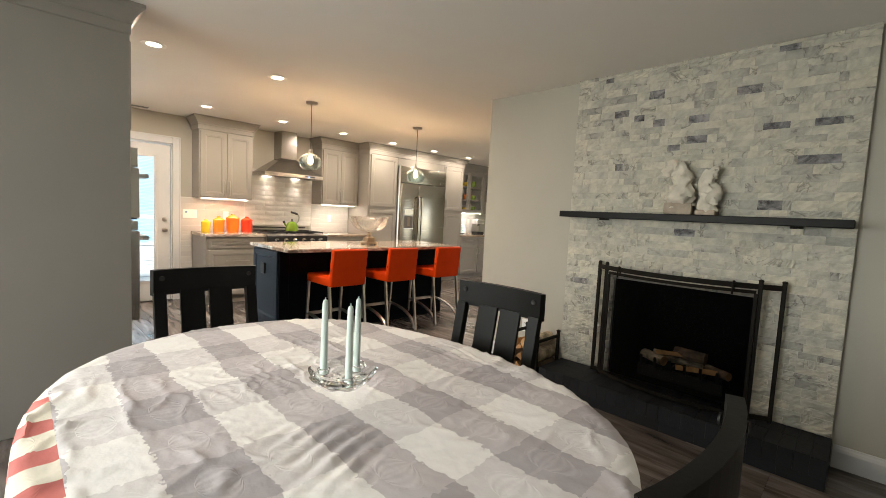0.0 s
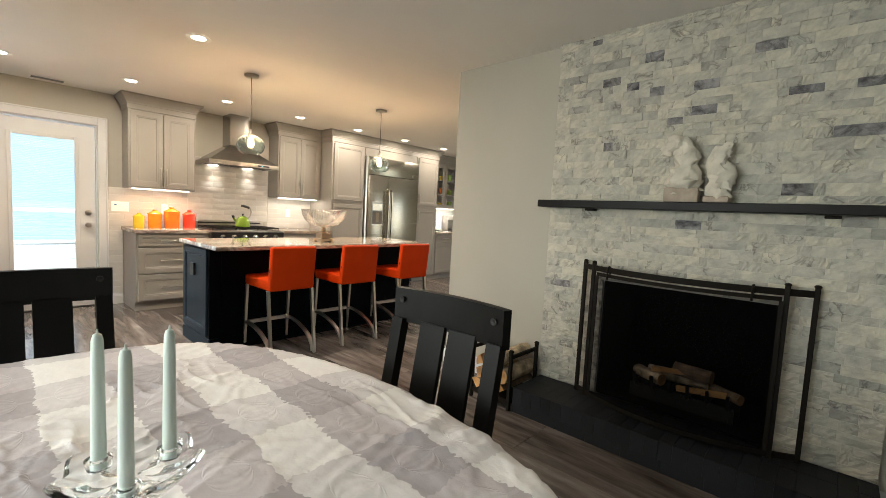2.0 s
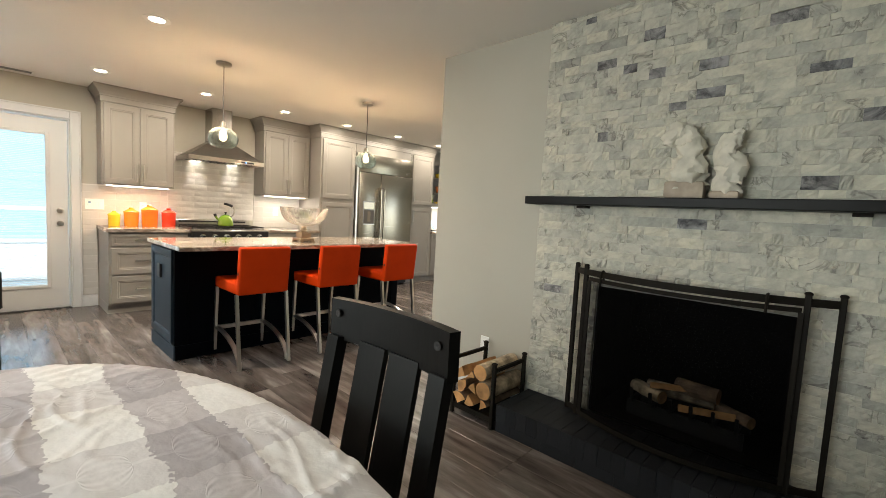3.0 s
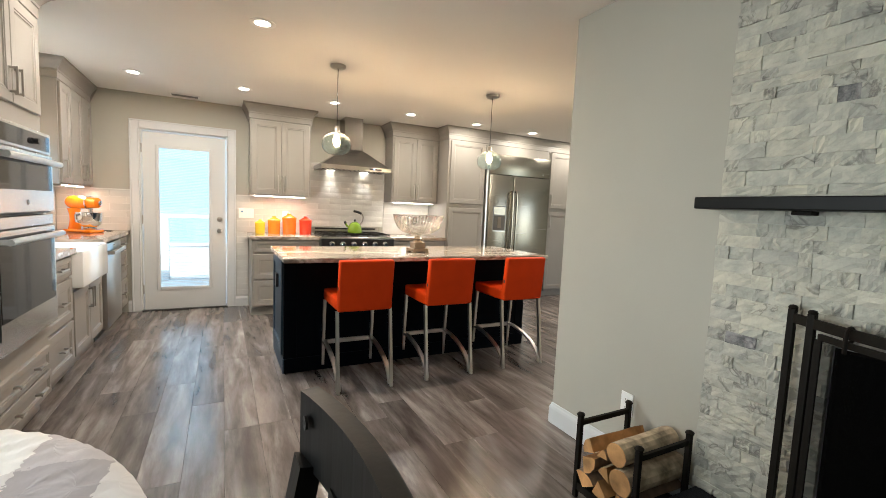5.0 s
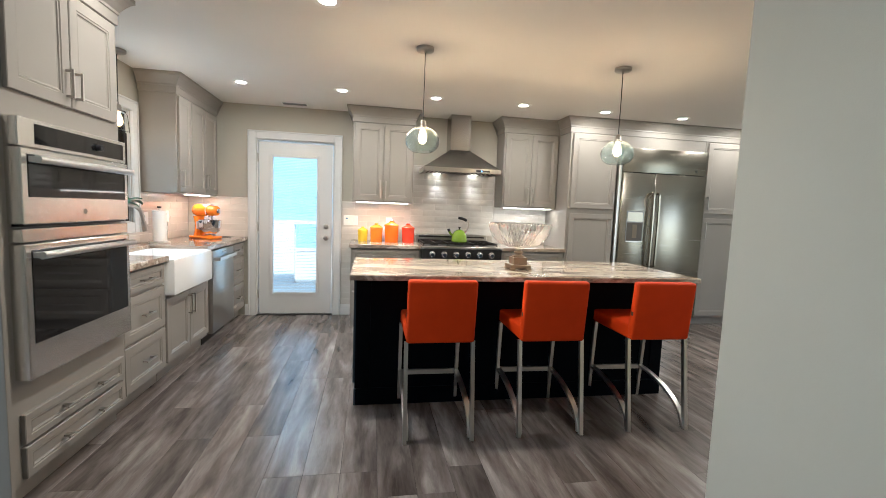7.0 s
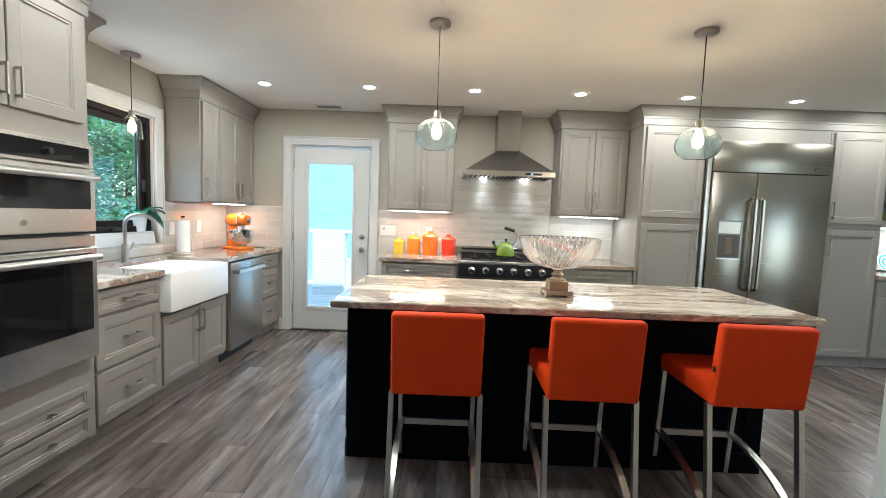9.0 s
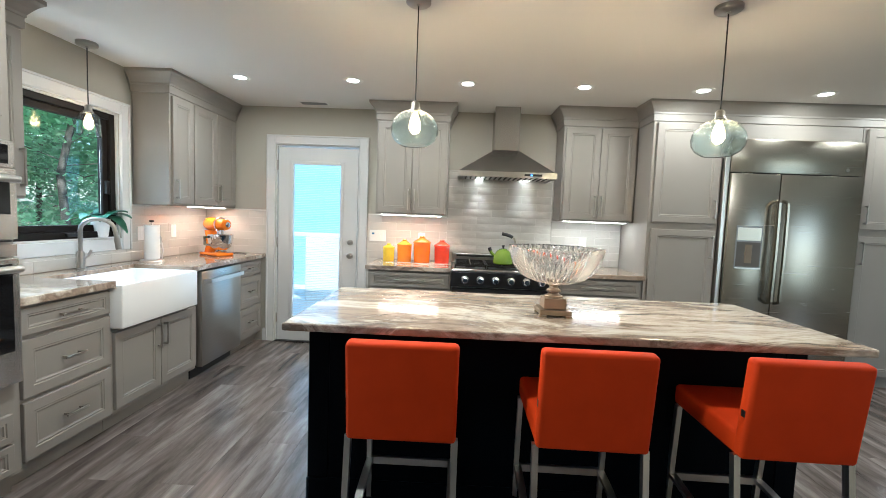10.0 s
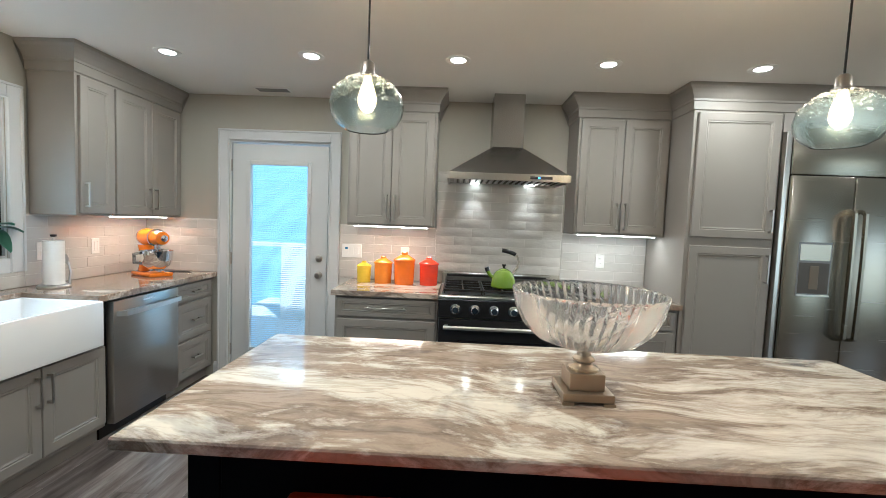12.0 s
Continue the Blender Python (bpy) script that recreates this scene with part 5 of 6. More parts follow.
for j in range(3):
    x0 = 0.03 + j * 0.286
    bm = bmesh.new()
    for x in (x0, x0 + 0.135, x0 + 0.27):
        add_box(bm, x, x + 0.010, 0.05, 0.56, 0.945, 0.960)
    for y in (0.05, 0.175, 0.30, 0.425, 0.55):
        add_box(bm, x0, x0 + 0.28, y, y + 0.010, 0.945, 0.9605)
    for x in (x0 + 0.002, x0 + 0.27):
        for y in (0.052, 0.55):
            add_box(bm, x, x + 0.008, y, y + 0.008, 0.929, 0.946)
    part("grate", bm, IRON, rg)
    for y in (0.18, 0.43):
        lathe("burner", [(0.05, 0.9295), (0.05, 0.936), (0.034, 0.938), (0.034, 0.943), (0, 0.944)], IRON, rg, 18, (x0 + 0.14, y, 0))

# hood
hd = thing("range_hood", pose(-5.715, 3.008, 0, 0, 0, 90), "stainless steel chimney range hood", "range hood")
HW, HD = 0.894, 0.50
bm = bmesh.new()
for a, b, c, e in ((0, HW, 0, 0.012), (0, HW, HD - 0.012, HD), (0, 0.012, 0.012, HD - 0.012), (HW - 0.012, HW, 0.012, HD - 0.012)):
    add_box(bm, a, b, c, e, 1.755, 1.805)
part("rim", bm, STEELH, hd)
bm = bmesh.new()
c0, c1, d0 = 0.335, 0.572, 0.235
lo = [bm.verts.new(p) for p in ((0.012, 0.012, 1.806), (HW - 0.012, 0.012, 1.806), (HW - 0.012, HD - 0.004, 1.806), (0.012, HD - 0.004, 1.806))]
hi = [bm.verts.new(p) for p in ((c0, d0, 2.03), (c1, d0, 2.03), (c1, HD - 0.004, 2.03), (c0, HD - 0.004, 2.03))]
for i in range(4):
    bm.faces.new((lo[i], lo[(i + 1) % 4], hi[(i + 1) % 4], hi[i]))
bm.faces.new(lo)
bm.faces.new(hi)
part("canopy", bm, HOODSTEEL, hd)
box("chimney", c0, c1, d0, HD - 0.004, 2.031, H - 0.001, HOODSTEEL, hd, 0.001)
fl = box("filter", 0.014, HW - 0.014, 0.014, HD - 0.014, 1.772, 1.780, NICKEL, hd, 0)
for i in range(34):
    box("baffle", 0.05 + i * 0.0235, 0.060 + i * 0.0235, 0.02, 0.40, 1.762, 1.7715, IRON if i % 2 else STEEL, fl, 0)
for x in (0.22, HW - 0.22):
    lathe("lamp", [(0.032, 1.7600), (0.032, 1.7655)], DISC, hd, 18, (x, 0.42, 0))
bmx = box("button_strip", 0.60, 0.76, -0.0025, -0.0005, 1.770, 1.790, BLACKPL, hd, 0)
dot = box("power_light", 0.655, 0.672, -0.0035, -0.0026, 1.774, 1.786, mat("blue_display", (0.02, 0.1, 0.5), 0.4, var=0, emit=(0.1, 0.35, 1.0), strength=3), hd, 0)

# refrigerator
FRIDGESTEEL = mat("satin_brushed_steel", (0.345, 0.322, 0.272), 0.27, 1.0, var=0.03, scale=3, stretch=(1, 1, 45), bump=0.03, bscale=2.2, rvar=0.04)
RECESS = mat("brown_grey_plastic", (0.075, 0.066, 0.055), 0.4, var=0.1)
fr = thing("refrigerator", pose(-5.60, 5.335, 0, 0, 0, 90), "stainless steel built-in side-by-side refrigerator", "refrigerator")
FW = 1.10
box("body", 0.002, FW - 0.002, 0.021, 0.60, 0.02, 2.138, BLACKPL, fr, 0)
box("grille", 0.0, FW, -0.030, 0.020, 1.853, 2.135, FRIDGESTEEL, fr, 0.006, "brushed steel top grille panel", 2)
ld = box("freezer_door", 0.0, 0.413, -0.045, 0.020, 0.11, 1.845, FRIDGESTEEL, fr, 0.008, seg=2)
rd = box("fridge_door", 0.418, FW, -0.045, 0.020, 0.11, 1.845, FRIDGESTEEL, fr, 0.008, seg=2)
box("toe_grille", 0.0, FW, 0.03, 0.06, 0.02, 0.10, BLACKPL, fr, 0)
box("side_trim", -0.042, -0.004, -0.018, 0.10, 0.10, 2.138, STEEL, fr, 0.002)
for x, d in ((0.380, ld), (0.451, rd)):
    pts = [(x, -0.045, 0.74), (x, -0.095, 0.755)] + [(x, -0.098 - 0.006 * math.sin(k * math.pi / 8), 0.76 + 0.84 * k / 8) for k in range(9)] + [(x, -0.095, 1.60), (x, -0.045, 1.62)]
    sweep("handle", pts, rect(0.011, 0.009), FRIDGESTEEL, d, (1, 0, 0), smooth=False)
dp = box("dispenser", 0.08, 0.30, -0.0475, -0.0455, 1.03, 1.40, GREYPLASTIC, ld, 0, "grey water and ice dispenser")
box("recess", 0.09, 0.29, -0.0495, -0.0480, 1.05, 1.26, RECESS, ld, 0)
box("paddle", 0.16, 0.22, -0.0535, -0.0500, 1.08, 1.24, mat("brown_paddle", (0.16, 0.13, 0.095), 0.5, var=0.1), ld, 0.002)
box("screen", 0.09, 0.29, -0.0495, -0.0480, 1.275, 1.385, FRIDGESTEEL, ld, 0)
box("drip_tray", 0.085, 0.295, -0.062, -0.0480, 1.032, 1.042, STEEL, ld, 0.001)
em = lathe("emblem", [(0, 0), (0.016, 0), (0.016, 0.002), (0, 0.002)], CHROME, fr, 18)
em.matrix_local = pose(0.965, -0.031, 1.90, 90, 0, 0)

# ---- lamps of the house ----


def downlight(x, y, watts=5.5):
    t = thing("recessed_light", pose(x, y, H - 0.0005), "round white recessed ceiling light, switched on", "ceiling light", "recessed ceiling lights")
    lathe("trim_ring", [(0.0465, -0.003), (0.058, -0.006), (0.080, -0.003), (0.080, 0.0)], WHITEPL, t, 32, cap=False)
    lathe("diffuser", [(0, -0.0025), (0.046, -0.0025), (0.046, 0.0)], DISC, t, 32)
    area_lamp("recessed_lamp", look((x, y, H - 0.012), (x, y + 1e-4, 0)), 0.11, 0.11, watts, WARM, "DISK")


for y in (1.22, 2.14, 3.06, 3.98, 4.905, 5.84, 6.77):
    downlight(-5.30, y)
downlight(-3.465, 1.26, 2.4)
downlight(-3.465, 2.175, 17)
# Added, unseen light: brightens the refrigerator's side of the kitchen.
downlight(-3.465, 5.6, 15)


def strip(x0, x1, y0, y1, z, watts, color=LED):
    ob = box("led_strip", x0, x1, y0, y1, z - 0.010, z - 0.001, LITLED, None, 0.001)
    tagged(ob, "white under-cabinet light strip, switched on", "light strip", "under-cabinet lights")
    area_lamp("led_lamp", look(((x0 + x1) / 2, (y0 + y1) / 2, z - 0.014), ((x0 + x1) / 2, (y0 + y1) / 2 + 1e-4, 0)), abs(x1 - x0), abs(y1 - y0), watts, color)


strip(-5.99, -5.95, 2.28, 2.86, 1.385, 2.1)
strip(-5.99, -5.95, 4.04, 4.63, 1.385, 1.8, (1.0, 0.90, 0.76))
strip(-6.10, -5.55, 0.62, 0.66, 1.385, 2.0)
strip(-5.99, -5.95, 7.1, 8.0, 1.385, 3.4, (1.0, 0.92, 0.80))
for y in (3.228, 3.682):
    sp = new("hood_lamp", bpy.data.lights.new("hood_lamp", "SPOT"))
    sp.data.energy, sp.data.spot_size, sp.data.spot_blend, sp.data.color, sp.data.shadow_soft_size = 3.6, radians(76), 0.5, (1.0, 0.92, 0.80), 0.03
    sp.matrix_world = look((-6.125, y, 1.752), (-6.13, y, 0))


def pendant(x, y, kind):
    blue = kind == "blue"
    t = thing("pendant_lamp", pose(x, y, H), "smoky blue blown glass pendant lamp above the island, lit" if blue else "clear glass pendant lamp above the sink, lit", "pendant lamp", "island pendants" if blue else "")
    lathe("canopy", [(0, 0), (0.062, 0), (0.062, -0.018), (0.055, -0.024), (0.010, -0.026), (0.008, -0.034), (0, -0.034)], NICKEL, t, 28)
    zt = -0.50 if blue else -0.415
    sweep("cord", [(0, 0, -0.03), (0.002, 0, zt * 0.5), (0, 0, zt + 0.01)], circle(0.0034, 6), BLACKPL, t, (0, 1, 0))
    lathe("socket", [(0, zt + 0.012), (0.012, zt + 0.010), (0.021, zt), (0.022, zt - 0.03), (0.030, zt - 0.034), (0.030, zt - 0.042), (0, zt - 0.043)], NICKEL, t, 20)
    if blue:
        prof = [(0.029, -0.040), (0.060, -0.052), (0.094, -0.076), (0.114, -0.104), (0.121, -0.134), (0.116, -0.166), (0.098, -0.194), (0.070, -0.212)]
        th = 0.004
    else:
        prof = [(0.029, -0.040), (0.046, -0.050), (0.060, -0.070), (0.064, -0.12), (0.070, -0.195)]
        th = 0.003
    prof = [(r, zt + z) for r, z in prof]
    inner = [(r - th, z + (0.002 if i else -0.002)) for i, (r, z) in enumerate(prof)]
    bm = bmesh.new()
    n = 40
    rings = [[bm.verts.new((r * math.cos(2 * math.pi * i / n), r * math.sin(2 * math.pi * i / n), z)) for i in range(n)] for r, z in prof + inner[::-1]]
    for a, b in zip(rings, rings[1:] + rings[:1]):
        for i in range(n):
            bm.faces.new((a[i], a[(i + 1) % n], b[(i + 1) % n], b[i]))
    sh = part("shade", bm, BLUEGLASS if blue else CLEAR, t, smooth=True)
    sh.visible_shadow = False
    if blue:
        rb = random.Random(int(y * 100))
        bm = bmesh.new()
        for _ in range(230):
            f, a = rb.random() ** 0.8, rb.uniform(0, 2 * math.pi)
            rr, zz = 0.030 + 0.080 * f, -0.044 - 0.050 * f * f
            q = rb.uniform(0.0016, 0.0042)
            c = Vector((rr * math.cos(a), rr * math.sin(a), zt + zz))
            vs = [bm.verts.new(c + Vector(d) * q) for d in ((1, 0, 0), (0, 1, 0), (-1, 0, 0), (0, -1, 0), (0, 0, 1), (0, 0, -1))]
            for i in range(4):
                bm.faces.new((vs[i], vs[(i + 1) % 4], vs[4]))
                bm.faces.new((vs[(i + 1) % 4], vs[i], vs[5]))
        part("bubbles", bm, PORCELAIN, t, "seed bubbles in the glass", True).visible_shadow = False
    b = lathe("bulb", [(0.012, zt - 0.044), (0.014, zt - 0.058), (0.024, zt - 0.085), (0.030, zt - 0.110), (0.028, zt - 0.132), (0.018, zt - 0.150), (0.0, zt - 0.158)], BULB if blue else DIMBULB, t, 18)
    b.visible_shadow = False
    bm = bmesh.new()
    for i in range(6):
        a0, a1 = i * math.pi / 3, (i + 0.5) * math.pi / 3
        add_sweep(bm, [(0.010 * math.cos(a0), 0.010 * math.sin(a0), zt - 0.072), (0.014 * math.cos(a1), 0.014 * math.sin(a1), zt - 0.138)], circle(0.0022, 5), (1, 0, 0))
    add_sweep(bm, [(0, 0, zt - 0.070), (0, 0, zt - 0.140)], circle(0.004, 6), (1, 0, 0))
    part("filament", bm, FILAMENT if blue else EMBER, b, "glowing filament").visible_shadow = False
    l = new("pendant_bulb_lamp", bpy.data.lights.new("pendant_bulb_lamp", "POINT"))
    l.data.energy, l.data.color, l.data.shadow_soft_size = 5.0 if blue else 1.5, (1.0, 0.62, 0.32), 0.028
    l.location = (x, y, H + zt - 0.118)


pendant(-4.0, 2.785, "blue")
pendant(-4.0, 4.29, "blue")
pendant(-4.663, 0.513, "clear")

vent = thing("ceiling_vent", pose(-6.03, 1.58, H - 0.0005), "white slotted ceiling air vent", "air vent")
box("frame", -0.05, 0.05, -0.14, 0.14, -0.006, -0.001, WHITEPL, vent, 0.001)
for i in range(5):
    box("slat", -0.036 + i * 0.018, -0.030 + i * 0.018, -0.125, 0.125, -0.010, -0.0065, GREYPLASTIC, vent, 0)

# ---- things on the worktops ----


def canister(x, y, r, h, material, label):
    t = thing("canister", pose(x, y, 0.925), label, "canister", "canisters beside the range")
    lathe("jar", [(0, 0), (r * 0.90, 0), (r * 0.94, 0.006), (r, h * 0.70), (r * 0.97, h * 0.72), (0, h * 0.72)], material, t, 28)
    lathe("lid", [(0, h * 0.721), (r * 1.06, h * 0.721), (r * 1.07, h * 0.76), (r * 1.02, h * 0.785), (r * 0.42, h * 0.905), (r * 0.30, h * 0.92), (r * 0.34, h * 0.965), (r * 0.24, h), (0, h)], material, t, 28)


for x, y, r, h, m_, lab in ((-6.03, 2.352, 0.057, 0.172, YELLOW, "small yellow glazed ceramic canister with lid"), (-6.02, 2.510, 0.072, 0.218, AMBER, "amber glazed ceramic canister with lid"),
                            (-6.00, 2.685, 0.083, 0.258, TANGERINE, "large tangerine glazed ceramic canister with lid"), (-6.01, 2.882, 0.076, 0.226, RED, "red glazed ceramic canister with lid")):
    canister(x, y, r, h, m_, lab)

# kettle on the back burner
kt = thing("kettle", pose(-5.80, 3.460, 0.961), "green enamel whistling kettle with a black handle", "kettle")
lathe("body", [(0, 0), (0.086, 0), (0.094, 0.008), (0.094, 0.022), (0.087, 0.065), (0.072, 0.105), (0.052, 0.128), (0.042, 0.132), (0, 0.132)], GREEN, kt, 32)
lathe("lid", [(0.040, 0.1325), (0.036, 0.139), (0.014, 0.146), (0, 0.147)], GREEN, kt, 20)
lathe("lid_knob", [(0.008, 0.1475), (0.009, 0.154), (0.016, 0.172), (0.014, 0.176), (0, 0.177)], BLACKPL, kt, 16)
sweep("spout", [(0.0, -0.075, 0.070), (0.0, -0.105, 0.095), (0.0, -0.122, 0.125)], circle(0.014, 10), GREEN, kt, (1, 0, 0))
sweep("whistle", [(0.0, -0.119, 0.120), (0.0, -0.130, 0.150)], circle(0.017, 10), BLACKPL, kt, (1, 0, 0))
sweep("bracket", [(0, 0.066, 0.112), (0, 0.096, 0.15), (0, 0.108, 0.20), (0, 0.096, 0.240), (0, 0.066, 0.262)], rect(0.008, 0.003), CHROME, kt, (1, 0, 0), smooth=False)
sweep("handle", [(0, 0.082, 0.250), (0, 0.066, 0.260), (0, 0.030, 0.272), (0, -0.005, 0.279), (0, -0.020, 0.280)], [(1.5 * a, b) for a, b in circle(0.0105, 10)], BLACKPL, kt, (1, 0, 0))

# crystal bowl on the island
bw = thing("crystal_bowl", pose(-3.885, 3.50, 0.920), "fluted cut crystal bowl on a square bronze foot", "bowl")
q = 0.075
box("plinth", -q, q, -q, q, 0.010, 0.034, COPPERHUE, bw, 0.002)
for sx in (-1, 1):
    for sy in (-1, 1):
        box("foot", sx * 0.060 - 0.018, sx * 0.060 + 0.018, sy * 0.060 - 0.018, sy * 0.060 + 0.018, 0.0, 0.0095, COPPERHUE, bw, 0.001)
box("block", -0.052, 0.052, -0.052, 0.052, 0.0345, 0.086, COPPERHUE, bw, 0.002)
lathe("stem", [(0.045, 0.0865), (0.046, 0.094), (0.030, 0.100), (0.024, 0.108), (0.034, 0.116), (0.034, 0.122), (0.022, 0.130), (0.020, 0.140), (0.030, 0.150), (0, 0.151)], COPPERHUE, bw, 24)
prof = [(0.018, 0.152), (0.085, 0.160), (0.148, 0.183), (0.190, 0.222), (0.213, 0.268), (0.224, 0.318), (0.226, 0.326)]
inner = [(0.220, 0.326), (0.216, 0.316), (0.202, 0.270), (0.178, 0.228), (0.138, 0.194), (0.078, 0.171), (0.012, 0.164)]
bm = bmesh.new()
n = 192
rings = []
for k, (r, z) in enumerate(prof + inner):
    ring = []
    for i in range(n):
        a = 2 * math.pi * i / n + (0.12 * (z - 0.152) / 0.17 if k < len(prof) else 0.0)
        f = 1.0
        if k < len(prof) and 0 < k < len(prof) - 1:
            f = 1 - 0.045 * (0.5 + 0.5 * math.cos(48 * 2 * math.pi * i / n)) * min(1.0, k / 2)
        scal = 0.004 * math.cos(48 * 2 * math.pi * i / n) if k in (len(prof) - 1, len(prof)) else 0.0
        ring.append(bm.verts.new((r * f * math.cos(a), r * f * math.sin(a), z + scal)))
    rings.append(ring)
for a, b in zip(rings, rings[1:]):
    for i in range(n):
        bm.faces.new((a[i], a[(i + 1) % n], b[(i + 1) % n], b[i]))
bm.faces.new(rings[0])
bm.faces.new(rings[-1])
part("bowl", bm, CRYSTAL, bw, "clear swirled cut crystal", True).visible_shadow = False

# stand mixer
mx = thing("stand_mixer", pose(-5.87, 0.70, 0.925, 0, 0, 242) @ Matrix.Scale(1.05, 4), "orange stand mixer with a steel bowl", "mixer")
bm = bmesh.new()
add_box(bm, -0.135, 0.135, -0.085, 0.085, 0.0, 0.028, 0.012, 3)
part("base", bm, MIXORANGE, mx, smooth=True)
bm = bmesh.new()
rings = []
for k in range(9):
    f = k / 8
    z, w, d, cx = 0.026 + 0.20 * f, 0.055 - 0.010 * math.sin(f * math.pi), 0.048 - 0.012 * math.sin(f * math.pi), 0.088 - 0.03 * f * (1 - f)
    rings.append([bm.verts.new((cx + d * math.cos(a), w * math.sin(a), z)) for a in [2 * math.pi * i / 20 for i in range(20)]])
for a, b in zip(rings, rings[1:]):
    for i in range(20):
        bm.faces.new((a[i], a[(i + 1) % 20], b[(i + 1) % 20], b[i]))
bm.faces.new(rings[0])
bm.faces.new(rings[-1])
part("pedestal", bm, MIXORANGE, mx, smooth=True)
hd_ = lathe("head", [(0, -0.165), (0.030, -0.160), (0.048, -0.145), (0.054, -0.08), (0.060, 0.0), (0.064, 0.07), (0.058, 0.115), (0.040, 0.140), (0, 0.148)], MIXORANGE, mx, 24)
hd_.matrix_local = pose(0.0, 0, 0.285, 0, 90, 0)
sweep("trim_band", [(0.10 - 0.012 * k, 0.0, 0.0) for k in range(2)], circle(0.066, 24), CHROME, mx, (0, 0, 1)).matrix_local = pose(-0.16, 0, 0.285)
kb = lathe("hub", [(0.022, 0), (0.024, 0.012), (0.016, 0.016), (0, 0.017)], CHROME, mx, 18)
kb.matrix_local = pose(-0.160, 0, 0.285, 0, -90, 0)
lathe("beater_shaft", [(0.020, 0.19), (0.020, 0.235), (0.028, 0.240), (0, 0.241)], CHROME, mx, 16, (-0.075, 0, 0))
b_ = lathe("bowl", [(0, 0.030), (0.050, 0.030), (0.052, 0.040), (0.042, 0.046), (0.085, 0.080), (0.103, 0.125), (0.108, 0.190), (0.111, 0.192), (0.105, 0.190), (0.098, 0.125), (0, 0.060)], CHROME, mx, 32, (-0.062, 0, 0))
sweep("bowl_handle", [(-0.062, 0.105, 0.175), (-0.062, 0.150, 0.170), (-0.062, 0.150, 0.110), (-0.062, 0.098, 0.100)], rect(0.010, 0.003), CHROME, mx, (1, 0, 0), smooth=False)
cdm = sweep("power_cord", [(-6.02, 0.66, 0.930), (-6.08, 0.70, 0.929), (-6.12, 0.78, 0.930), (-6.10, 0.86, 0.930), (-6.05, 0.90, 0.930)], circle(0.004, 6), BLACKPL)
tagged(cdm, "black mixer cord lying on the worktop", "cable")

# paper towel holder
pt = thing("paper_towel_holder", pose(-5.205, 0.545, 0.925), "steel paper towel holder with a white roll", "paper towel holder")
lathe("base", [(0, 0), (0.083, 0), (0.085, 0.008), (0.078, 0.016), (0, 0.018)], STEEL, pt, 28)
lathe("pole", [(0.006, 0.018), (0.006, 0.315), (0, 0.316)], STEEL, pt, 10)
lathe("knob", [(0.006, 0.3165), (0.017, 0.322), (0.017, 0.334), (0, 0.336)], BLACKPL, pt, 16)
lathe("roll", [(0.020, 0.0185), (0.054, 0.0185), (0.055, 0.295), (0.020, 0.295)], PAPER, pt, 32, label="white paper roll")
sweep("tension_arm", [(-0.074, 0.03, 0.012), (-0.080, 0.034, 0.09), (-0.070, 0.03, 0.15), (-0.060, 0.025, 0.175)], rect(0.007, 0.003), STEEL, pt, (0, 1, 0), smooth=False)
ov = lathe("tension_pad", [(0, 0), (0.022, 0), (0.022, 0.006), (0, 0.006)], STEEL, pt, 20)
ov.matrix_local = pose(-0.056, 0.022, 0.175, 0, 90, 20) @ Matrix.Diagonal((1.6, 1, 1, 1))

# orchid pot on the sill
orc = thing("orchid", pose(-4.93, 0.352, 1.128) @ Matrix.Scale(1.2, 4), "potted orchid with broad leaves on the window sill", "plant")
lathe("pot", [(0, 0), (0.038, 0), (0.040, 0.004), (0.054, 0.115), (0.050, 0.115), (0.046, 0.100), (0, 0.100)], PORCELAIN, orc, 24)
for k, (ang, ln, droop) in enumerate(((40, 0.15, 0.05), (95, 0.16, 0.12), (150, 0.17, 0.03), (200, 0.12, -0.02), (-5, 0.13, 0.04), (120, 0.14, -0.01))):
    bm = bmesh.new()
    rows = []
    for j in range(9):
        f = j / 8
        w = 0.058 * math.sin(math.pi * (0.12 + 0.86 * f)) ** 0.7
        x = ln * f
        z = 0.105 + 0.05 * math.sin(f * 2.2) - droop * f * f
        rows.append([bm.verts.new((x, s * w, z + (0.010 * abs(s)))) for s in (-1, -0.5, 0, 0.5, 1)])
    for a, b in zip(rows, rows[1:]):
        for i in range(4):
            bm.faces.new((a[i], a[i + 1], b[i + 1], b[i]))
    bmesh.ops.solidify(bm, geom=list(bm.faces), thickness=0.003)
    lf = part("leaf", bm, LEAF, orc, smooth=True)
    lf.matrix_local = pose(0, 0, 0, 0, 0, ang)


def plate(name, m, w, h, kind, label):
    t = thing(name, m, label, "wall plate")
    box("cover", -w / 2, w / 2, -0.006, -0.0005, -h / 2, h / 2, WHITEPL, t, 0.002)
    n = 3 if kind == "switch3" else 1
    for i in range(n):
        x = (i - (n - 1) / 2) * 0.046
        if kind == "outlet":
            for z in (-0.02, 0.02):
                f = box("socket", x - 0.015, x + 0.015, -0.0085, -0.0062, z - 0.013, z + 0.013, WHITEPL, t, 0.002)
                for s in (-1, 1):
                    box("slot", x + s * 0.006 - 0.001, x + s * 0.006 + 0.001, -0.0092, -0.0086, z - 0.004, z + 0.006, BLACKPL, f, 0)
        else:
            box("rocker", x - 0.016, x + 0.016, -0.0090, -0.0062, -0.033, 0.033, WHITEPL, t, 0.002)
    return t


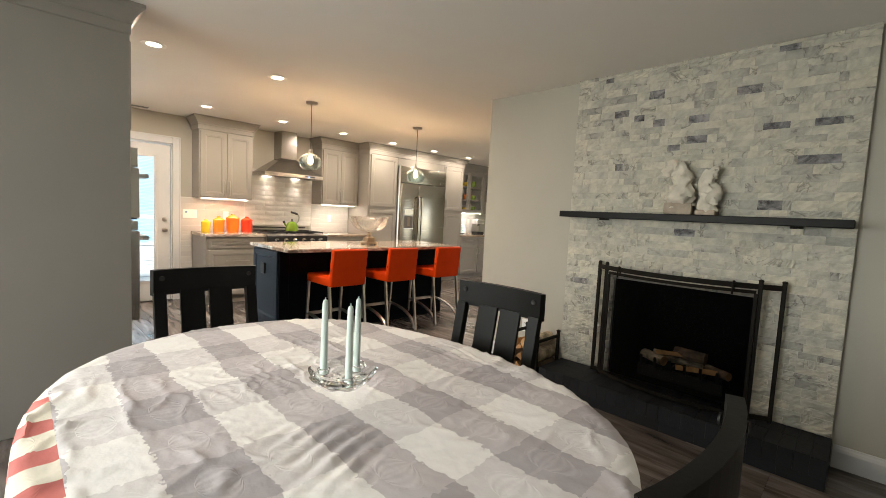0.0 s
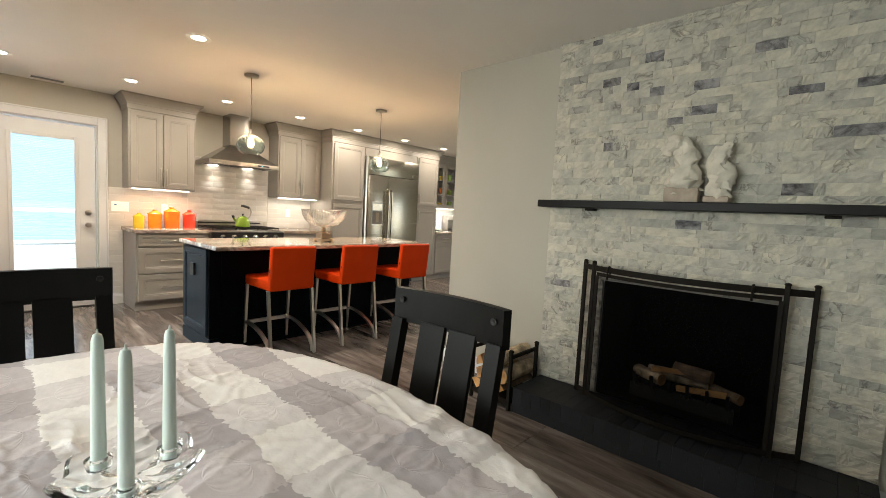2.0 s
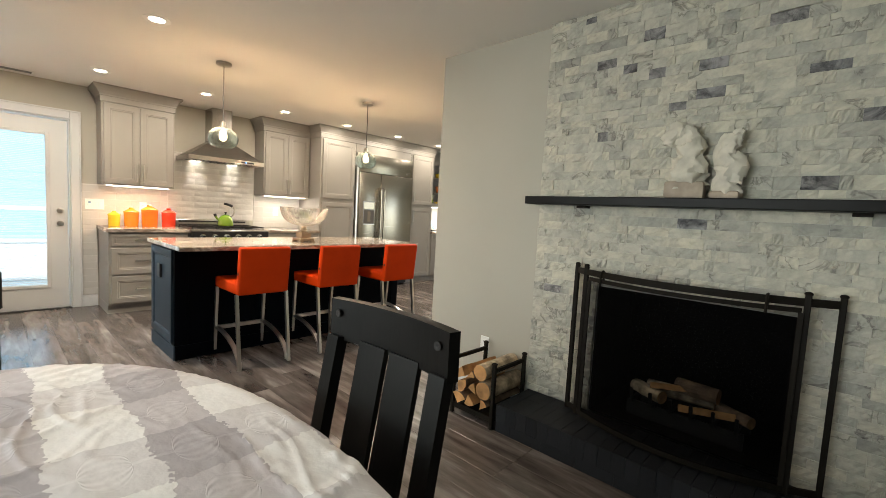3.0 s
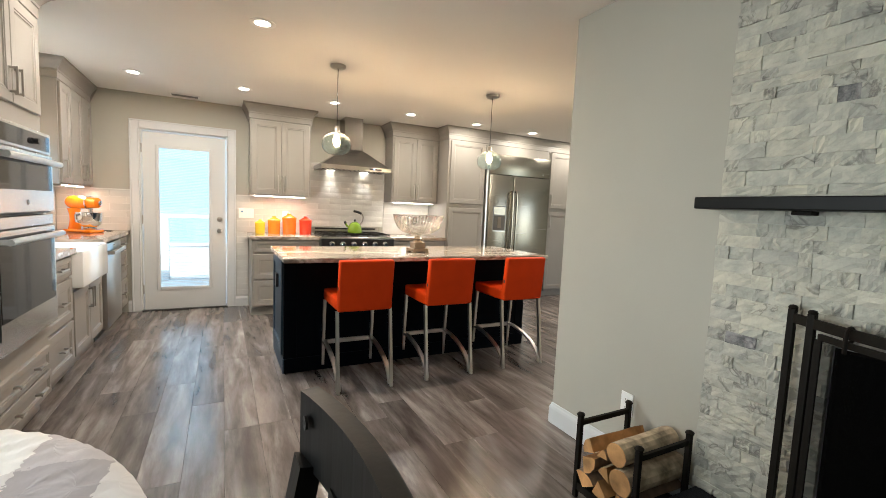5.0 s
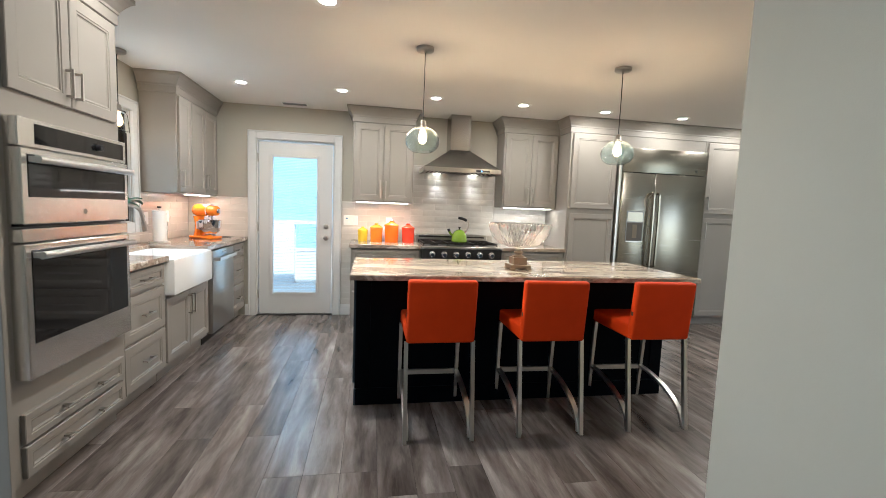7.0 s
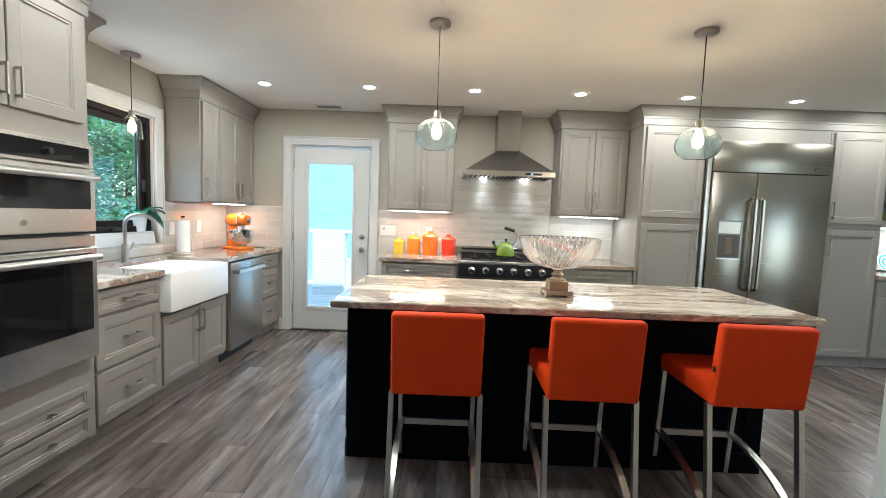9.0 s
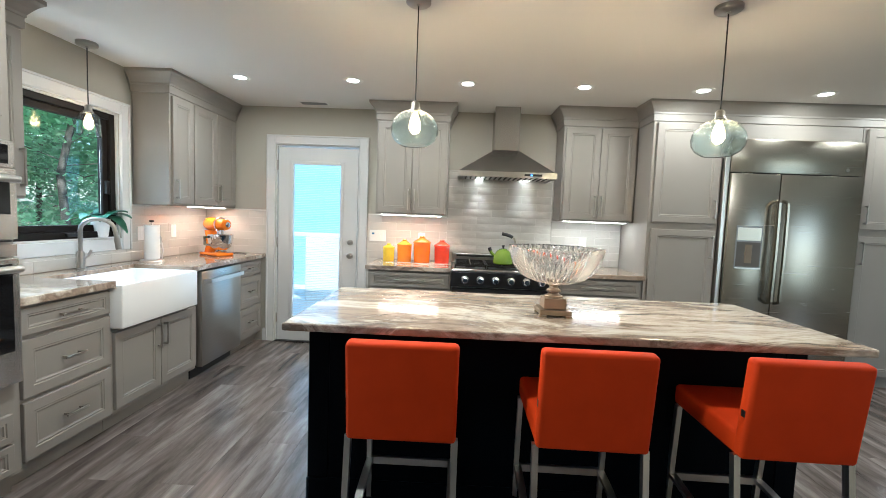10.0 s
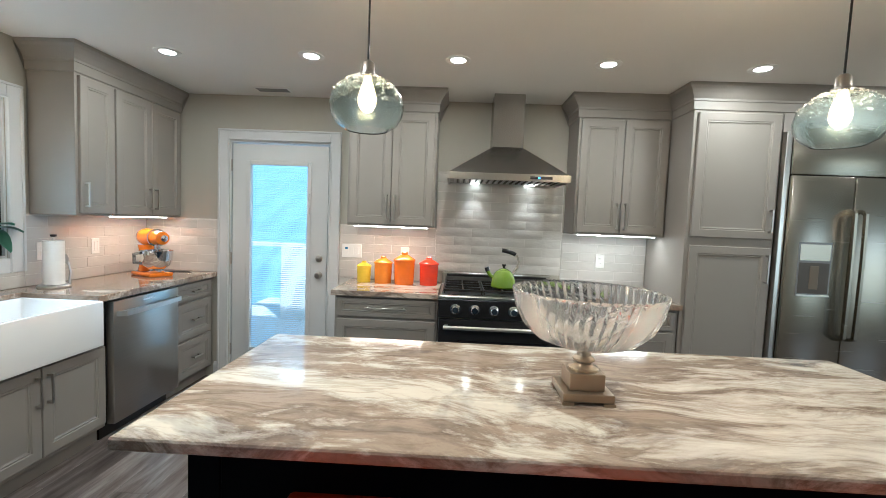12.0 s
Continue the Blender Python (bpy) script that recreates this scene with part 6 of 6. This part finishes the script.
TF = 0.010   # tile thickness
sw = plate("light_switch", pose(XB + TF + 0.001, 2.205, 1.160, 0, 0, 90), 0.17, 0.115, "switch3", "white triple switch plate on the tiles")
box("sticker", -0.058, -0.034, -0.0098, -0.0091, 0.012, 0.030, mat("blue_sticker", (0.03, 0.16, 0.32), 0.5, var=0.05), sw, 0.0003, "small blue sticker")
plate("outlet", pose(XB + TF + 0.001, 2.66, 1.15, 0, 0, 90), 0.072, 0.115, "outlet", "white outlet plate behind the canisters")
plate("outlet", pose(XB + TF + 0.001, 4.305, 1.16, 0, 0, 90), 0.072, 0.115, "outlet", "white outlet plate beside the range")
plate("light_switch", pose(-5.68, YW + TF + 0.001, 1.155, 0, 0, 180), 0.072, 0.115, "switch", "white rocker switch plate above the worktop")
plate("light_switch", pose(-5.27, YW + TF + 0.001, 1.145, 0, 0, 180), 0.072, 0.115, "switch", "white rocker switch plate beside the window")
plate("outlet", pose(-1.815, YF - 0.0005, 0.355), 0.072, 0.115, "outlet", "white outlet plate above the baseboard")

# coffee corner
cm = thing("coffee_maker", pose(-5.97, 7.93, 0.925, 0, 0, 90), "steel espresso machine on the worktop", "coffee maker")
box("body", -0.13, 0.13, 0.06, 0.22, 0, 0.33, STEEL, cm, 0.012, seg=2)
box("top", -0.13, 0.13, -0.10, 0.058, 0.23, 0.33, STEEL, cm, 0.010, seg=2)
box("drip_tray", -0.12, 0.12, -0.10, 0.058, 0.0, 0.05, BLACKPL, cm, 0.004)
lathe("group_head", [(0.03, 0.18), (0.035, 0.229), (0, 0.2295)], CHROME, cm, 16, (0, -0.03, 0))
pl = thing("plate_on_stand", pose(-6.07, 7.52, 0.925, 0, 0, 90), "pale plate with a turquoise spiral, upright", "plate")
pp = lathe("plate", [(0, 0), (0.05, 0), (0.095, 0.012), (0.10, 0.014), (0.094, 0.017), (0.05, 0.006), (0, 0.005)], PORCELAIN, pl, 32)
pp.matrix_local = pose(0, -0.01, 0.108, 78, 0, 0)
TURQ = mat("turquoise_glaze", (0.10, 0.50, 0.52), 0.2, var=0.1)
sp_ = sweep("spiral", [((0.012 + 0.0042 * k) * math.cos(k * 0.62), (0.012 + 0.0042 * k) * math.sin(k * 0.62), 0.010 if k < 10 else 0.010 + 0.0006 * (k - 9)) for k in range(19)], rect(0.006, 0.002), TURQ, pp, (0, 0, 1))
box("stand", -0.05, 0.05, -0.03, 0.04, 0, 0.012, BLACKPL, pl, 0.002)

# ---- outside ----
bm = bmesh.new()
add_box(bm, -400, 400, -400, 400, -0.5, -0.35)
tagged(part("ground", bm, GRASS), "green lawn round the house", "ground", kind="structure")
bm = bmesh.new()
add_box(bm, -10.5, XB - 0.16, -0.2, 5.5, -0.34, -0.03)
tagged(part("deck", bm, DECK), "pale timber deck behind the door", "deck", kind="structure")
# Unseen roof, added to keep the sun out; the eave leaves the railing lit.
bm = bmesh.new()
add_box(bm, -6.5, XB - 0.16, -0.8, 6.5, 2.62, 2.79)
add_box(bm, XB - 0.16, -2.99, 0.10, 9.3, H + 0.13, H + 0.35)
add_box(bm, -2.99, 2.8, -2.95, 9.3, H + 0.13, H + 0.35)
tagged(part("roof", bm, ROOF), "unseen dark roof with a short eave, added to block the sun", "roof", kind="structure")
# the neighbouring wing with lapped siding, and the white deck railing with its boxed column
wing = thing("garage", pose(-10.0, -1.6, -0.35), "garage wing with lapped siding behind the deck, bluish shade in its colour", "building")
box("wall", -3.0, -0.04, 0, 10.5, 0, 4.2, SIDING, wing, 0)
box("roof", -3.3, 0.35, -0.3, 10.8, 4.201, 4.36, ROOF, wing, 0)
lap = None
for i in range(28):
    if lap is None:
        bm = bmesh.new()
        vs = [bm.verts.new(p) for p in ((-0.0395, 0, 0), (0.0, 0, 0), (-0.003, 0, 0.148), (-0.0395, 0, 0.148), (-0.0395, 10.5, 0), (0.0, 10.5, 0), (-0.003, 10.5, 0.148), (-0.0395, 10.5, 0.148))]
        for q in ((0, 1, 2, 3), (4, 5, 6, 7), (0, 1, 5, 4), (1, 2, 6, 5), (2, 3, 7, 6)):
            bm.faces.new([vs[k] for k in q])
        o = part("siding_board", bm, SIDING, wing)
        lap = o.data
    else:
        o = new("siding_board", lap)
        o.parent = wing
    o.matrix_local = pose(0, 0, 0.02 + i * 0.148)
rl = thing("deck_railing", pose(-8.6, -2.0, -0.03), "white painted deck railing with a boxed column", "railing")
box("top_rail", -0.07, 0.07, 0, 7.4, 1.02, 1.08, TRIM, rl, 0.006)
box("lower_rail", -0.03, 0.03, 3.175, 7.4, 0.555, 0.605, TRIM, rl, 0.004)
box("column", -0.11, 0.11, 2.64, 3.17, 0.0, 1.019, TRIM, rl, 0.006)
box("panel", -0.02, 0.02, 3.175, 7.4, 0.0, 0.554, TRIM, rl, 0.003)
for y in (0.02, 7.30):
    box("post", -0.05, 0.05, y, y + 0.1, 0.0, 1.019, TRIM, rl, 0.004)


def tree(m, h, seed, label):
    rnd = random.Random(seed)
    t = thing("tree", m, label, "tree", "trees behind the house")
    bend = [(0.25 * rnd.uniform(-1, 1) * k / 6, 0.25 * rnd.uniform(-1, 1) * k / 6, h * 0.9 * k / 6) for k in range(7)]
    bm = bmesh.new()
    rings = []
    for k, (x, y, z) in enumerate(bend):
        r = 0.07 * (1 - 0.8 * k / 6) + 0.012
        rings.append([bm.verts.new((x + r * math.cos(a), y + r * math.sin(a), z)) for a in [2 * math.pi * i / 10 for i in range(10)]])
    for a, b in zip(rings, rings[1:]):
        for i in range(10):
            bm.faces.new((a[i], a[(i + 1) % 10], b[(i + 1) % 10], b[i]))
    tips = []
    for k in range(34):
        f = rnd.uniform(0.08, 1.0)
        i = min(5, int(f * 6))
        u = f * 6 - i
        base = Vector(bend[i]).lerp(Vector(bend[i + 1]), u)
        a = rnd.uniform(0, 2 * math.pi)
        ln = rnd.uniform(0.8, 2.3) * (1.15 - 0.6 * f)
        tip = base + Vector((math.cos(a) * ln, math.sin(a) * ln, rnd.uniform(0.0, 0.8)))
        mid = base.lerp(tip, 0.5) + Vector((0, 0, 0.15))
        add_sweep(bm, [base, mid, tip], circle(0.010, 5))
        tips += [mid, tip, base.lerp(tip, 0.75)]
    part("trunk", bm, TRUNK, t, smooth=True)
    vs, fs = [], []
    for tp in tips:
        for _ in range(120):
            c = tp + Vector((rnd.gauss(0, 0.38), rnd.gauss(0, 0.38), rnd.gauss(0, 0.22)))
            s = rnd.uniform(0.036, 0.075)
            d = Vector((rnd.gauss(0, 1), rnd.gauss(0, 1), rnd.gauss(0, 0.5))).normalized()
            e = d.orthogonal().normalized() * s * 0.55
            k = len(vs)
            vs += [c - d * s, c + e, c + d * s, c - e]
            fs.append((k, k + 1, k + 2, k + 3))
    me = bpy.data.meshes.new("crown")
    me.from_pydata(vs, [], fs)
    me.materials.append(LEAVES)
    cr = new("crown", me)
    cr.parent = t
    return t


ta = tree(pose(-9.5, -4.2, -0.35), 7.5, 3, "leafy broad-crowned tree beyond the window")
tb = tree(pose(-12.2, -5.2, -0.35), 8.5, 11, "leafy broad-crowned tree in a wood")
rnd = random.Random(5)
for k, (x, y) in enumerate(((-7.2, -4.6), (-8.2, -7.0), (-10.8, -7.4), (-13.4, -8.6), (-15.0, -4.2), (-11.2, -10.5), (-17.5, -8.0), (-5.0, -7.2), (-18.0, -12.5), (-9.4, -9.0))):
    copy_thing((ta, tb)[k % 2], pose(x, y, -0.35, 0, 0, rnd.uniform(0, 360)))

# ---- pieces: splashback tiles, facing stones, hearth bricks, floor planks ----
TL, TH = 0.300, 0.0745


def tile_mesh(w, h):
    bm = bmesh.new()
    g = 0.0012
    lo = [bm.verts.new(p) for p in ((g, 0, g), (w - g, 0, g), (w - g, 0, h - g), (g, 0, h - g))]
    up = [bm.verts.new(p) for p in ((g, -TF + 0.001, g), (w - g, -TF + 0.001, g), (w - g, -TF + 0.001, h - g), (g, -TF + 0.001, h - g))]
    b = 0.0028
    tp = [bm.verts.new(p) for p in ((b, -TF, b), (w - b, -TF, b), (w - b, -TF, h - b), (b, -TF, h - b))]
    for a, c in ((lo, up), (up, tp)):
        for i in range(4):
            bm.faces.new((a[i], a[(i + 1) % 4], c[(i + 1) % 4], c[i]))
    bm.faces.new(tp)
    bmesh.ops.recalc_face_normals(bm, faces=bm.faces)
    me = bpy.data.meshes.new("tile")
    bm.to_mesh(me)
    bm.free()
    me.materials.append(TILE)
    return me


TILES = {}


def rippled_tile(w, h, seed):
    """A hand-made tile: a pillowed face that dips and swells, smooth-shaded."""
    r = random.Random(seed)
    nx, nz = max(3, int(w / 0.045) + 1), 4
    g = 0.0014
    off = Vector((r.uniform(0, 50), r.uniform(0, 50), r.uniform(0, 50)))
    vs, fs = [], []
    for j in range(nz):
        for i in range(nx):
            x, z_ = g + (w - 2 * g) * i / (nx - 1), g + (h - 2 * g) * j / (nz - 1)
            rim = i in (0, nx - 1) or j in (0, nz - 1)
            y_ = -TF + (0.0024 if rim else -0.0085 * noise.noise(Vector((x * 13, z_ * 24, 0)) + off))
            vs.append((x, y_, z_))
    for j in range(nz - 1):
        for i in range(nx - 1):
            k = j * nx + i
            fs.append((k, k + 1, k + nx + 1, k + nx))
    me = bpy.data.meshes.new("tile")
    me.from_pydata(vs, [], fs)
    for p in me.polygons:
        p.use_smooth = True
    me.materials.append(TILE)
    return me


def tile_field(parent, m, length, z0, z1, skip=(), rippled=False):
    """Tiles in running bond over a field of local x 0..length; m: the field's frame, which faces local -y."""
    bed = box("grout_bed", 0.001, length - 0.001, -TF + (0.0085 if rippled else 0.0014), 0.0, z0 + 0.001, z1 - 0.001, GROUT, parent, 0)
    bed.matrix_world = m
    r, z = 0, z0
    while z < z1 - 0.012:
        h = min(TH, z1 - z)
        x = -TL / 2 if r % 2 else 0.0
        while x < length - 1e-6:
            a, b = max(0.0, x), min(length, x + TL)
            if b - a > 0.012:
                if not any(a < s1 - 0.005 and b > s0 + 0.005 and z + h / 2 > s2 and z + h / 2 < s3 for s0, s1, s2, s3 in skip):
                    key = (round(b - a, 3), round(h, 4), int(a * 7 + r * 3) % 9 if rippled else -1)
                    if key not in TILES:
                        TILES[key] = rippled_tile(b - a, h, key[2] + 31 * r) if rippled else tile_mesh(b - a, h)
                    o = new("tile", TILES[key])
                    o.parent = parent
                    o.matrix_world = m @ pose(a, 0, z)
            x += TL
        z += TH
        r += 1


B90, B180 = (lambda y: pose(XB + 0.0005, y, 0, 0, 0, 90)), (lambda x: pose(x, YW + 0.0005, 0, 0, 0, 180))
tile_field(wall_back, B90(0.402), 0.635, 0.926, 1.385)
tile_field(wall_back, B90(2.095), 0.135, 0.131, 0.925)
tile_field(wall_back, B90(2.095), 0.825, 0.926, 1.385)
tile_field(wall_back, B90(2.92), 1.06, 1.02, 1.86, rippled=True)
tile_field(wall_back, B90(3.98), 0.70, 0.926, 1.385)
tile_field(wall_back, B90(7.01), 1.1, 0.926, 1.385)
tile_field(wall_window, B180(-3.69), 0.375, 0.926, 1.385)
tile_field(wall_window, B180(-4.065), 1.10, 0.926, 1.024)
tile_field(wall_window, B180(-5.165), 1.045, 0.926, 1.385)

# split-face marble: rows of rough pieces, the ones with dark veins where they show
rs_ = random.Random(21)
DARKS = ((-0.27, 2.20, 0.13), (-0.55, 2.05, 0.12), (-0.55, 1.90, 0.12), (-1.07, 2.13, 0.11), (-0.83, 2.22, 0.10), (-0.13, 1.95, 0.13), (0.08, 1.74, 0.19), (-0.12, 1.46, 0.12),
         (-0.69, 1.87, 0.08), (0.12, 1.95, 0.12), (-0.93, 2.07, 0.07), (-0.80, 2.04, 0.08), (-0.57, 1.27, 0.13), (-1.06, 1.76, 0.06), (-1.18, 2.41, 0.06), (-1.30, 0.86, 0.11), (-0.10, 2.38, 0.10))


def stone_mesh(seed):
    """A unit piece: x and z from 0 to 1, its rough front near y = -1 (scaled later)."""
    r = random.Random(seed)
    bm = bmesh.new()
    nx, nz = 6, 4
    grid = [[bm.verts.new(((i / (nx - 1)), -(0.62 + 0.38 * r.random()) if 0 < i < nx - 1 and 0 < j < nz - 1 else -(0.62 + 0.26 * r.random()), j / (nz - 1))) for i in range(nx)] for j in range(nz)]
    for j in range(nz - 1):
        for i in range(nx - 1):
            bm.faces.new((grid[j][i], grid[j][i + 1], grid[j + 1][i + 1], grid[j + 1][i]))
    rim = [grid[0][i] for i in range(nx)] + [grid[j][nx - 1] for j in range(1, nz)] + [grid[nz - 1][i] for i in range(nx - 2, -1, -1)] + [grid[j][0] for j in range(nz - 2, 0, -1)]
    back = [bm.verts.new((v.co.x, 0, v.co.z)) for v in rim]
    for i in range(len(rim)):
        k = (i + 1) % len(rim)
        bm.faces.new((rim[i], back[i], back[k], rim[k]))
    bmesh.ops.recalc_face_normals(bm, faces=bm.faces)
    me = bpy.data.meshes.new("stone")
    bm.to_mesh(me)
    bm.free()
    return me


SM = [stone_mesh(k) for k in range(14)]
SMD = [stone_mesh(k + 50) for k in range(4)]
for me in SM:
    me.materials.append(STONE)
for me in SMD:
    me.materials.append(DARKSTONE)
rest_v, rest_f = [], []
count = 0
z = 0.171
while z < H - 0.02:
    h = min(rs_.choice((0.034, 0.040, 0.046, 0.048, 0.050, 0.052, 0.058)), H - 0.002 - z)
    starts = sorted((dx - dw / 2, dw) for dx, dz, dw in DARKS if z <= dz < z + h)
    x = SX0
    while x < SX1 - 0.01:
        w = min(rs_.choice((0.040, 0.055, 0.070, 0.085, 0.10, 0.12, 0.145)), SX1 - x)
        if SX1 - x - w < 0.04:
            w = SX1 - x
        dark = False
        for s0, dw in starts:
            if abs(s0 - x) < 0.03:
                w, dark = min(dw, SX1 - x), True
            elif x < s0 < x + w:
                w = max(s0 - x, 0.03)
        a, b = x, x + w
        spans = [(a, b)]
        if z < 0.895 and z + h > 0.17:
            spans = [(p, q) for p, q in ((a, min(b, -1.022)), (max(a, -0.118), b)) if q - p > 0.012]
        for p, q in spans:
            d = 0.018 + 0.011 * rs_.random()
            mt = pose(p + 0.0004, SY + 0.016, z + 0.0004) @ Matrix.Diagonal((q - p - 0.0008, d, h - 0.0008, 1))
            if dark or (z > 0.35 and count < 286):
                o = new("stone", SMD[count % 4] if dark else SM[rs_.randrange(14)])
                o.parent = facing
                o.matrix_world = mt
                count += 1
            else:
                me = SM[rs_.randrange(14)]
                k = len(rest_v)
                rest_v += [mt @ v.co for v in me.vertices]
                rest_f += [tuple(k + i for i in pl_.vertices) for pl_ in me.polygons]
        x += w
    z += h
me = bpy.data.meshes.new("stones")
me.from_pydata(rest_v, [], rest_f)
me.materials.append(STONES)
o = new("stones", me)
o.parent = facing
tagged(o, "split-face white marble pieces", kind="stuff")

# hearth: bricks on edge along the front, a course on top
bm = bmesh.new()
add_box(bm, 0, 1, 0, 1, 0, 1)
bk = bpy.data.meshes.new("brick")
bm.to_mesh(bk)
bm.free()
bk.materials.append(HEARTH)
xw = (0.280 + 1.415) / 25


def brick(x, y, z, sx, sy, sz):
    o = new("brick", bk)
    o.parent = hearth
    o.matrix_world = pose(x, y, z, 0, 0, 0) @ Matrix.Diagonal((sx, sy, sz, 1))


for i in range(25):
    x = -1.415 + i * xw
    j = rs_.uniform(-0.002, 0.002)
    brick(x + 0.0012, 3.405 + j, 0.066, xw - 0.0024, 0.203, 0.1020 + j * 0.5)
    brick(x + 0.0012, 3.6095, 0.152, xw - 0.0024, 0.1415, 0.0165 + j * 0.5)
for i in range(9):
    w = 1.695 / 8.5
    x = -1.415 + (i - 0.5) * w
    a, b = max(-1.415, x), min(0.280, x + w)
    if b - a > 0.02:
        brick(a + 0.0015, 3.408, 0.004, b - a - 0.003, 0.10, 0.060)

# floor planks along x
PW, PL = 0.182, 1.22


def plank_mesh(w, l):
    bm = bmesh.new()
    c = 0.0018
    lo = [bm.verts.new(p) for p in ((0.0004, 0.0004, -0.008), (l - 0.0004, 0.0004, -0.008), (l - 0.0004, w - 0.0004, -0.008), (0.0004, w - 0.0004, -0.008))]
    md = [bm.verts.new((v.co.x, v.co.y, -0.0012)) for v in lo]
    tp = [bm.verts.new(p) for p in ((c, c, 0), (l - c, c, 0), (l - c, w - c, 0), (c, w - c, 0))]
    for a, b in ((lo, md), (md, tp)):
        for i in range(4):
            bm.faces.new((a[i], a[(i + 1) % 4], b[(i + 1) % 4], b[i]))
    bm.faces.new(tp)
    bmesh.ops.recalc_face_normals(bm, faces=bm.faces)
    me = bpy.data.meshes.new("plank")
    bm.to_mesh(me)
    bm.free()
    me.materials.append(FLOOR)
    return me


PM = {}
rf = random.Random(9)
y = -2.6
row = 0
far_v, far_f = [], []
while y < 9.0:
    x = XB - 0.14 - rf.choice((0.1, 0.3, 0.5, 0.7, 0.9, 1.1))
    while x < 2.45:
        a, b = max(XB - 0.14 if y > 0.2 else -2.99, x), min(2.45 if y < YF else XE, x + PL)
        x += PL
        if b - a < 0.03:
            continue
        key = round(b - a, 2)
        if key not in PM:
            PM[key] = plank_mesh(PW, key)
        near = 0.3 < y < 6.6 and a < 0.2 and not (y > YF + 0.2 and a > XE)
        if near:
            o = new("plank", PM[key])
            o.parent = floor
            o.matrix_world = pose(a, y, 0)
        elif not (y > YF + 0.2 and a > XE + 0.2):
            k = len(far_v)
            far_v += [Vector((a, y, 0)) + v.co for v in PM[key].vertices]
            far_f += [tuple(k + i for i in p.vertices) for p in PM[key].polygons]
    y += PW
    row += 1
me = bpy.data.meshes.new("planks")
me.from_pydata(far_v, [], far_f)
me.materials.append(FLOOR)
o = new("planks", me)
o.parent = floor
tagged(o, "grey-brown wood planks", kind="stuff")
